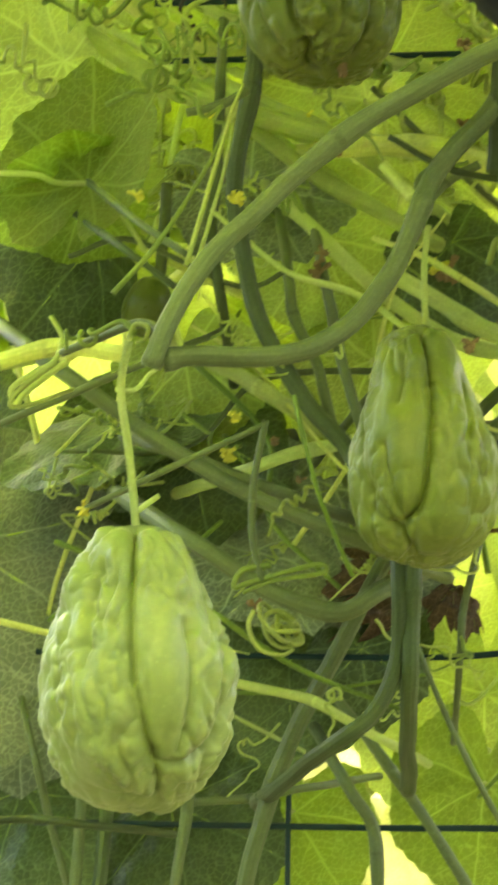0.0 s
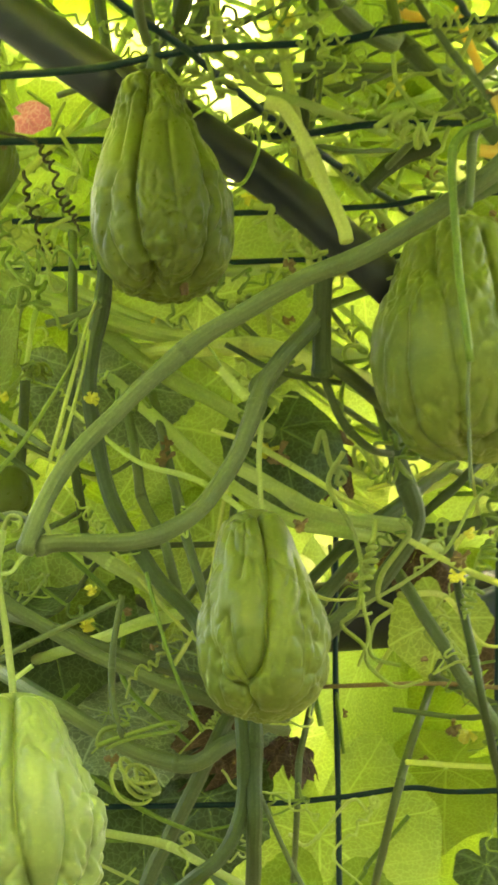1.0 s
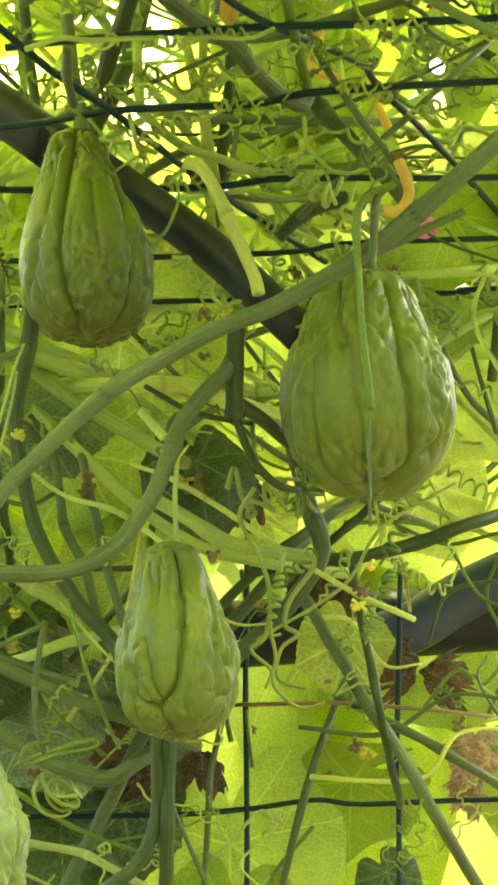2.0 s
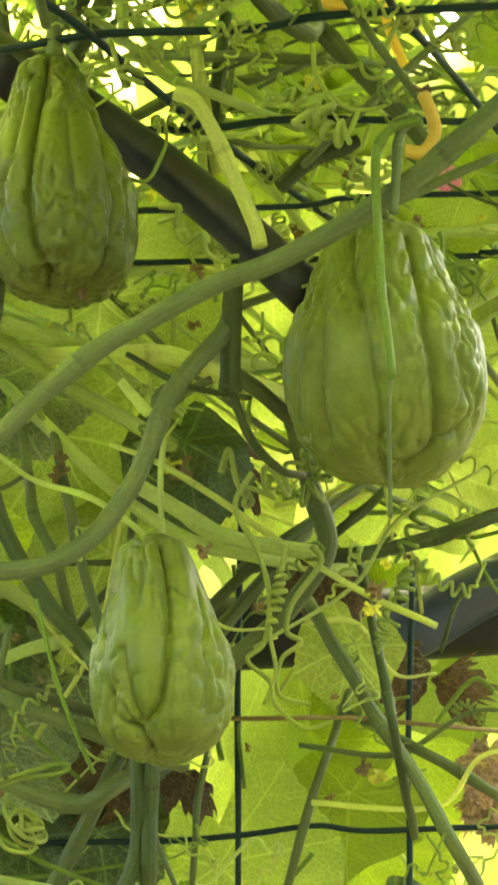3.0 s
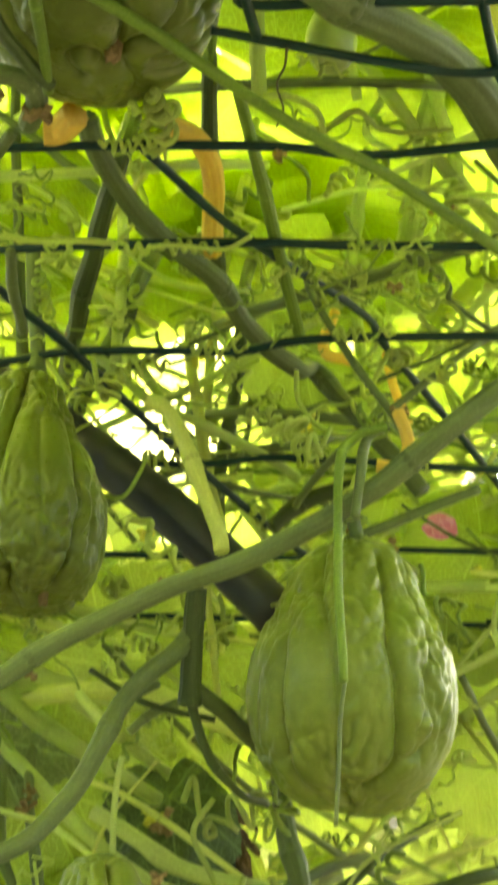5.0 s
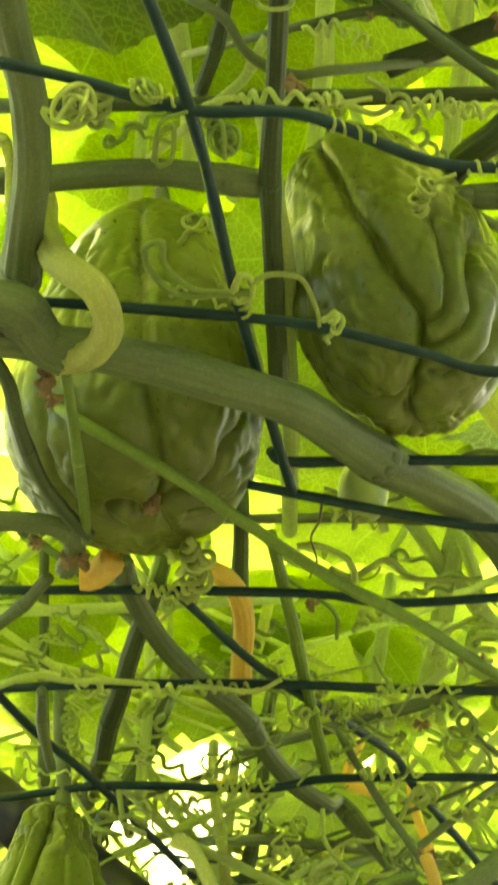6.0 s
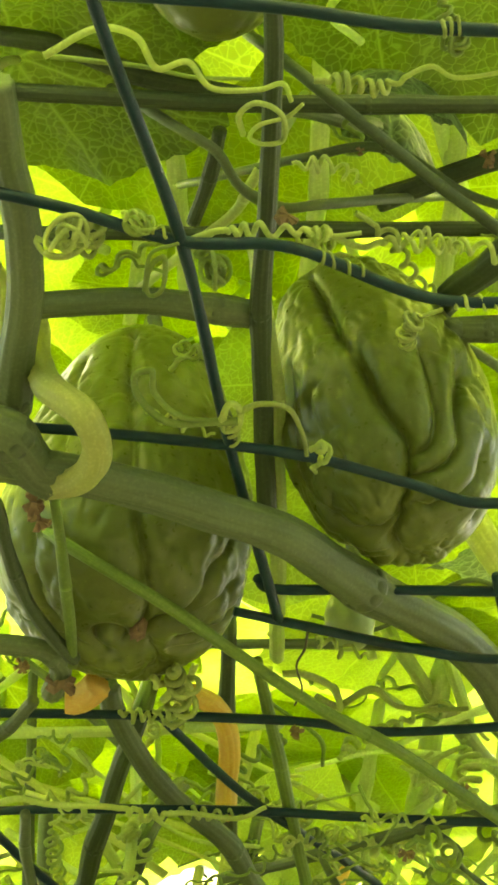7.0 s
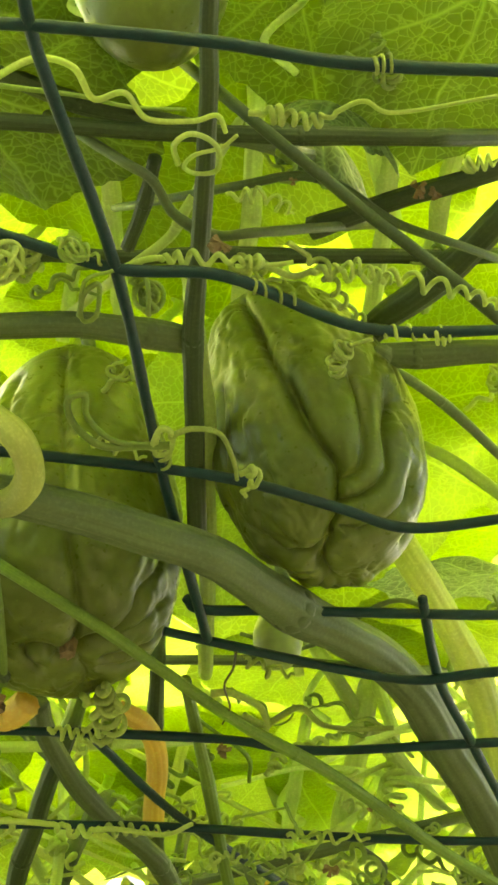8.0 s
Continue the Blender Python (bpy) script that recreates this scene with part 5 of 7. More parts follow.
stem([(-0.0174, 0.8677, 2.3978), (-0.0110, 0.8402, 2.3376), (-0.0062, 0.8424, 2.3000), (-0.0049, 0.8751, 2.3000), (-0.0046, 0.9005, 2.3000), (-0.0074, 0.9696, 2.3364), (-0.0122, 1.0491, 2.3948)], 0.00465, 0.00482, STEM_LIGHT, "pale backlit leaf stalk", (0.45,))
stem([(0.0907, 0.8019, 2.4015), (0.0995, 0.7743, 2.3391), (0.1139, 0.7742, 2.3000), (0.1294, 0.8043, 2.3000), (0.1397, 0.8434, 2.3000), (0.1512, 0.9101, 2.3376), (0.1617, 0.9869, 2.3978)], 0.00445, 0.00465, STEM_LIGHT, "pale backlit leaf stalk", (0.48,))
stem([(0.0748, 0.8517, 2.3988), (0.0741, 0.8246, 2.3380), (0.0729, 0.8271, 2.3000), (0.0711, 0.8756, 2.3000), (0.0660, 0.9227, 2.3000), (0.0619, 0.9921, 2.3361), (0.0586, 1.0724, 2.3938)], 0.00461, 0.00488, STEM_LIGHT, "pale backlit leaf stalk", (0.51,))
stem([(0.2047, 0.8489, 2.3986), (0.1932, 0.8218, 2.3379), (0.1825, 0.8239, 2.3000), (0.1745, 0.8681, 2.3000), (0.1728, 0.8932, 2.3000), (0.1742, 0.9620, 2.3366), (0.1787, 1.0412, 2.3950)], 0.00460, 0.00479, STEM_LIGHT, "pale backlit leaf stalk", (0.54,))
stem([(0.1398, 0.9795, 2.1814), (0.1439, 0.9405, 2.1313), (0.1539, 0.9340, 2.1000), (0.1655, 0.9620, 2.1000), (0.1793, 0.9959, 2.1000), (0.1986, 1.0576, 2.1000), (0.2143, 1.1417, 2.1000), (0.2260, 1.2177, 2.1272), (0.2389, 1.3088, 2.1708)], 0.00728, 0.00826, STEM_YELLOW, "pale yellow-green leaf stalk", (0.57,))
stem([(-0.0430, 0.5660, 2.0150), (-0.0420, 0.6007, 2.0150), (-0.0401, 0.6406, 2.0150), (-0.0455, 0.6832, 2.0150), (-0.0582, 0.7392, 2.0150)], 0.00628, 0.00728, STEM, "thick grey-green bent vine stem", (0.97,))
stem([(-0.0745, 0.7162, 1.9850), (-0.0566, 0.7183, 1.9850), (-0.0455, 0.7409, 1.9850), (-0.0370, 0.7481, 1.9850)], 0.00903, 0.00926, STEM, "swollen grey-green vine joint", (0.42,))
stem([(-0.0540, 0.7379, 2.0700), (-0.0472, 0.7316, 2.0400), (-0.0355, 0.7047, 1.9950), (-0.0203, 0.6999, 1.9750), (-0.0176, 0.7165, 1.9720), (-0.0260, 0.7369, 1.9750), (-0.0422, 0.7537, 1.9850)], 0.00645, 0.00535, STEM_YELLOW, "hooked yellow-green shoot of the chayote vine", (0.06,))
stem([(-0.0659, 0.6596, 2.0200), (-0.0530, 0.6630, 2.0200), (-0.0566, 0.7008, 2.0200)], 0.00191, 0.00197, STEM_YELLOW, "yellow shoot behind the thick stem", (0.48,))
stem([(-0.0605, 0.8407, 2.0400), (-0.0397, 0.8085, 2.0000), (-0.0075, 0.8218, 1.9850), (0.0274, 0.8633, 1.9850), (0.0670, 0.9098, 1.9850), (0.1093, 0.9522, 1.9850), (0.1550, 1.0074, 1.9850), (0.1782, 1.0338, 1.9850), (0.2151, 1.0724, 1.9850), (0.2699, 1.1250, 1.9850)], 0.00251, 0.00290, STEM_FRESH, "long thin green stem under the mesh", (0.51,))
stem([(0.0395, 0.9082, 2.0100), (0.0446, 0.9589, 2.0100), (0.0511, 1.0290, 2.0100), (0.0608, 1.1294, 2.0100)], 0.00267, 0.00308, STEM_FRESH, "straight green stem with ribs", (0.54,))
stem([(-0.0359, 0.9548, 2.0300), (-0.0336, 0.9774, 2.0300), (-0.0229, 1.0224, 2.0300), (-0.0033, 1.0659, 2.0300), (0.0169, 1.0984, 2.0300), (0.0322, 1.1520, 2.0300), (0.0573, 1.1976, 2.0300), (0.0659, 1.2300, 2.0496), (0.0842, 1.2300, 2.0253), (0.1110, 1.2300, 1.9868), (0.1256, 1.2300, 1.9641)], 0.00547, 0.00490, STEM, "thick green vine stem bending under the mesh", (0.42, 0.75))
stem([(-0.0267, 1.0886, 2.1334), (-0.0263, 1.0471, 2.0882), (-0.0312, 1.0398, 2.0600), (-0.0461, 1.0935, 2.0600), (-0.0702, 1.1874, 2.0600), (-0.0843, 1.2640, 2.0855), (-0.0993, 1.3564, 2.1264)], 0.00472, 0.00516, STEM_DARK, "dark stem behind the thick vine", (0.6,))
stem([(0.0019, 0.9883, 2.0500), (0.0141, 1.0033, 2.0500), (0.0201, 1.0314, 2.0500), (0.0154, 1.1016, 2.0500)], 0.00512, 0.00549, STEM_ORANGE, "orange withered leaf stalk")
stem([(-0.0361, 0.9130, 2.0000), (-0.0451, 0.9242, 2.0000), (-0.0518, 0.9240, 2.0000)], 0.00675, 0.00680, STEM_ORANGE, "short orange withered stub")
stem([(-0.0379, 0.7494, 1.9800), (-0.0388, 0.7934, 1.9800), (-0.0398, 0.8407, 1.9800), (-0.0413, 0.8699, 1.9800)], 0.00231, 0.00253, STEM_FRESH, "green cut shoot hanging before a fruit", (0.48,))
stem([(-0.0678, 0.7382, 1.9800), (-0.0623, 0.7596, 1.9800), (-0.0614, 0.7854, 1.9800), (-0.0574, 0.8202, 1.9800), (-0.0480, 0.8488, 1.9800), (-0.0396, 0.8657, 1.9800)], 0.00280, 0.00309, STEM_DARK, "dark curved stem against a fruit", (0.51,))
stem([(-0.0898, 0.8633, 1.9900), (-0.0599, 0.8703, 1.9900), (-0.0484, 0.8835, 1.9900), (-0.0558, 0.9054, 1.9900)], 0.00457, 0.00471, STEM, "grey-green forked stem of the chayote vine", (0.54,))
stem([(-0.0665, 0.9237, 2.0000), (-0.0796, 0.9444, 2.0000), (-0.0986, 0.9656, 2.0000)], 0.00288, 0.00297, STEM, "green stem of the chayote vine", (0.57,))
stem([(-0.1924, 1.1743, 2.1530), (-0.1553, 1.1087, 2.1081), (-0.1128, 1.0673, 2.0800), (-0.0449, 1.0659, 2.0800), (-0.0079, 1.0640, 2.0800), (0.0236, 1.1032, 2.1084), (0.0432, 1.1675, 2.1538)], 0.00288, 0.00287, STEM_LIGHT, "pale cross stem of the chayote vine", (0.6,))
stem([(-0.0788, 1.0058, 1.9900), (-0.0829, 1.0426, 1.9900), (-0.0828, 1.0814, 1.9900)], 0.00263, 0.00276, STEM, "fruit stalk under the mesh", (0.42,))
stem([(0.0174, 1.0696, 2.1773), (0.0194, 1.0303, 2.1297), (0.0194, 1.0251, 2.1000), (0.0146, 1.0989, 2.1000), (0.0137, 1.1560, 2.1000), (0.0108, 1.2328, 2.1273), (0.0066, 1.3247, 2.1710)], 0.00391, 0.00423, STEM_DARK, "dark upright stem of the chayote vine", (0.45,))
stem([(-0.0002, 1.3661, 2.1678), (0.0237, 1.2876, 2.1261), (0.0563, 1.2305, 2.1000), (0.1103, 1.2063, 2.1000), (0.1755, 1.1769, 2.1000), (0.2112, 1.2045, 2.1269), (0.2400, 1.2614, 2.1699)], 0.00366, 0.00355, STEM, "green stem beyond the fruits", (0.48,))
stem([(-0.0444, 1.2517, 2.2778), (-0.0163, 1.1882, 2.2299), (0.0207, 1.1489, 2.2000), (0.0787, 1.1501, 2.2000), (0.1333, 1.1570, 2.2000), (0.1701, 1.2015, 2.2298), (0.1983, 1.2688, 2.2774)], 0.00295, 0.00295, STEM, "green cross stem of the chayote vine", (0.51,))
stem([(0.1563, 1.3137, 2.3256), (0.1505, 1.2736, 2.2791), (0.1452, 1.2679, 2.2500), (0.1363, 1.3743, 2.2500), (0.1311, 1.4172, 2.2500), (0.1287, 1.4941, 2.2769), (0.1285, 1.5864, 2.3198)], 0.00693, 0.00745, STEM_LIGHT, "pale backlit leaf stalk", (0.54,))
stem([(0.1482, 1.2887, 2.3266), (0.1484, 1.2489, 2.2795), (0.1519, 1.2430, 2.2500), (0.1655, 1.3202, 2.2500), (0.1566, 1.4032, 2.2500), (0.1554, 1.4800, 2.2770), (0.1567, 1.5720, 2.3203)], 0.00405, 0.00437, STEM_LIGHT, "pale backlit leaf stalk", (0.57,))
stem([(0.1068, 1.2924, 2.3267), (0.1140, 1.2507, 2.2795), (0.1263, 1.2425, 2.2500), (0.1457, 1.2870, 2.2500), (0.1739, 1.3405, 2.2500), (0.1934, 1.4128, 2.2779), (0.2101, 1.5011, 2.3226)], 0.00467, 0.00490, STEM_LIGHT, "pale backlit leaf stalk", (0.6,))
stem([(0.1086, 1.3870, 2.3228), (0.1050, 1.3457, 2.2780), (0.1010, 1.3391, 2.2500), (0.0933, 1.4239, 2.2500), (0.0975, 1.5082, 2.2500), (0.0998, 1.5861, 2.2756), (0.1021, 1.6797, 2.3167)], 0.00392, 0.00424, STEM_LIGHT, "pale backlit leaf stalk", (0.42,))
stem([(-0.1424, 1.6128, 2.1537), (-0.1111, 1.5434, 2.1253), (-0.0739, 1.5000, 2.1156), (-0.0179, 1.5000, 2.1411), (0.0387, 1.5000, 2.1483), (0.0716, 1.5432, 2.1778), (0.0935, 1.6123, 2.2211)], 0.00375, 0.00378, STEM, "green cross stem of the chayote vine", (0.45,))
stem([(-0.0395, 1.5157, 2.0137), (-0.0537, 1.4445, 1.9859), (-0.0810, 1.4000, 1.9741), (-0.1253, 1.4000, 1.9876), (-0.1633, 1.4000, 2.0091), (-0.2026, 1.4437, 2.0490), (-0.2384, 1.5136, 2.0977)], 0.00431, 0.00439, STEM_LIGHT, "pale stem below a fruit", (0.48,))
stem([(0.0807, 1.3000, 2.1344), (0.0729, 1.3000, 2.1048), (0.0904, 1.3000, 2.0956)], 0.00337, 0.00331, STEM_ORANGE, "orange withered shoot of the chayote vine")
stem([(0.1124, 1.3200, 2.1131), (0.1157, 1.3200, 2.0889), (0.1241, 1.3200, 2.0606)], 0.00309, 0.00305, STEM_ORANGE, "orange withered shoot of the chayote vine")
stem([(0.0982, 1.1000, 1.9120), (0.1079, 1.1000, 1.9106), (0.1147, 1.1000, 1.9197), (0.1143, 1.1000, 1.9310), (0.1109, 1.1000, 1.9426)], 0.00327, 0.00330, STEM_ORANGE, "orange withered shoot curled at a joint")
tendril([(-0.0242, 0.5576, 2.0200), (-0.0049, 0.5461, 2.0200), (0.0090, 0.5501, 2.0200), (0.0153, 0.5644, 2.0200), (0.0267, 0.5618, 2.0200), (0.0344, 0.5738, 2.0200), (0.0510, 0.5752, 2.0200), (0.0603, 0.5726, 2.0200), (0.0633, 0.5807, 2.0200)], 0.00133, TENDRIL_LIGHT, "wavy pale green tendril")
tendril([(-0.0252, 0.5737, 2.0400), (-0.0085, 0.5765, 2.0400), (0.0082, 0.5794, 2.0400), (0.0270, 0.5849, 2.0400), (0.0482, 0.5864, 2.0400)], 0.00105, TENDRIL, "wavy green tendril of the chayote vine")
tendril([(0.0200, 0.6412, 2.0100), (0.0322, 0.6353, 2.0100), (0.0431, 0.6348, 2.0100), (0.0713, 0.6362, 2.0100), (0.0778, 0.6386, 2.0100), (0.0886, 0.6372, 2.0100)], 0.00131, TENDRIL_LIGHT, "pale tendril coiled like a spring", ((0.3, 0.75, 9, 0.0024),))
tendril([(0.0778, 0.6481, 2.0200), (0.0889, 0.6543, 2.0200), (0.0977, 0.6513, 2.0200), (0.1111, 0.6544, 2.0200), (0.1289, 0.6546, 2.0200), (0.1470, 0.6609, 2.0200), (0.1653, 0.6672, 2.0200), (0.1750, 0.6768, 2.0200)], 0.00133, TENDRIL_LIGHT, "pale tendril coiled like a spring", ((0.25, 0.95, 11, 0.00331),))
tendril([(0.0866, 0.6361, 2.0200), (0.0932, 0.6422, 2.0200), (0.1022, 0.6544, 2.0200), (0.1093, 0.6700, 2.0200), (0.1163, 0.6795, 2.0200), (0.1278, 0.6828, 2.0200)], 0.00109, TENDRIL_LIGHT, "kinked pale tendril of the chayote vine", ((0.2, 0.9, 6, 0.00306),))
tendril([(0.0717, 0.5714, 2.0200), (0.0841, 0.5728, 2.0200), (0.0966, 0.5755, 2.0200), (0.1129, 0.5663, 2.0200), (0.1255, 0.5717, 2.0200), (0.1625, 0.5641, 2.0200)], 0.00114, TENDRIL_LIGHT, "pale tendril wound round a stem", ((0.05, 0.5, 7, 0.00289),))
tendril([(0.0447, 0.6048, 2.0300), (0.0435, 0.5953, 2.0300), (0.0496, 0.5856, 2.0250), (0.0566, 0.5836, 2.0200), (0.0604, 0.5982, 2.0300), (0.0593, 0.6121, 2.0350), (0.0516, 0.6094, 2.0300), (0.0471, 0.6042, 2.0280), (0.0514, 0.5958, 2.0250), (0.0613, 0.5966, 2.0300), (0.0674, 0.5905, 2.0300)], 0.00110, TENDRIL_LIGHT, "curling pale tendril round a dark stem", ())
tendril([(0.0389, 0.7147, 1.9850), (0.0298, 0.7146, 1.9850), (0.0116, 0.7145, 1.9850), (0.0011, 0.7010, 1.9850), (-0.0003, 0.6878, 1.9850), (0.0066, 0.6846, 1.9850), (0.0069, 0.6977, 1.9850), (0.0163, 0.7111, 1.9850), (0.0321, 0.7146, 1.9850)], 0.00159, TENDRIL, "looped green tendril before a fruit")
tendril([(0.0321, 0.7146, 1.9850), (0.0358, 0.7045, 1.9850), (0.0402, 0.7079, 1.9850), (0.0388, 0.7181, 1.9850), (0.0330, 0.7198, 1.9850), (0.0346, 0.7079, 1.9850)], 0.00136, TENDRIL_LIGHT, "tendril wound round a wire")
tendril([(0.0390, 0.7096, 1.9850), (0.0482, 0.7046, 1.9850), (0.0595, 0.7081, 1.9850), (0.0649, 0.7252, 1.9850), (0.0659, 0.7357, 1.9850)], 0.00125, TENDRIL_LIGHT, "tendril reaching along a wire")
tendril([(0.0671, 0.7379, 1.9900), (0.0724, 0.7361, 1.9900), (0.0728, 0.7450, 1.9900), (0.0677, 0.7468, 1.9900), (0.0695, 0.7522, 1.9900)], 0.00128, TENDRIL_LIGHT, "tendril knotted round a wire", ((0.1, 0.9, 2.5, 0.00209),))
tendril([(0.1187, 0.6538, 1.9850), (0.1112, 0.6574, 1.9850), (0.1070, 0.6614, 1.9850), (0.1050, 0.6677, 1.9850), (0.1069, 0.6750, 1.9850)], 0.00086, TENDRIL_LIGHT, "tightly coiled pale tendril tip", ((0.25, 1.0, 9, 0.00346),))
curl_ball((0.0045, 0.6198, 2.0000), 0.00552, 0.00074, TENDRIL, "tendril wound into a loose ball", 3)
curl_ball((0.0286, 0.6632, 2.0200), 0.00850, 0.00101, TENDRIL, "tendril wound into a loose ball", 4)
curl_ball((-0.0228, 0.6149, 1.9900), 0.00933, 0.00104, TENDRIL_LIGHT, "pale tendril wound into a ball", 6)
tendril([(0.0065, 0.6458, 1.9900), (0.0094, 0.6338, 1.9900), (0.0150, 0.6294, 1.9900), (0.0130, 0.6458, 1.9900), (0.0075, 0.6473, 1.9900), (0.0098, 0.6279, 1.9900), (0.0207, 0.6221, 1.9900)], 0.00108, TENDRIL, "hanging looped tendril of the chayote vine")
tendril([(-0.1024, 1.0028, 1.9900), (-0.0816, 0.9930, 1.9900), (-0.0654, 0.9983, 1.9900), (-0.0349, 1.0015, 1.9900), (-0.0186, 1.0095, 1.9900), (0.0012, 1.0072, 1.9900), (0.0262, 1.0129, 1.9900), (0.0406, 1.0029, 1.9900)], 0.00168, TENDRIL_LIGHT, "wavy pale tendril along a wire", ((0.45, 0.65, 3, 0.0028),))
tendril([(-0.0078, 0.8930, 1.9900), (-0.0008, 0.9065, 1.9900), (0.0101, 0.8978, 1.9900), (0.0036, 0.9201, 1.9900), (-0.0096, 0.9199, 1.9900)], 0.00168, TENDRIL_LIGHT, "pale tendril cluster of the chayote vine", ((0.0, 1.0, 7, 0.00414),))
tendril([(0.0031, 0.8845, 1.9900), (0.0031, 0.9066, 1.9900), (-0.0012, 0.9339, 1.9900)], 0.00180, TENDRIL_LIGHT, "pale coiled tendril hanging", ((0.0, 1.0, 5, 0.00463),))
tendril([(0.0667, 0.9523, 2.0200), (0.0776, 0.9596, 2.0200), (0.0940, 0.9458, 2.0200), (0.1051, 0.9602, 2.0200), (0.1217, 0.9643, 2.0200), (0.1409, 0.9633, 2.0200)], 0.00178, TENDRIL_LIGHT, "wavy pale tendril of the chayote vine")
tendril([(0.0515, 0.9058, 2.0000), (0.0619, 0.9061, 2.0000), (0.0750, 0.9175, 2.0000), (0.0775, 0.9359, 2.0000), (0.0667, 0.9357, 2.0000), (0.0590, 0.9217, 2.0000)], 0.00184, TENDRIL_LIGHT, "curled pale tendril of the chayote vine")
tendril([(0.0641, 0.8537, 1.9850), (0.0626, 0.8662, 1.9850), (0.0586, 0.8789, 1.9850), (0.0608, 0.8963, 1.9850), (0.0571, 0.9096, 1.9850)], 0.00063, TENDRIL_DARK, "dead dark tendril hanging from the wire")
tendril([(-0.0701, 1.0375, 2.0000), (-0.0715, 1.0646, 2.0000), (-0.0693, 1.0871, 2.0000)], 0.00115, TENDRIL, "coiled green tendril of the chayote vine", ((0, 1, 6, 0.00403),))
tendril([(0.1113, 1.0569, 2.0000), (0.1226, 1.0463, 2.0000), (0.1346, 1.0628, 2.0000), (0.1264, 1.0848, 2.0000), (0.1146, 1.0790, 2.0000)], 0.00145, TENDRIL, "curled tendril of the chayote vine", ((0.1, 0.9, 5, 0.00522),))
tendril([(-0.1617, 1.1600, 1.7726), (-0.1455, 1.1600, 1.8225), (-0.1356, 1.1600, 1.8522), (-0.1292, 1.1600, 1.8670)], 0.00129, TENDRIL_LIGHT, "straight pale tendril of the chayote vine")
tendril([(-0.1590, 1.1700, 1.7724), (-0.1426, 1.1700, 1.8227), (-0.1356, 1.1700, 1.8529)], 0.00115, TENDRIL_LIGHT, "straight pale tendril of the chayote vine")
tendril([(-0.2017, 1.1700, 1.7638), (-0.1775, 1.1700, 1.7890), (-0.1497, 1.1700, 1.8294), (-0.1369, 1.1700, 1.8561)], 0.00144, TENDRIL, "long green tendril of the chayote vine")
tendril([(-0.2197, 1.1400, 1.7214), (-0.2284, 1.1400, 1.7163), (-0.2429, 1.1400, 1.7058), (-0.2458, 1.1400, 1.7002), (-0.2485, 1.1400, 1.7091), (-0.2369, 1.1400, 1.7169), (-0.2268, 1.1400, 1.7219), (-0.2223, 1.1400, 1.7332), (-0.2278, 1.1400, 1.7453)], 0.00168, TENDRIL_LIGHT, "looped pale tendril of the chayote vine")
tendril([(-0.1589, 1.1000, 1.7231), (-0.1565, 1.1000, 1.7118), (-0.1621, 1.1000, 1.7067), (-0.1689, 1.1000, 1.7072)], 0.00148, TENDRIL_LIGHT, "curled tendril at a joint")
tendril([(-0.1297, 1.2000, 1.6236), (-0.1443, 1.2000, 1.6216), (-0.1489, 1.2000, 1.6132), (-0.1387, 1.2000, 1.6155), (-0.1068, 1.2000, 1.6222), (-0.1041, 1.2000, 1.6177), (-0.1301, 1.2000, 1.6150), (-0.1447, 1.2000, 1.6101)], 0.00157, TENDRIL, "looped green tendril of the chayote vine")
curl_ball((-0.1281, 1.2000, 1.5932), 0.01194, 0.00128, TENDRIL_LIGHT, "pale tendril tip wound into a ball", 1)
tendril([(-0.1380, 1.1900, 1.5995), (-0.1412, 1.1900, 1.5912), (-0.1360, 1.1900, 1.5795), (-0.1248, 1.1900, 1.5761), (-0.1190, 1.1900, 1.5786)], 0.00127, TENDRIL_LIGHT, "curled pale tendril of the chayote vine")
tendril([(-0.0975, 1.2500, 1.6787), (-0.1064, 1.2500, 1.6824), (-0.1145, 1.2500, 1.6706), (-0.1223, 1.2500, 1.6650), (-0.1316, 1.2500, 1.6595), (-0.1366, 1.2500, 1.6476)], 0.00120, TENDRIL_LIGHT, "wavy thin tendril of the chayote vine", ((0.2, 0.9, 5, 0.0027),))
tendril([(-0.1338, 1.2800, 1.8503), (-0.1244, 1.2800, 1.8428), (-0.1147, 1.2800, 1.8453), (-0.1095, 1.2800, 1.8549)], 0.00143, TENDRIL, "coiled green tendril of the chayote vine", ((0.0, 1.0, 4, 0.007),))
tendril([(-0.1980, 1.3000, 1.9854), (-0.2052, 1.3000, 1.9683), (-0.1974, 1.3000, 1.9498), (-0.1894, 1.3000, 1.9349)], 0.00150, TENDRIL, "tendril wound round a stem", ((0, 1, 4, 0.00532),))
tendril([(-0.1859, 1.3000, 1.9416), (-0.1797, 1.3000, 1.9270), (-0.1834, 1.3000, 1.9168)], 0.00165, TENDRIL, "tendril wound round a stem", ((0, 1, 3, 0.00594),))
tendril([(-0.1939, 1.4000, 1.9944), (-0.2098, 1.4000, 1.9503), (-0.2145, 1.4000, 1.9132)], 0.00107, TENDRIL_LIGHT, "thin tendril of the chayote vine")
tendril([(-0.1870, 1.2000, 1.9986), (-0.1662, 1.2000, 1.9907), (-0.1565, 1.2000, 1.9744), (-0.1508, 1.2000, 1.9512), (-0.1444, 1.2000, 1.9394), (-0.1416, 1.2000, 1.9279)], 0.00105, TENDRIL_DARK, "dead black coiled tendril", ((0.2, 0.95, 11, 0.00315),))
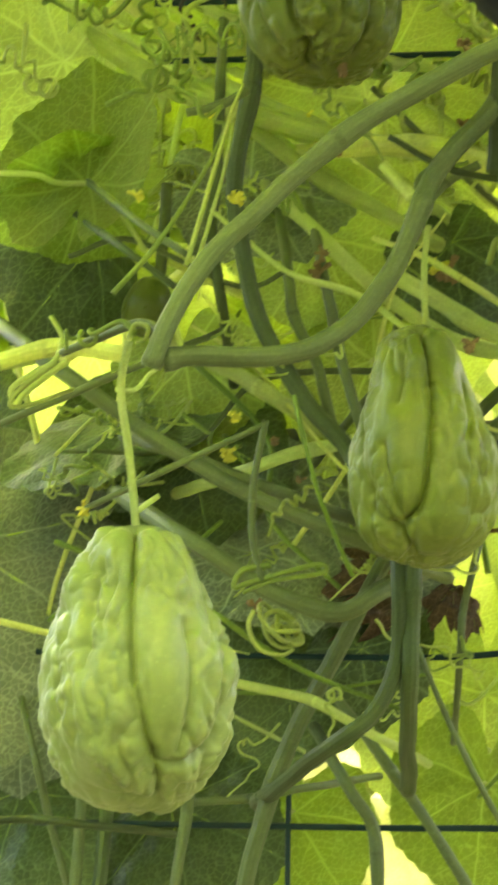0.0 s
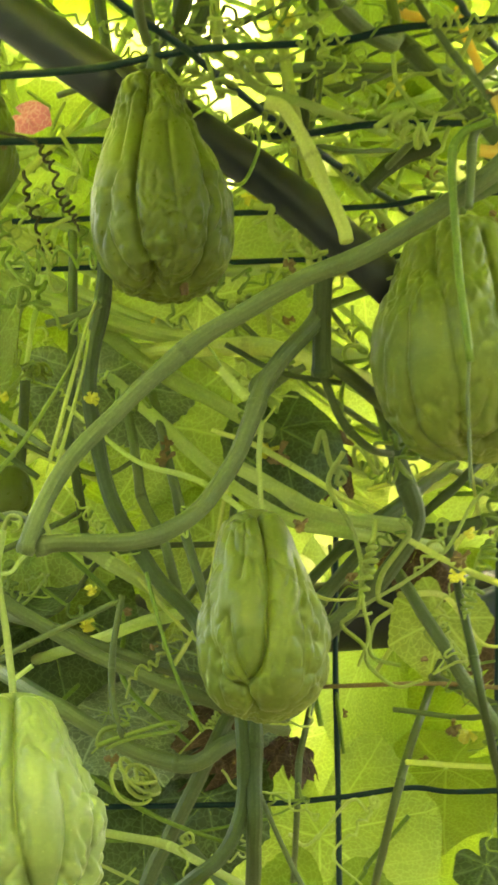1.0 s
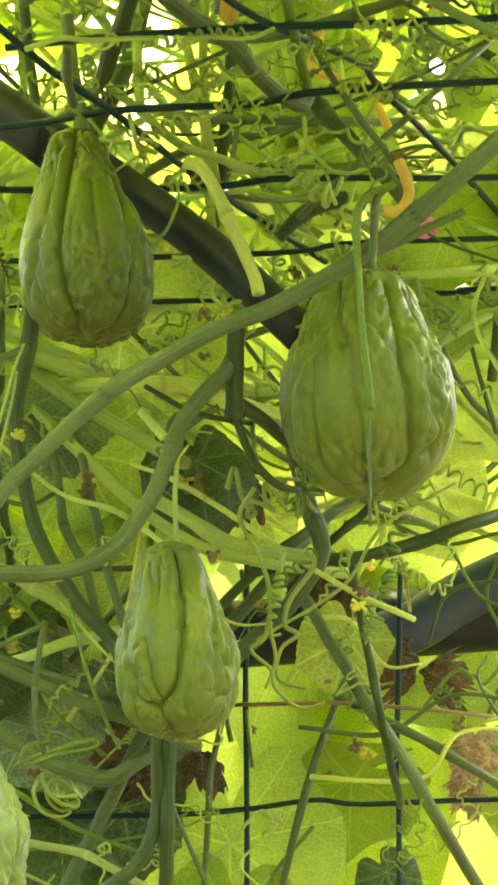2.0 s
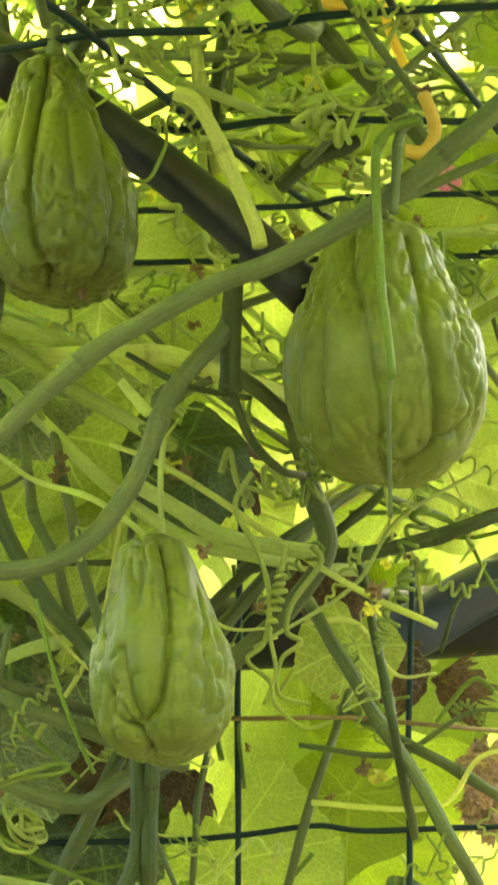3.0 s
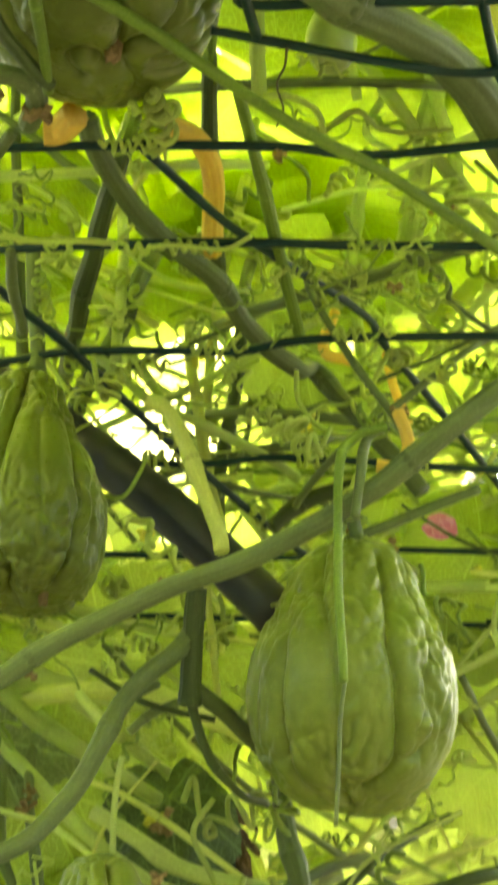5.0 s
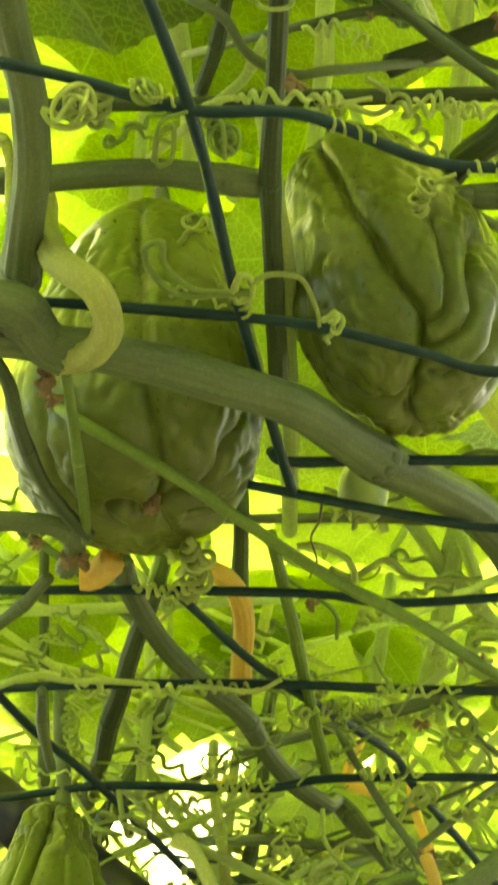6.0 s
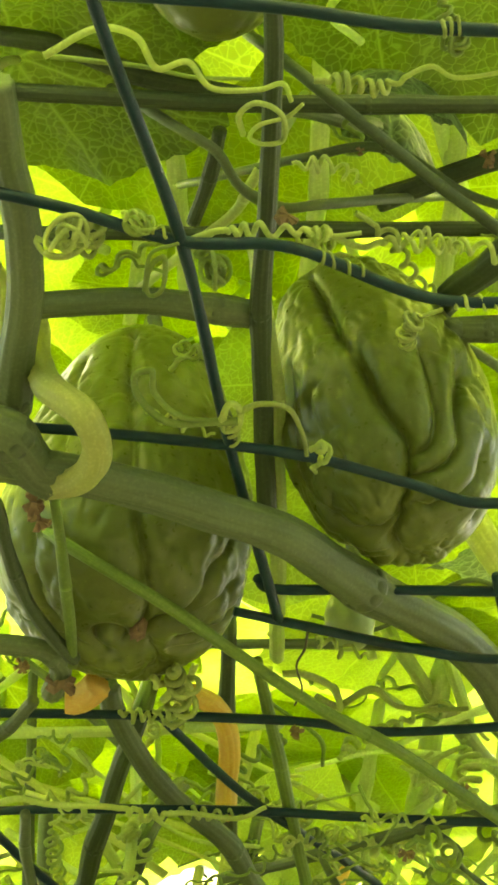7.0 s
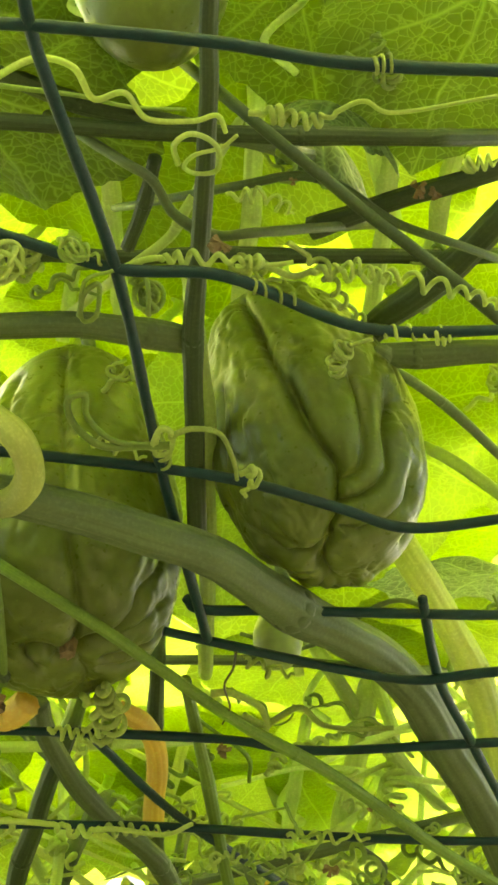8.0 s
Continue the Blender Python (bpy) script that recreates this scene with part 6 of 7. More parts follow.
tendril([(0.0064, 1.2000, 1.7726), (-0.0041, 1.2000, 1.7542), (0.0064, 1.2000, 1.7281), (0.0107, 1.2000, 1.7027), (0.0059, 1.2000, 1.6783), (-0.0038, 1.2000, 1.6698), (0.0074, 1.2000, 1.6567), (0.0096, 1.2000, 1.6444), (0.0236, 1.2000, 1.6313), (0.0388, 1.2000, 1.6333)], 0.00155, TENDRIL_LIGHT, "long wavy pale tendril")
tendril([(0.0219, 1.2000, 1.7301), (0.0177, 1.2000, 1.7147), (0.0153, 1.2000, 1.7024), (0.0094, 1.2000, 1.6842), (0.0109, 1.2000, 1.6626), (0.0035, 1.2000, 1.6448)], 0.00154, TENDRIL_LIGHT, "pale tendril with tight kinks", ((0.15, 0.6, 7, 0.00369),))
tendril([(0.0360, 1.2100, 1.7314), (0.0399, 1.2100, 1.7216), (0.0229, 1.2100, 1.7008), (0.0186, 1.2100, 1.6855), (0.0258, 1.2100, 1.6787), (0.0145, 1.2100, 1.6702), (0.0116, 1.2100, 1.6520), (0.0278, 1.2100, 1.6447)], 0.00170, TENDRIL_LIGHT, "wavy pale tendril of the chayote vine")
tendril([(-0.0108, 1.2200, 1.7792), (-0.0052, 1.2200, 1.7919), (-0.0018, 1.2200, 1.7720), (0.0054, 1.2200, 1.7617), (0.0155, 1.2200, 1.7708), (0.0286, 1.2200, 1.7763), (0.0358, 1.2200, 1.7889)], 0.00174, TENDRIL_LIGHT, "curled pale tendril of the chayote vine", ((0.4, 1, 4, 0.00757),))
tendril([(0.0356, 1.2200, 1.7857), (0.0474, 1.2200, 1.7750), (0.0386, 1.2200, 1.7626), (0.0294, 1.2200, 1.7665)], 0.00142, TENDRIL, "curled tendril of the chayote vine", ((0, 1, 5, 0.00695),))
tendril([(0.0886, 1.2500, 1.7237), (0.0859, 1.2500, 1.7109), (0.0729, 1.2500, 1.6892), (0.0686, 1.2500, 1.6767)], 0.00127, TENDRIL, "tendril coiled like a spring", ((0.0, 0.95, 10, 0.0051),))
tendril([(0.0735, 1.2600, 1.6911), (0.0821, 1.2600, 1.7166), (0.0960, 1.2600, 1.7287), (0.1047, 1.2600, 1.7182), (0.1233, 1.2600, 1.7103), (0.1344, 1.2600, 1.7259)], 0.00128, TENDRIL_LIGHT, "wavy pale tendril of the chayote vine", ((0.3, 0.9, 8, 0.00383),))
tendril([(0.0962, 1.2500, 1.7727), (0.1014, 1.2500, 1.7590), (0.0936, 1.2500, 1.7430), (0.0826, 1.2500, 1.7274)], 0.00161, TENDRIL, "wavy tendril of the chayote vine", ((0.2, 0.9, 4, 0.00451),))
tendril([(0.0412, 1.1000, 1.9318), (0.0552, 1.1000, 1.9388), (0.0603, 1.1000, 1.9271), (0.0689, 1.1000, 1.9232), (0.0759, 1.1000, 1.9356)], 0.00193, TENDRIL_LIGHT, "pale coiled tendril round a wire", ((0.2, 0.8, 5, 0.00595),))
tendril([(0.0577, 1.1500, 2.0001), (0.0592, 1.1500, 1.9794), (0.0734, 1.1500, 1.9613), (0.0920, 1.1500, 1.9599), (0.1053, 1.1500, 1.9690)], 0.00142, TENDRIL_LIGHT, "curved pale tendril of the chayote vine")
tendril([(0.0261, 1.1200, 1.9516), (0.0418, 1.1200, 1.9586), (0.0500, 1.1200, 1.9464), (0.0646, 1.1200, 1.9387)], 0.00152, TENDRIL_LIGHT, "kinked pale tendril of the chayote vine", ((0, 1, 6, 0.00304),))
tendril([(-0.0658, 1.2000, 2.0700), (-0.0524, 1.2000, 2.0726), (-0.0461, 1.2000, 2.0666), (-0.0330, 1.2000, 2.0638), (-0.0204, 1.2000, 2.0519), (0.0037, 1.2000, 2.0664), (0.0163, 1.2000, 2.0563)], 0.00149, TENDRIL, "wavy tendril of the chayote vine", ((0.2, 1, 4, 0.00398),))
tendril([(-0.0326, 1.1500, 1.9124), (-0.0205, 1.1500, 1.9082), (-0.0243, 1.1500, 1.8953), (-0.0123, 1.1500, 1.8911), (-0.0007, 1.1500, 1.8804), (0.0084, 1.1500, 1.8797)], 0.00185, TENDRIL_LIGHT, "looped pale tendril of the chayote vine", ((0.1, 0.9, 3, 0.00493),))
tendril([(-0.0521, 1.1600, 1.9346), (-0.0382, 1.1600, 1.9319), (-0.0278, 1.1600, 1.9497), (-0.0256, 1.1600, 1.9597)], 0.00125, TENDRIL, "tendril round the pipe")
tendril([(0.1213, 1.2000, 1.9034), (0.1282, 1.2000, 1.8757), (0.1384, 1.2000, 1.8817), (0.1434, 1.2000, 1.8611)], 0.00144, TENDRIL, "curled tendril of the chayote vine", ((0, 1, 4, 0.00383),))
tendril([(0.1269, 1.1500, 2.0330), (0.1382, 1.1500, 2.0182), (0.1514, 1.1500, 2.0241), (0.1465, 1.1500, 2.0385), (0.1310, 1.1500, 2.0433)], 0.00158, TENDRIL_LIGHT, "looped pale tendril of the chayote vine")
tendril([(0.0698, 1.2000, 1.9400), (0.0784, 1.2000, 1.9273), (0.0877, 1.2000, 1.9231)], 0.00129, TENDRIL, "curled tendril of the chayote vine", ((0, 1, 5, 0.00322),))
tendril([(-0.1879, 1.3000, 2.0155), (-0.1830, 1.3000, 1.9889), (-0.1762, 1.3000, 1.9623), (-0.1705, 1.3000, 1.9531)], 0.00122, TENDRIL_DARK, "dead dark coiled tendril", ((0, 0.9, 8, 0.00326),))
leaf_at((-0.2356, 1.2800, 1.8642), (0.35, 0.85, -0.25), (0.22, 0.2, 1), 0.0760, LEAF, 21, "green chayote leaf seen from below", 0.35, 0.06)
leaf_at((-0.2414, 1.3000, 1.8682), (-0.1, 0.6, 0.6), (-0.95, 0.1, -0.2), 0.0600, LEAF_MID, 22, "green chayote leaf seen from below", 0.2, 0.06)
leaf_at((-0.2545, 1.3100, 1.9522), (0.75, -0.6, -0.25), (-0.4, 0, -1), 0.0787, LEAF, 23, "yellow-green backlit chayote leaf beside the fruits", 0.5)
leaf_at((-0.2491, 1.3600, 1.8552), (0.6, -0.6, 0.3), (-0.6, -0.2, -0.8), 0.0683, LEAF_DARK, 24, "dark drooping chayote leaf", 0.6)
leaf_at((-0.1641, 1.4500, 1.9187), (0.2, -0.9, 0.6), (0.45, -0.3, -0.8), 0.0838, LEAF_GREY, 25, "upper face of a leaf, greyed by painted sheen", 0.1)
leaf_at((-0.1248, 1.4800, 1.8868), (0, -0.8, -0.5), (0.3, 0, -1), 0.0847, LEAF_BRIGHT, 26, "green chayote leaf seen from below", 0.15, 0.06)
leaf_at((-0.0353, 1.4200, 1.8565), (0.1, -1, 0.3), (0.1, 0, -1), 0.0594, LEAF_DARK, 27, "dark withered leaf with holes", 0.4)
leaf_at((-0.2552, 1.5000, 1.7795), (-0.1, -0.55, 0.85), (-0.7, -0.3, -0.3), 0.1050, LEAF_DARK, 28, "grey-green leaf with a dull sheen painted in", 0.15)
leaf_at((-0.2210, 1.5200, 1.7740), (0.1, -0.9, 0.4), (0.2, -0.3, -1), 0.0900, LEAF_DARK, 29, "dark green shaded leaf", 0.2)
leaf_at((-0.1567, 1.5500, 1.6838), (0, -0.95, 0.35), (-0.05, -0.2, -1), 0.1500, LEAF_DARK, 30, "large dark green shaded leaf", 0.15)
leaf_at((-0.1765, 1.5000, 1.6840), (0.2, -0.7, 0.7), (0.4, -0.3, -0.6), 0.0836, LEAF_GREY, 31, "grey-green leaf with a dull sheen painted in", 0.2)
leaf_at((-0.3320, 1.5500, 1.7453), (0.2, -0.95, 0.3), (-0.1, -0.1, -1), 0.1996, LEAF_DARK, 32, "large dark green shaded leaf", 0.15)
leaf_at((-0.3665, 1.5000, 1.7035), (0.4, -0.9, 0.3), (0.1, -0.1, -1), 0.1556, LEAF_GREY, 33, "grey-green leaf with a dull sheen painted in", 0.15)
leaf_at((-0.2164, 1.5000, 1.8150), (0, -1, 0.2), (0.1, 0, -1), 0.0670, LEAF_BRIGHT, 34, "green chayote leaf seen from below", 0.25, 0.06)
leaf_at((-0.0937, 1.5000, 1.8058), (-0.2, -1, 0.1), (-0.5, 0, -0.8), 0.0809, LEAF, 35, "green chayote leaf seen from below", 0.25, 0.06)
leaf_at((-0.0948, 1.6000, 2.0245), (0, -0.9, -0.4), (0.6, 0, -0.7), 0.1213, LEAF_BRIGHT, 36, "bright backlit leaf of the chayote vine", 0.2, 0.06)
leaf_at((-0.3373, 1.6000, 2.0999), (0.2, -0.9, -0.5), (0.9, 0, 0.2), 0.1373, LEAF_BRIGHT, 37, "green chayote leaf seen from below", 0.2, 0.06)
leaf_at((-0.4271, 1.9000, 2.1082), (0.1, -0.8, -0.6), (-0.2, 0, -1), 0.2065, LEAF_BRIGHT, 38, "bright backlit leaf of the chayote vine", 0.1, 0.06)
leaf_at((-0.2686, 1.9000, 2.2298), (0, -0.8, -0.6), (0.3, 0, -1), 0.2073, LEAF_BRIGHT, 39, "bright backlit leaf of the chayote vine", 0.1, 0.06)
leaf_at((0.0068, 2.2000, 1.7780), (0, -0.85, -0.45), (0.5, 0, -1), 0.2784, LEAF_BRIGHT, 40, "large bright backlit leaf", 0.1, 0.06)
leaf_at((0.1754, 2.3000, 1.7797), (0.1, -0.85, -0.45), (0.2, 0, -1), 0.2890, LEAF_BRIGHT, 41, "large bright backlit leaf", 0.1, 0.06)
leaf_at((0.0816, 1.6000, 1.5651), (0, -0.9, 0.3), (0.4, 0, -1), 0.0360, LEAF_DARK, 42, "dark small leaf edge", 0.3, 0)
leaf_at((0.0641, 1.5000, 1.7302), (0, -1, 0.1), (-0.3, 0, -1), 0.0493, LEAF, 43, "small green leaf by the dark pipe", 0.2, 0.06)
leaf_at((-0.1105, 1.5000, 1.6181), (0, -1, 0.2), (0.1, 0, -1), 0.0537, LEAF_DARK, 44, "withered dark leaf of the chayote vine", 0.5)
leaf_at((-0.1265, 1.5500, 1.7333), (0, -0.9, 0.45), (0.3, 0, -1), 0.1291, LEAF_GREY, 45, "grey-green leaf with a torn edge", 0.15)
leaf_at((-0.0451, 1.9000, 1.6296), (0, -0.9, -0.3), (-0.1, 0, -1), 0.1495, LEAF_BRIGHT, 46, "bright backlit leaf of the chayote vine", 0.1, 0.06)
leaf_at((-0.0435, 1.7000, 1.5437), (0, -1, -0.1), (-0.2, 0, -1), 0.0960, LEAF_MID, 47, "green chayote leaf seen from below", 0.2, 0.06)
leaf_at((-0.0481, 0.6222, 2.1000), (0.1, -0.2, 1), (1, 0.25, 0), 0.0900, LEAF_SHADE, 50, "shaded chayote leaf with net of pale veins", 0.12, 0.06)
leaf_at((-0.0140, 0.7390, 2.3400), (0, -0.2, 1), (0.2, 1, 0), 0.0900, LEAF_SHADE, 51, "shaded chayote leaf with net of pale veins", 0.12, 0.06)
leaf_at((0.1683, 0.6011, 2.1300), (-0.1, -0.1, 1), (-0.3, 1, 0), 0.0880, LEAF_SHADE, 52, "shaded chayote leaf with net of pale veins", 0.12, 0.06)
leaf_at((0.0912, 0.6437, 2.2000), (0.2, -0.4, 1), (0.2, 1, 0.1), 0.0826, LEAF_SHADE, 53, "folded leaf above the mesh with shade in its colour", 0.4, 0.06)
leaf_at((0.1060, 0.6321, 2.1000), (0.3, -0.8, 0.6), (0.7, 0.5, -0.3), 0.0347, LEAF_DARK, 54, "dark curled leaf of the chayote vine", 0.6)
leaf_at((0.2191, 1.0636, 2.2000), (0.1, -0.8, 0.7), (-1, 0.1, -0.1), 0.0984, LEAF_GREY, 55, "blue-green leaf edge of the chayote vine", 0.2)
leaf_at((0.1148, 1.3401, 2.3500), (0, -0.3, 1), (0.4, 1, 0), 0.1214, LEAF, 56, "green chayote leaf seen from below", 0.1, 0.06)
leaf_at((0.2099, 1.3076, 2.3500), (0, -0.3, 1), (0.2, 1, 0), 0.1195, LEAF, 57, "green chayote leaf seen from below", 0.1, 0.06)
# two dark leaves added to darken the bright gaps low on the left
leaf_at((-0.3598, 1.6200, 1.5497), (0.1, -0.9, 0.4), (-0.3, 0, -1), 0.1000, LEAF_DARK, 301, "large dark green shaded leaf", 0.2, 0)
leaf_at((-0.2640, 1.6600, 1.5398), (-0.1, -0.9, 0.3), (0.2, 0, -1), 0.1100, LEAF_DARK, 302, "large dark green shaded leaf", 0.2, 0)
leaf_at((-0.3252, 1.7200, 1.5180), (0.2, -0.9, 0.2), (0.1, 0, -1), 0.1200, LEAF_MID, 303, "green chayote leaf seen from below", 0.2, 0.06)
leaf_at((-0.1869, 1.7500, 1.5336), (0.0, -0.9, 0.2), (-0.4, 0, -1), 0.0900, LEAF_MID, 304, "green chayote leaf seen from below", 0.2, 0.06)
leaf_at((-0.3577, 1.6000, 1.6334), (0.3, -0.9, 0.4), (0.0, 0, -1), 0.1000, LEAF_GREY, 305, "grey-green leaf with a dull sheen painted in", 0.2, 0)
leaf_at((0.1630, 1.8000, 1.9253), (0.1, -0.9, -0.3), (0.3, 0, -1), 0.0750, LEAF, 312, "green chayote leaf seen from below", 0.2, 0.05)
leaf_at((0.0084, 1.7500, 1.9045), (-0.1, -0.9, -0.3), (-0.2, 0, -1), 0.0500, LEAF, 313, "green chayote leaf seen from below", 0.2, 0.05)
tendril([(-0.1760, 1.0700, 1.7102), (-0.1726, 1.0700, 1.7173), (-0.1659, 1.0650, 1.7140), (-0.1663, 1.0600, 1.7073), (-0.1710, 1.0600, 1.7060)], 0.00120, TENDRIL_LIGHT, "small curled tendril at a joint", ())
tendril([(-0.1727, 1.0700, 1.7132), (-0.1801, 1.0750, 1.7206), (-0.1905, 1.0800, 1.7187), (-0.2007, 1.0900, 1.7181), (-0.2110, 1.1000, 1.7244), (-0.2117, 1.1000, 1.7160)], 0.00130, TENDRIL, "wavy tendril beside a joint", ((0.4, 0.9, 3, 0.003),))
stem([(-0.2182, 1.1200, 1.7204), (-0.1973, 1.1000, 1.7205), (-0.1730, 1.0800, 1.7201), (-0.1586, 1.0650, 1.7107)], 0.00210, 0.00240, STEM, "thin green stem running into the joint", ())
tendril([(-0.2167, 1.1000, 1.7108), (-0.2279, 1.1000, 1.7033), (-0.2377, 1.1000, 1.6956), (-0.2391, 1.1000, 1.6902), (-0.2304, 1.1100, 1.6934), (-0.2130, 1.1200, 1.7016)], 0.00140, TENDRIL_LIGHT, "looped pale tendril beside a stalk", ())
stem([(-0.1865, 1.0900, 1.6922), (-0.1771, 1.0900, 1.6915), (-0.1727, 1.1000, 1.7006), (-0.1708, 1.1100, 1.7058)], 0.00120, 0.00100, STEM_LIGHT, "short pale shoot on a fruit stalk", ())
stem([(-0.1792, 1.1000, 1.6355), (-0.1737, 1.1000, 1.6392), (-0.1690, 1.1000, 1.6421)], 0.00140, 0.00140, STEM_LIGHT, "cut pale shoot beside a fruit top", ())


def dry_bud(p, size, label, mat=DRY, seed=1):
    """A shrivelled blossom: a lump of small crumpled petals on a thread."""
    rnd = random.Random(seed)
    v, f = [], []
    for k in range(9):
        d = Vector((rnd.uniform(-1, 1), rnd.uniform(-1, 1), rnd.uniform(-1.2, 0.6))).normalized()
        a = d.orthogonal().normalized() * size * 0.35
        b = d.cross(a).normalized() * size * 0.12
        o = len(v)
        e = d * size * rnd.uniform(0.6, 1.0)
        v += [a * 0.4, b, -a * 0.4, -b, e + a, e + b * 2, e - a, e - b * 2]
        f += [(o, o + 1, o + 5, o + 4), (o + 1, o + 2, o + 6, o + 5), (o + 2, o + 3, o + 7, o + 6), (o + 3, o, o + 4, o + 7), (o + 4, o + 5, o + 6, o + 7)]
    ob = mesh_object("dried_blossom", v, f, mat, None, "", False)
    ob.location = p
    return tagged(ob, label, "blossom", "dried blossoms")


dry_bud((0.0582, 0.9315, 1.9850), 0.0053, "shrivelled brown blossom on the vine", DRY, 1)
dry_bud((-0.0456, 0.7672, 1.9800), 0.0070, "shrivelled brown blossom on the vine", DRY, 2)
dry_bud((-0.0468, 0.7563, 1.9800), 0.0060, "shrivelled brown blossom on the vine", DRY, 3)
dry_bud((-0.0489, 0.8919, 1.9850), 0.0088, "shrivelled brown blossom on the vine", DRY, 4)
dry_bud((-0.0653, 0.8763, 1.9850), 0.0046, "shrivelled brown blossom on the vine", DRY, 5)
dry_bud((0.1143, 1.1438, 2.0500), 0.0057, "shrivelled brown blossom on the vine", DRY, 6)
dry_bud((0.1288, 0.9817, 1.9850), 0.0025, "shrivelled brown blossom on the vine", DRY, 7)
dry_bud((0.1396, 0.9780, 1.9850), 0.0022, "shrivelled brown blossom on the vine", DRY, 8)
dry_bud((0.0891, 0.6308, 2.0500), 0.0022, "shrivelled brown blossom on the vine", DRY, 9)
dry_bud((0.1411, 0.6622, 2.0800), 0.0051, "shrivelled brown blossom on the vine", DRY, 10)
dry_bud((0.1482, 0.6638, 2.0800), 0.0042, "shrivelled brown blossom on the vine", DRY, 11)
dry_bud((0.0601, 0.6453, 2.0300), 0.0058, "shrivelled brown blossom on the vine", DRY, 12)
dry_bud((0.0653, 1.2000, 1.6926), 0.0061, "small withered yellow flower", FLOWER, 13)
dry_bud((0.0695, 1.2100, 1.7053), 0.0074, "shrivelled brown blossom on the vine", DRY, 14)
dry_bud((0.0732, 1.2000, 1.7170), 0.0061, "withered yellow flower of the chayote vine", FLOWER, 15)
dry_bud((-0.1062, 1.3000, 1.8075), 0.0074, "shrivelled brown blossom on the vine", DRY, 16)
dry_bud((-0.1057, 1.3000, 1.8179), 0.0054, "shrivelled brown blossom on the vine", DRY, 17)
dry_bud((-0.0217, 1.2000, 1.7317), 0.0061, "shrivelled brown blossom on the vine", DRY, 18)
dry_bud((-0.0374, 1.4000, 1.8327), 0.0109, "shrivelled brown blossom on the vine", DRY, 19)
dry_bud((-0.0444, 1.4000, 1.8370), 0.0080, "pale withered flower of the chayote vine", FLOWER, 20)
dry_bud((0.1061, 1.1500, 1.8914), 0.0049, "shrivelled brown blossom on the vine", DRY, 21)
dry_bud((-0.0150, 1.1500, 1.8733), 0.0055, "shrivelled brown blossom on the vine", DRY, 22)
dry_bud((0.1117, 1.1200, 1.9549), 0.0067, "shrivelled brown blossom on the vine", DRY, 23)
dry_bud((-0.2258, 1.2000, 1.6591), 0.0047, "pale dried shoot tip", FLOWER, 24)
dry_bud((-0.1630, 1.3000, 1.7065), 0.0063, "withered yellow flower of the chayote vine", FLOWER, 25)
dry_bud((-0.0075, 1.3000, 2.1064), 0.0093, "pale yellow flower of the chayote vine", FLOWER, 26)
dry_bud((0.0609, 1.2500, 2.0253), 0.0082, "pale yellow flower of the chayote vine", FLOWER, 27)
dry_bud((0.0682, 1.3500, 1.6252), 0.0087, "withered yellow flower of the chayote vine", FLOWER, 28)
dry_bud((0.0589, 1.3600, 1.6306), 0.0074, "shrivelled brown blossom on the vine", DRY, 29)
dry_bud((-0.0756, 1.1600, 2.0345), 0.0051, "shrivelled brown blossom on the vine", DRY, 30)
dry_bud((-0.0802, 1.1300, 1.8173), 0.0047, "shrivelled brown blossom on the vine", DRY, 31)
leaf_at((0.1235, 1.6000, 1.7303), (0.9, -0.35, 0.1), (0.05, 0, -1), 0.0383, LEAF_DRY, 60, "hanging withered brown chayote leaf", 1.3)
leaf_at((0.1296, 1.5900, 1.7160), (-0.75, -0.6, 0.1), (0.2, 0, -1), 0.0320, LEAF_DRY, 66, "hanging withered brown chayote leaf", 1.3)
leaf_at((0.0568, 1.6000, 1.8074), (0.3, -0.9, 0.4), (0.3, 0, -1), 0.0449, LEAF_DRY, 62, "hanging withered brown chayote leaf", 0.8)
leaf_at((-0.0860, 1.5000, 1.6612), (0.8, -0.6, 0.2), (0.05, 0, -1), 0.0449, LEAF_DRY, 63, "hanging withered brown chayote leaf", 0.9)
leaf_at((-0.0508, 1.5000, 1.6532), (0.3, -0.6, 0.7), (0.6, 0, -0.5), 0.0262, LEAF_DRY, 64, "hanging withered brown chayote leaf", 0.9)
leaf_at((-0.0180, 1.5000, 1.8703), (0.1, -0.9, 0.3), (0.2, 0, -1), 0.0428, LEAF_DRY, 65, "hanging withered brown chayote leaf", 0.5)
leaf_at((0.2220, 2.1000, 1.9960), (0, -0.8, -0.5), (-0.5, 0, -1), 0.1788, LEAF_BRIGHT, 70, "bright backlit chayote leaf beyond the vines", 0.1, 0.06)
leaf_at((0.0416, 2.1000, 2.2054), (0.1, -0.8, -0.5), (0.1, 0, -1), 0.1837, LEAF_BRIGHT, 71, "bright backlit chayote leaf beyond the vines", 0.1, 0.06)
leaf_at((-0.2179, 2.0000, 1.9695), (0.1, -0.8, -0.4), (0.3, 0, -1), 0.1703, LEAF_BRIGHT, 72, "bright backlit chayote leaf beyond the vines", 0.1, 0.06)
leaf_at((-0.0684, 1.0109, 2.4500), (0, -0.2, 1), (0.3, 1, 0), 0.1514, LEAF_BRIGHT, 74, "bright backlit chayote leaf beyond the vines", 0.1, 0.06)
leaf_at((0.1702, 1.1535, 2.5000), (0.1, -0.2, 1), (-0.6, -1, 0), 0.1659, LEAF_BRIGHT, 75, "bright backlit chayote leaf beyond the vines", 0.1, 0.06)
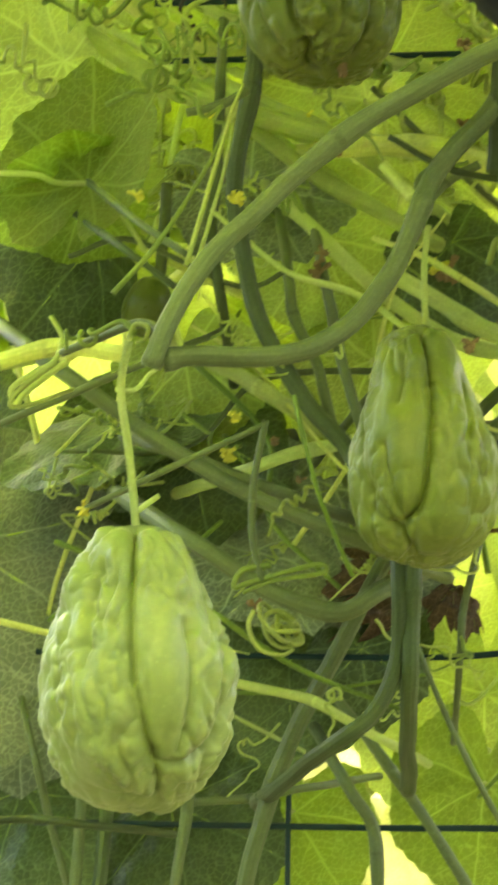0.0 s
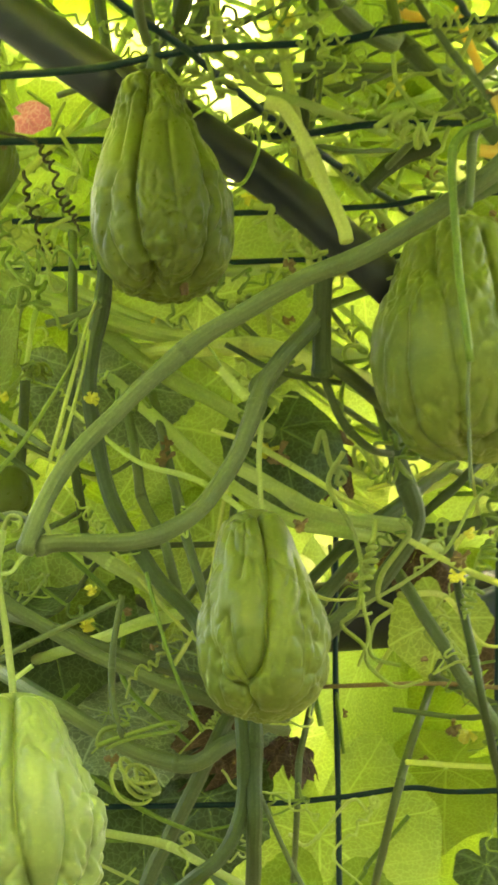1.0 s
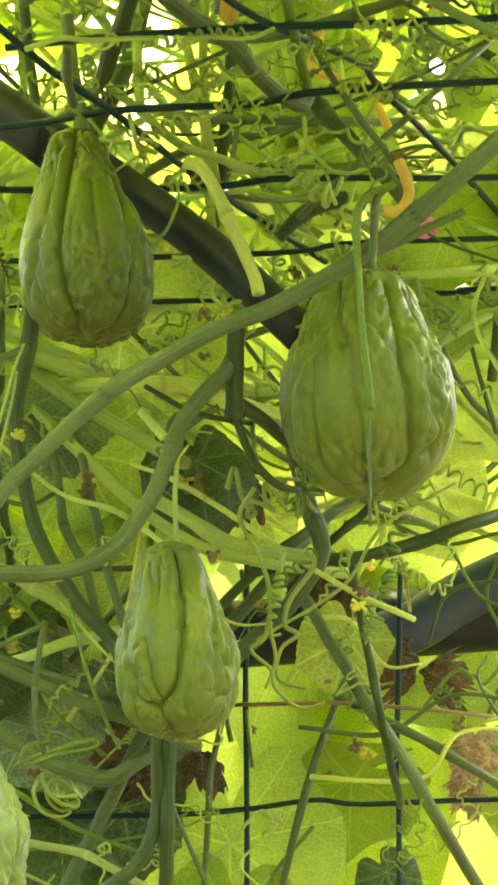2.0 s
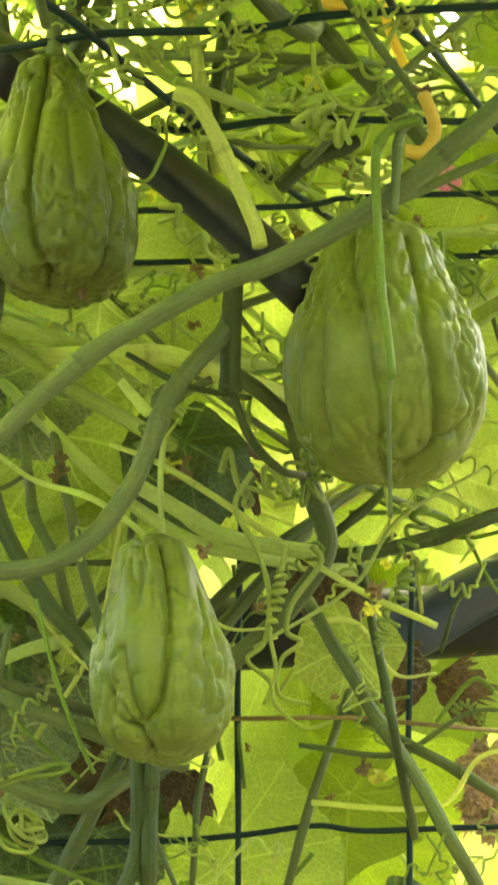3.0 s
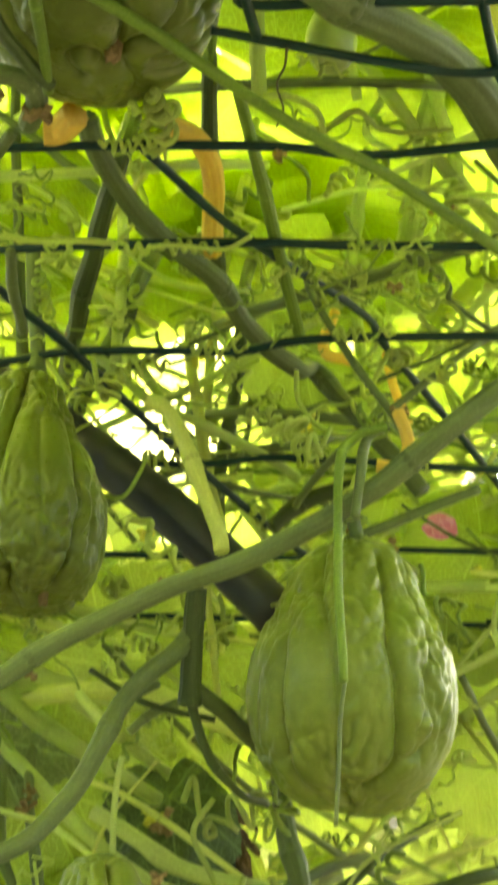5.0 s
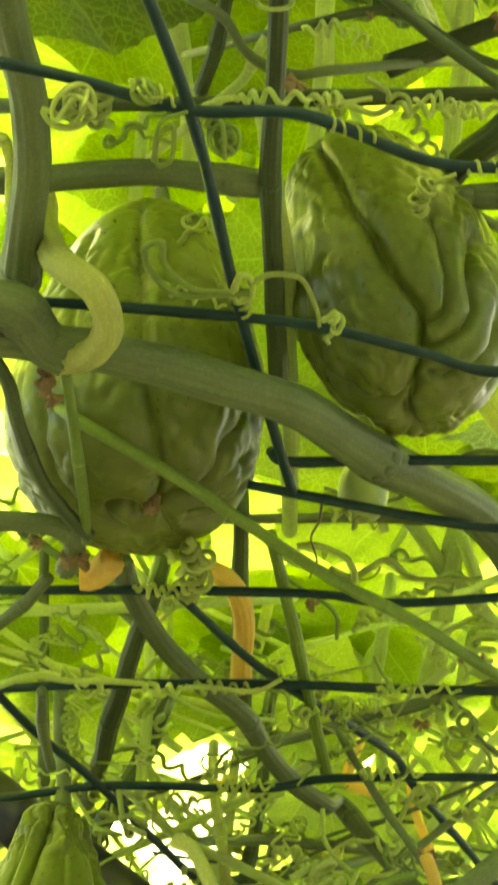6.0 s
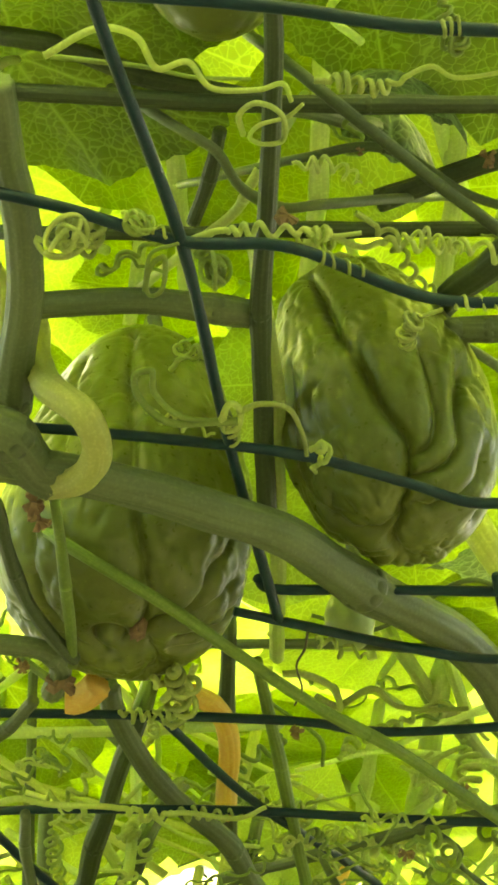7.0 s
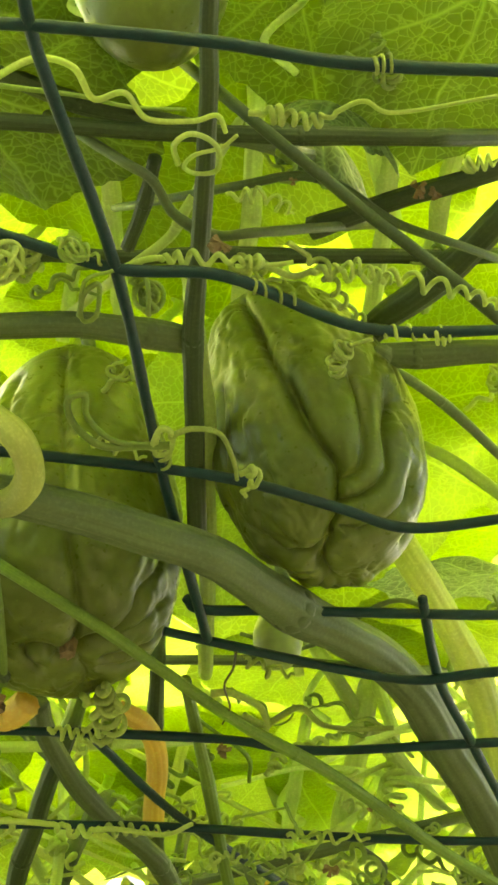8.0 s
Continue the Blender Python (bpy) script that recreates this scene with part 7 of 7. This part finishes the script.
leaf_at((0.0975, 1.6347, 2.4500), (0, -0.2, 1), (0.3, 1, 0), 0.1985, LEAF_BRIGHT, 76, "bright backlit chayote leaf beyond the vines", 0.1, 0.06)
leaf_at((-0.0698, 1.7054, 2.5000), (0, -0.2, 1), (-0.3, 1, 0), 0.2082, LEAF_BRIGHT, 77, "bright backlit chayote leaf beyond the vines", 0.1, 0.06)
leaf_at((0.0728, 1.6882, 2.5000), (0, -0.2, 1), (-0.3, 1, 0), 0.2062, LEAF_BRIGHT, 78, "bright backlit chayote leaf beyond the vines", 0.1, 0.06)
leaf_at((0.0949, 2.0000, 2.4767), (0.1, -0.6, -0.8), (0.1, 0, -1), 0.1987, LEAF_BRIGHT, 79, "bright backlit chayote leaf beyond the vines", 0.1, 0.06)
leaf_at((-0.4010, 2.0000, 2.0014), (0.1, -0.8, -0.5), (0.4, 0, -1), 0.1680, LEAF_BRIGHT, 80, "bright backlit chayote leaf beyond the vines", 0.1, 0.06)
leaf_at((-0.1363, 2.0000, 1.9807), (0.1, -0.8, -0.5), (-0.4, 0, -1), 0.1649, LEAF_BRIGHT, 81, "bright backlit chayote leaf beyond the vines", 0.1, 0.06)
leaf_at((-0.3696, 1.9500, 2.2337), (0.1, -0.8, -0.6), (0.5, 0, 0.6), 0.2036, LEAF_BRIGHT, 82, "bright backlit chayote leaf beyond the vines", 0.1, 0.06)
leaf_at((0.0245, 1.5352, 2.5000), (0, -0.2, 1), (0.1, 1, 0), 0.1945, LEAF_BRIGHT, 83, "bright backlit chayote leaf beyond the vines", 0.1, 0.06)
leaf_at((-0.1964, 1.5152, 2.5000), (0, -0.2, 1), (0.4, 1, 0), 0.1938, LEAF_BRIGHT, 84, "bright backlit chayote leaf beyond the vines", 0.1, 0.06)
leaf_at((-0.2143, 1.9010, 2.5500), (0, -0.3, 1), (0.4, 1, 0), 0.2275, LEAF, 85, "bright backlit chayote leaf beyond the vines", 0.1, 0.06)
tendril([(0.1229, 0.6652, 2.0000), (0.1318, 0.6665, 2.0000), (0.1440, 0.6673, 2.0000)], 0.00088, TENDRIL_LIGHT, "pale tendril wound tightly round a wire", ((0.0, 1.0, 4, 0.00309),))
tendril([(0.1429, 0.6666, 2.0000), (0.1473, 0.6667, 2.0000), (0.1506, 0.6667, 2.0000)], 0.00088, TENDRIL_LIGHT, "pale tendril wound tightly round a wire", ((0.0, 1.0, 3, 0.00376),))
tendril([(0.1151, 0.5324, 2.0000), (0.1191, 0.5329, 2.0000), (0.1230, 0.5334, 2.0000)], 0.00078, TENDRIL_LIGHT, "pale tendril wound tightly round a wire", ((0.0, 1.0, 3, 0.00353),))
tendril([(-0.0005, 0.6155, 2.0000), (0.0076, 0.6213, 2.0000), (0.0179, 0.6281, 2.0000)], 0.00085, TENDRIL_LIGHT, "pale tendril wound tightly round a wire", ((0.0, 1.0, 4, 0.00296),))
tendril([(0.0310, 0.7296, 2.0000), (0.0343, 0.7349, 2.0000), (0.0374, 0.7473, 2.0000)], 0.00093, TENDRIL_LIGHT, "pale tendril wound tightly round a wire", ((0.0, 1.0, 4, 0.00326),))
tendril([(0.0850, 0.8418, 2.0000), (0.0889, 0.8443, 2.0000)], 0.00101, TENDRIL_LIGHT, "pale tendril wound tightly round a wire", ((0.0, 1.0, 2, 0.00304),))
tendril([(0.0691, 0.6380, 2.0000), (0.0777, 0.6425, 2.0000), (0.0930, 0.6502, 2.0000)], 0.00086, TENDRIL_LIGHT, "pale tendril wound tightly round a wire", ((0.0, 1.0, 5, 0.00259),))
tendril([(0.0011, 0.7242, 2.0000), (0.0147, 0.7312, 2.0000), (0.0284, 0.7384, 2.0000)], 0.00093, TENDRIL_LIGHT, "pale tendril wound tightly round a wire", ((0.0, 1.0, 3, 0.00278),))
tendril([(-0.0272, 0.9347, 2.0000), (-0.0140, 0.9387, 2.0000), (0.0020, 0.9413, 2.0000)], 0.00107, TENDRIL_LIGHT, "pale tendril wound tightly round a wire", ((0.0, 1.0, 6, 0.00295),))
tendril([(0.0676, 0.8779, 2.0000), (0.0778, 0.8867, 2.0000), (0.0908, 0.8913, 2.0000)], 0.00103, TENDRIL_LIGHT, "pale tendril wound tightly round a wire", ((0.0, 1.0, 3, 0.00334),))
tendril([(-0.0086, 1.0227, 2.0000), (0.0085, 1.0241, 2.0000), (0.0283, 1.0260, 2.0000)], 0.00114, TENDRIL_LIGHT, "pale tendril wound tightly round a wire", ((0.0, 1.0, 6, 0.00342),))
tendril([(0.0881, 1.0298, 2.0000), (0.1052, 1.0301, 2.0000), (0.1309, 1.0332, 2.0000)], 0.00114, TENDRIL_LIGHT, "pale tendril wound tightly round a wire", ((0.0, 1.0, 5, 0.00314),))
tendril([(0.1496, 0.5817, 2.0000), (0.1535, 0.5790, 2.0000), (0.1620, 0.5777, 2.0000)], 0.00082, TENDRIL_LIGHT, "pale tendril wound tightly round a wire", ((0.0, 1.0, 5, 0.00287),))
tendril([(0.0633, 0.5934, 2.0000), (0.0778, 0.5949, 2.0000), (0.0883, 0.6033, 2.0000)], 0.00083, TENDRIL_LIGHT, "pale tendril wound tightly round a wire", ((0.0, 1.0, 5, 0.0029),))
tendril([(0.1034, 0.6293, 2.0000), (0.1164, 0.6323, 2.0000), (0.1273, 0.6384, 2.0000)], 0.00086, TENDRIL_LIGHT, "pale tendril wound tightly round a wire", ((0.0, 1.0, 6, 0.00278),))
tendril([(0.0017, 1.1230, 2.0000), (0.0141, 1.1229, 2.0000), (0.0326, 1.1230, 2.0000)], 0.00123, TENDRIL_LIGHT, "pale tendril wound tightly round a wire", ((0.0, 1.0, 4, 0.0037),))
tendril([(0.0522, 1.2480, 2.0000), (0.0658, 1.2521, 2.0000), (0.0864, 1.2590, 2.0000)], 0.00135, TENDRIL_LIGHT, "pale tendril wound tightly round a wire", ((0.0, 1.0, 5, 0.00507),))
tendril([(0.1000, 1.2580, 2.0000), (0.1208, 1.2633, 2.0000), (0.1348, 1.2675, 2.0000)], 0.00136, TENDRIL_LIGHT, "pale tendril wound tightly round a wire", ((0.0, 1.0, 4, 0.00442),))
tendril([(0.0244, 1.3075, 2.0000), (0.0314, 1.3272, 2.0000), (0.0421, 1.3510, 2.0000)], 0.00141, TENDRIL_LIGHT, "pale tendril wound tightly round a wire", ((0.0, 1.0, 4, 0.00423),))
tendril([(-0.0241, 1.2120, 2.0000), (-0.0149, 1.2298, 2.0000), (-0.0057, 1.2564, 2.0000)], 0.00132, TENDRIL_LIGHT, "pale tendril wound tightly round a wire", ((0.0, 1.0, 4, 0.00362),))
tendril([(0.0786, 1.1124, 2.0000), (0.0909, 1.1130, 2.0000), (0.1124, 1.1150, 2.0000)], 0.00122, TENDRIL_LIGHT, "pale tendril wound tightly round a wire", ((0.0, 1.0, 5, 0.00336),))
tendril([(-0.0356, 1.2427, 2.0000), (-0.0223, 1.2467, 2.0000), (0.0047, 1.2498, 2.0000)], 0.00135, TENDRIL_LIGHT, "pale tendril wound tightly round a wire", ((0.0, 1.0, 5, 0.0037),))
tendril([(0.0534, 1.3875, 2.0000), (0.0757, 1.3867, 2.0000), (0.0941, 1.3803, 2.0000)], 0.00149, TENDRIL_LIGHT, "pale tendril wound tightly round a wire", ((0.0, 1.0, 5, 0.00371),))
tendril([(-0.0290, 0.6477, 2.0300), (-0.0221, 0.6447, 2.0300), (-0.0158, 0.6493, 2.0300), (-0.0177, 0.6600, 2.0300), (-0.0259, 0.6631, 2.0300)], 0.00156, TENDRIL_LIGHT, "pale tendril wound into a spring", ((0.0, 1.0, 6, 0.00401),))
leaf_at((-0.2041, 1.4500, 2.1262), (0, -1, 0.2), (0.8, 0, -0.4), 0.0210, PETAL, 90, "pink flower petal beyond the pipe", 0.2)
leaf_at((0.1370, 1.3000, 1.9785), (0, -1, 0.2), (0.8, 0, -0.4), 0.0142, PETAL, 91, "deep pink flower petal in the foliage", 0.2)
leaf_at((0.1669, 1.7000, 1.6744), (-0.3, -0.9, 0.3), (-0.2, 0, -1), 0.0338, LEAF_TAN, 92, "pale tan withered leaf of the vine", 0.5)
leaf_at((0.1613, 1.7200, 1.6435), (0.3, -0.9, 0.3), (0.2, 0, -1), 0.0255, LEAF_TAN, 93, "pale tan withered leaf of the vine", 0.6)
leaf_at((0.0152, 1.0915, 2.4600), (0.1, -0.2, 1), (0.2, 1, 0), 0.1508, LEAF_BRIGHT, 142, "bright backlit chayote leaf beyond the vines", 0.1, 0.06)
leaf_at((0.0206, 1.2668, 2.5200), (0.1, -0.2, 1), (-0.2, 1, 0), 0.1678, LEAF_BRIGHT, 147, "bright backlit chayote leaf beyond the vines", 0.1, 0.06)
leaf_at((0.0304, 0.9243, 2.5000), (0.1, -0.2, 1), (0.3, 1, 0), 0.1410, LEAF_BRIGHT, 147, "bright backlit chayote leaf beyond the vines", 0.1, 0.06)
leaf_at((0.1437, 1.3475, 2.5000), (0.1, -0.2, 1), (-0.2, 1, 0), 0.1724, LEAF_BRIGHT, 188, "bright backlit chayote leaf beyond the vines", 0.1, 0.06)
leaf_at((0.1903, 0.9478, 2.5000), (0.1, -0.2, 1), (0.1, 1, 0), 0.1427, LEAF_BRIGHT, 211, "bright backlit chayote leaf beyond the vines", 0.1, 0.06)

leaf_at((0.1029, 0.7400, 2.2124), (0.3, -0.75, 0.35), (0.9, 0.1, -0.35), 0.0360, LEAF_DARK, 231, "folded dark leaf hanging over the mesh", 0.7, 0)

# ---- background foliage ----
# chinks through which the bare sky shows, each a point and a way
CHINKS = [((0.000, 0.000, 1.454), (0.094, 0.891, 0.443))]


def in_chink(p, room):
    """Whether a leaf of that reach would close a chink."""
    for eye, way in CHINKS:
        d = Vector(p) - Vector(eye)
        if (d - Vector(way) * d.dot(Vector(way))).length < room:
            return True
    return False


rnd = random.Random(5)
LEAF_SET = [(LEAF_BRIGHT, 0.15), (LEAF, 0.13), (LEAF_BRIGHT, 0.13), (LEAF, 0.16), (LEAF_BRIGHT, 0.17), (LEAF_BRIGHT, 0.12)]
kinds = [tagged(leaf_mesh(100 + k, sz, mt, 0.2, 8, 56, 0.13, False), "backlit yellow-green chayote leaf", "leaf", "background leaves") for k, (mt, sz) in enumerate(LEAF_SET)]


def scatter(count, box, tilt, tips, placed, sizes=(0.9, 1.25)):
    for j in range(count):
        p = [rnd.uniform(a, b) for a, b in box]
        nrm = [rnd.uniform(a, b) for a, b in tilt]
        tip = [rnd.uniform(a, b) for a, b in tips]
        m = face_pose(p, nrm, tip, 1.0)
        k = kinds[rnd.randrange(len(kinds))]
        s = rnd.uniform(*sizes)
        if k.name in placed and in_chink(m @ Vector((0, 0.03, 0)), 0.085 * s):
            continue
        if k.name not in placed:
            placed.add(k.name)
            k.matrix_basis = m @ Matrix.Diagonal((s, s, s, 1))
        else:
            copy_thing(k, m).scale = (s, s, s)


done = set()
WALL = ((-0.6, 0.4), (-0.9, 0.3), (0.2, 1.0)), ((-0.8, 0.8), (-0.3, 0.3), (-1, -0.3))
for cx in range(-3, 4):
    for cz in range(11):
        x, z = cx * 0.19 + (cz % 2) * 0.095 + rnd.uniform(-0.04, 0.04), 1.2 + cz * 0.175 + rnd.uniform(-0.04, 0.04)
        scatter(1, ((x, x), (1.95, 2.5), (z, z)), *WALL, done, (0.8, 1.25))
for cx in range(-6, 7):
    for cy in range(12):
        x, y = cx * 0.15 + (cy % 2) * 0.08 + rnd.uniform(-0.03, 0.03), 0.25 + cy * 0.145 + rnd.uniform(-0.03, 0.03)
        z = 2.5 + rnd.uniform(-0.1, 0.14)
        scatter(1, ((x, x), (y, y), (z, z)), ((-0.35, 0.35), (-0.35, 0.35), (0.9, 1.0)), ((-1, 1), (-1, 1), (-0.3, 0.1)), done)
scatter(46, ((-0.35, 0.4), (1.35, 1.9), (1.95, 2.3)), ((-0.6, 0.6), (-0.7, 0.7), (0.3, 1.0)), ((-1, 1), (-1, 1), (-0.7, 0.2)), done, (0.3, 0.6))

# thin stems and tendrils tangled behind and over the mesh
for j in range(95):
    a = Vector((rnd.uniform(-0.35, 0.4), rnd.uniform(1.3, 2.0), rnd.uniform(1.9, 2.35)))
    d = Vector((rnd.uniform(-1, 1), rnd.uniform(-0.5, 0.5), rnd.uniform(-0.7, 0.7))).normalized() * rnd.uniform(0.12, 0.3)
    sag = Vector((rnd.uniform(-0.03, 0.03), 0, rnd.uniform(-0.03, 0.04)))
    stem([a - d, a - d * 0.3 + sag, a + d * 0.4 + sag, a + d], rnd.uniform(0.0013, 0.0042), rnd.uniform(0.0011, 0.0035), rnd.choice((STEM, STEM_LIGHT, STEM_LIGHT, STEM_YELLOW)), "thin vine stem tangled over the mesh", (rnd.uniform(0.3, 0.7),))
for j in range(150):
    a = Vector((rnd.uniform(-0.3, 0.35), rnd.uniform(1.12, 1.8), rnd.uniform(1.86, 2.2)))
    pts = [a]
    for k in range(4):
        pts.append(pts[-1] + Vector((rnd.uniform(-1, 1), rnd.uniform(-0.5, 0.5), rnd.uniform(-1, 0.6))) * 0.03)
    turns = rnd.uniform(3, 9)
    tendril(pts, rnd.uniform(0.0009, 0.0016), rnd.choice((TENDRIL, TENDRIL_LIGHT, TENDRIL_LIGHT)), "curled tendril tangled in the mesh", ((rnd.uniform(0, 0.3), rnd.uniform(0.6, 1.0), turns, rnd.uniform(0.003, 0.007)),))

for j in range(26):
    a = Vector((rnd.uniform(-0.06, 0.24), rnd.uniform(0.5, 1.05), rnd.uniform(2.09, 2.16)))
    pts = [a]
    for k in range(4):
        pts.append(pts[-1] + Vector((rnd.uniform(-1, 1), rnd.uniform(-0.7, 0.7), rnd.uniform(-0.5, 0.3))) * 0.02)
    tendril(pts, rnd.uniform(0.0008, 0.0013), rnd.choice((TENDRIL, TENDRIL_LIGHT)), "curled tendril hanging on the mesh", ((0.05, 0.95, rnd.uniform(3, 8), rnd.uniform(0.002, 0.005)),))

# fine growth behind the hanging fruits
twig = random.Random(77)
for j in range(46):
    a = Vector((twig.uniform(-0.3, 0.2), twig.uniform(1.24, 1.6), twig.uniform(1.55, 1.95)))
    d = Vector((twig.uniform(-1, 1), twig.uniform(-0.4, 0.4), twig.uniform(-0.8, 0.8))).normalized() * twig.uniform(0.04, 0.12)
    sag = Vector((twig.uniform(-0.015, 0.015), 0, twig.uniform(-0.015, 0.015)))
    stem([a - d, a - d * 0.3 + sag, a + d * 0.4 - sag, a + d], twig.uniform(0.0009, 0.0024), twig.uniform(0.0008, 0.0018), twig.choice((STEM_FRESH, STEM_LIGHT, STEM, STEM_YELLOW)), "thin side shoot behind the hanging fruits", (twig.uniform(0.3, 0.7),))
fine = []
for j in range(64):
    a = Vector((twig.uniform(-0.28, 0.18), twig.uniform(1.22, 1.5), twig.uniform(1.56, 1.95)))
    pts = [a]
    for k in range(4):
        pts.append(pts[-1] + Vector((twig.uniform(-1, 1), twig.uniform(-0.4, 0.4), twig.uniform(-1, 0.5))) * 0.022)
    fine.append(tendril(pts, twig.uniform(0.0007, 0.0012), twig.choice((TENDRIL, TENDRIL_LIGHT, TENDRIL_LIGHT)), "fine curled tendril behind the hanging fruits", ((twig.uniform(0, 0.3), twig.uniform(0.6, 1.0), twig.uniform(2, 7), twig.uniform(0.002, 0.005)),)))
for j in range(26):
    dry_bud((twig.uniform(-0.25, 0.2), twig.uniform(1.2, 1.5), twig.uniform(1.58, 2.02)), twig.uniform(0.003, 0.007), "shrivelled brown blossom on the vine", twig.choice((DRY, DRY, FLOWER)), 400 + j)

# fine growth lying on the rear mesh
for j in range(34):
    a = Vector((twig.uniform(-0.12, 0.26), twig.uniform(0.98, 1.55), twig.uniform(2.0, 2.16)))
    d = Vector((twig.uniform(-1, 1), twig.uniform(-0.8, 0.8), twig.uniform(-0.2, 0.2))).normalized() * twig.uniform(0.04, 0.11)
    sag = Vector((twig.uniform(-0.012, 0.012), twig.uniform(-0.012, 0.012), twig.uniform(-0.015, 0.0)))
    stem([a - d, a - d * 0.3 + sag, a + d * 0.4 - sag, a + d], twig.uniform(0.0010, 0.0026), twig.uniform(0.0008, 0.0020), twig.choice((STEM_FRESH, STEM_LIGHT, STEM_LIGHT, STEM, STEM_YELLOW)), "thin side shoot lying on the rear mesh", (twig.uniform(0.3, 0.7),))
for j in range(80):
    a = Vector((twig.uniform(-0.12, 0.24), twig.uniform(0.92, 1.5), twig.uniform(1.99, 2.1)))
    pts = [a]
    for k in range(4):
        pts.append(pts[-1] + Vector((twig.uniform(-1, 1), twig.uniform(-1, 1), twig.uniform(-0.5, 0.3))) * 0.018)
    fine.append(tendril(pts, twig.uniform(0.0006, 0.0012), twig.choice((TENDRIL, TENDRIL_LIGHT, TENDRIL_LIGHT)), "fine curled tendril on the rear mesh", ((twig.uniform(0, 0.3), twig.uniform(0.6, 1.0), twig.uniform(1.5, 7), twig.uniform(0.0015, 0.0045)),)))
joined(fine, "tendril_tangle", "fine curled tendrils tangled through the vines")

# the far hedge: leaves past counting
hv, hf = [], []
proto = leaf_mesh(200, 0.17, LEAF_HEDGE, 0.15, 4, 42, 0.0, False)
blade = proto.children[0].data
bv = [v.co.copy() for v in blade.vertices]
bf = [tuple(q.vertices) for q in blade.polygons]
bpy.data.objects.remove(proto.children[0])
bpy.data.objects.remove(proto)
for j in range(1352):
    layer, cell = divmod(j, 676)
    cx, cz = cell % 26 - 12.5 + layer * 0.5, cell // 26 + 0.5
    m = face_pose((cx * 0.18 + rnd.uniform(-0.05, 0.05), 4.3 + layer * 0.7 + rnd.uniform(-0.25, 0.25), cz * 0.18 + rnd.uniform(-0.05, 0.05)), (rnd.uniform(-0.5, 0.5), rnd.uniform(-1, -0.2), rnd.uniform(-0.1, 0.8)), (rnd.uniform(-0.8, 0.8), 0, -1), rnd.uniform(0.9, 1.3))
    if in_chink(m.translation, 0.13):
        continue
    o = len(hv)
    hv.extend(m @ v for v in bv)
    hf.extend(tuple(o + a for a in q) for q in bf)
# a thick upper leaf roof and rear leaf wall, added to diffuse and block light
cv, cf = [], []
for j in range(1100):
    if j < 760:
        cx, cy = j % 20 - 9.5, j // 20
        m = face_pose((cx * 0.125 + rnd.uniform(-0.04, 0.04), -1.35 + cy * 0.125 + rnd.uniform(-0.04, 0.04), 2.86 + rnd.uniform(-0.08, 0.1)), (rnd.uniform(-0.3, 0.3), rnd.uniform(-0.3, 0.3), 1), (rnd.uniform(-1, 1), rnd.uniform(-1, 1), 0), rnd.uniform(0.62, 0.95))
    else:
        cx, cz = (j - 760) % 20 - 9.5, (j - 760) // 20
        m = face_pose((cx * 0.125 + rnd.uniform(-0.04, 0.04), 2.95 + rnd.uniform(-0.12, 0.12), 0.9 + cz * 0.125 + rnd.uniform(-0.04, 0.04)), (rnd.uniform(-0.4, 0.4), -1, rnd.uniform(0, 0.8)), (rnd.uniform(-0.8, 0.8), 0, -1), rnd.uniform(0.62, 0.95))
    if rnd.random() < 0.16 or in_chink(m.translation, 0.06):
        continue
    o = len(cv)
    cv.extend(m @ v for v in bv)
    cf.extend(tuple(o + a for a in q) for q in bf)
tagged(mesh_object("canopy_foliage", cv, cf, LEAF_DIFFUSER), "upper vine leaf layer added to diffuse and block light", "foliage", kind="stuff")
# unseen leaf walls behind and beside the camera, added to cut front light
bv2, bf2 = [], []
for j in range(1300):
    side = rnd.choice((0, 0, 1, 2))
    h = rnd.uniform(0.0, 4.2)
    if side == 0:
        q, fx = (rnd.uniform(-4, 4), -3.0 + rnd.uniform(-0.4, 0.4), h), (0, 1, 0.4)
    else:
        sx = -1 if side == 1 else 1
        q, fx = (sx * (3.2 + rnd.uniform(-0.3, 0.3)), rnd.uniform(-3, 5), h), (-sx, 0, 0.4)
    m = face_pose(q, fx, (rnd.uniform(-0.6, 0.6), rnd.uniform(-0.6, 0.6), -1), rnd.uniform(1.4, 2.4))
    o = len(bv2)
    bv2.extend(m @ v for v in bv)
    bf2.extend(tuple(o + a for a in q2) for q2 in bf)
tagged(mesh_object("garden_hedge", bv2, bf2, LEAF_DARK), "unseen leaf hedge added to block light behind and beside the camera", "hedge", kind="stuff")
tagged(mesh_object("hedge_foliage", hv, hf, LEAF_HEDGE), "dense bright yellow-green foliage behind the trellis", "foliage", kind="stuff")
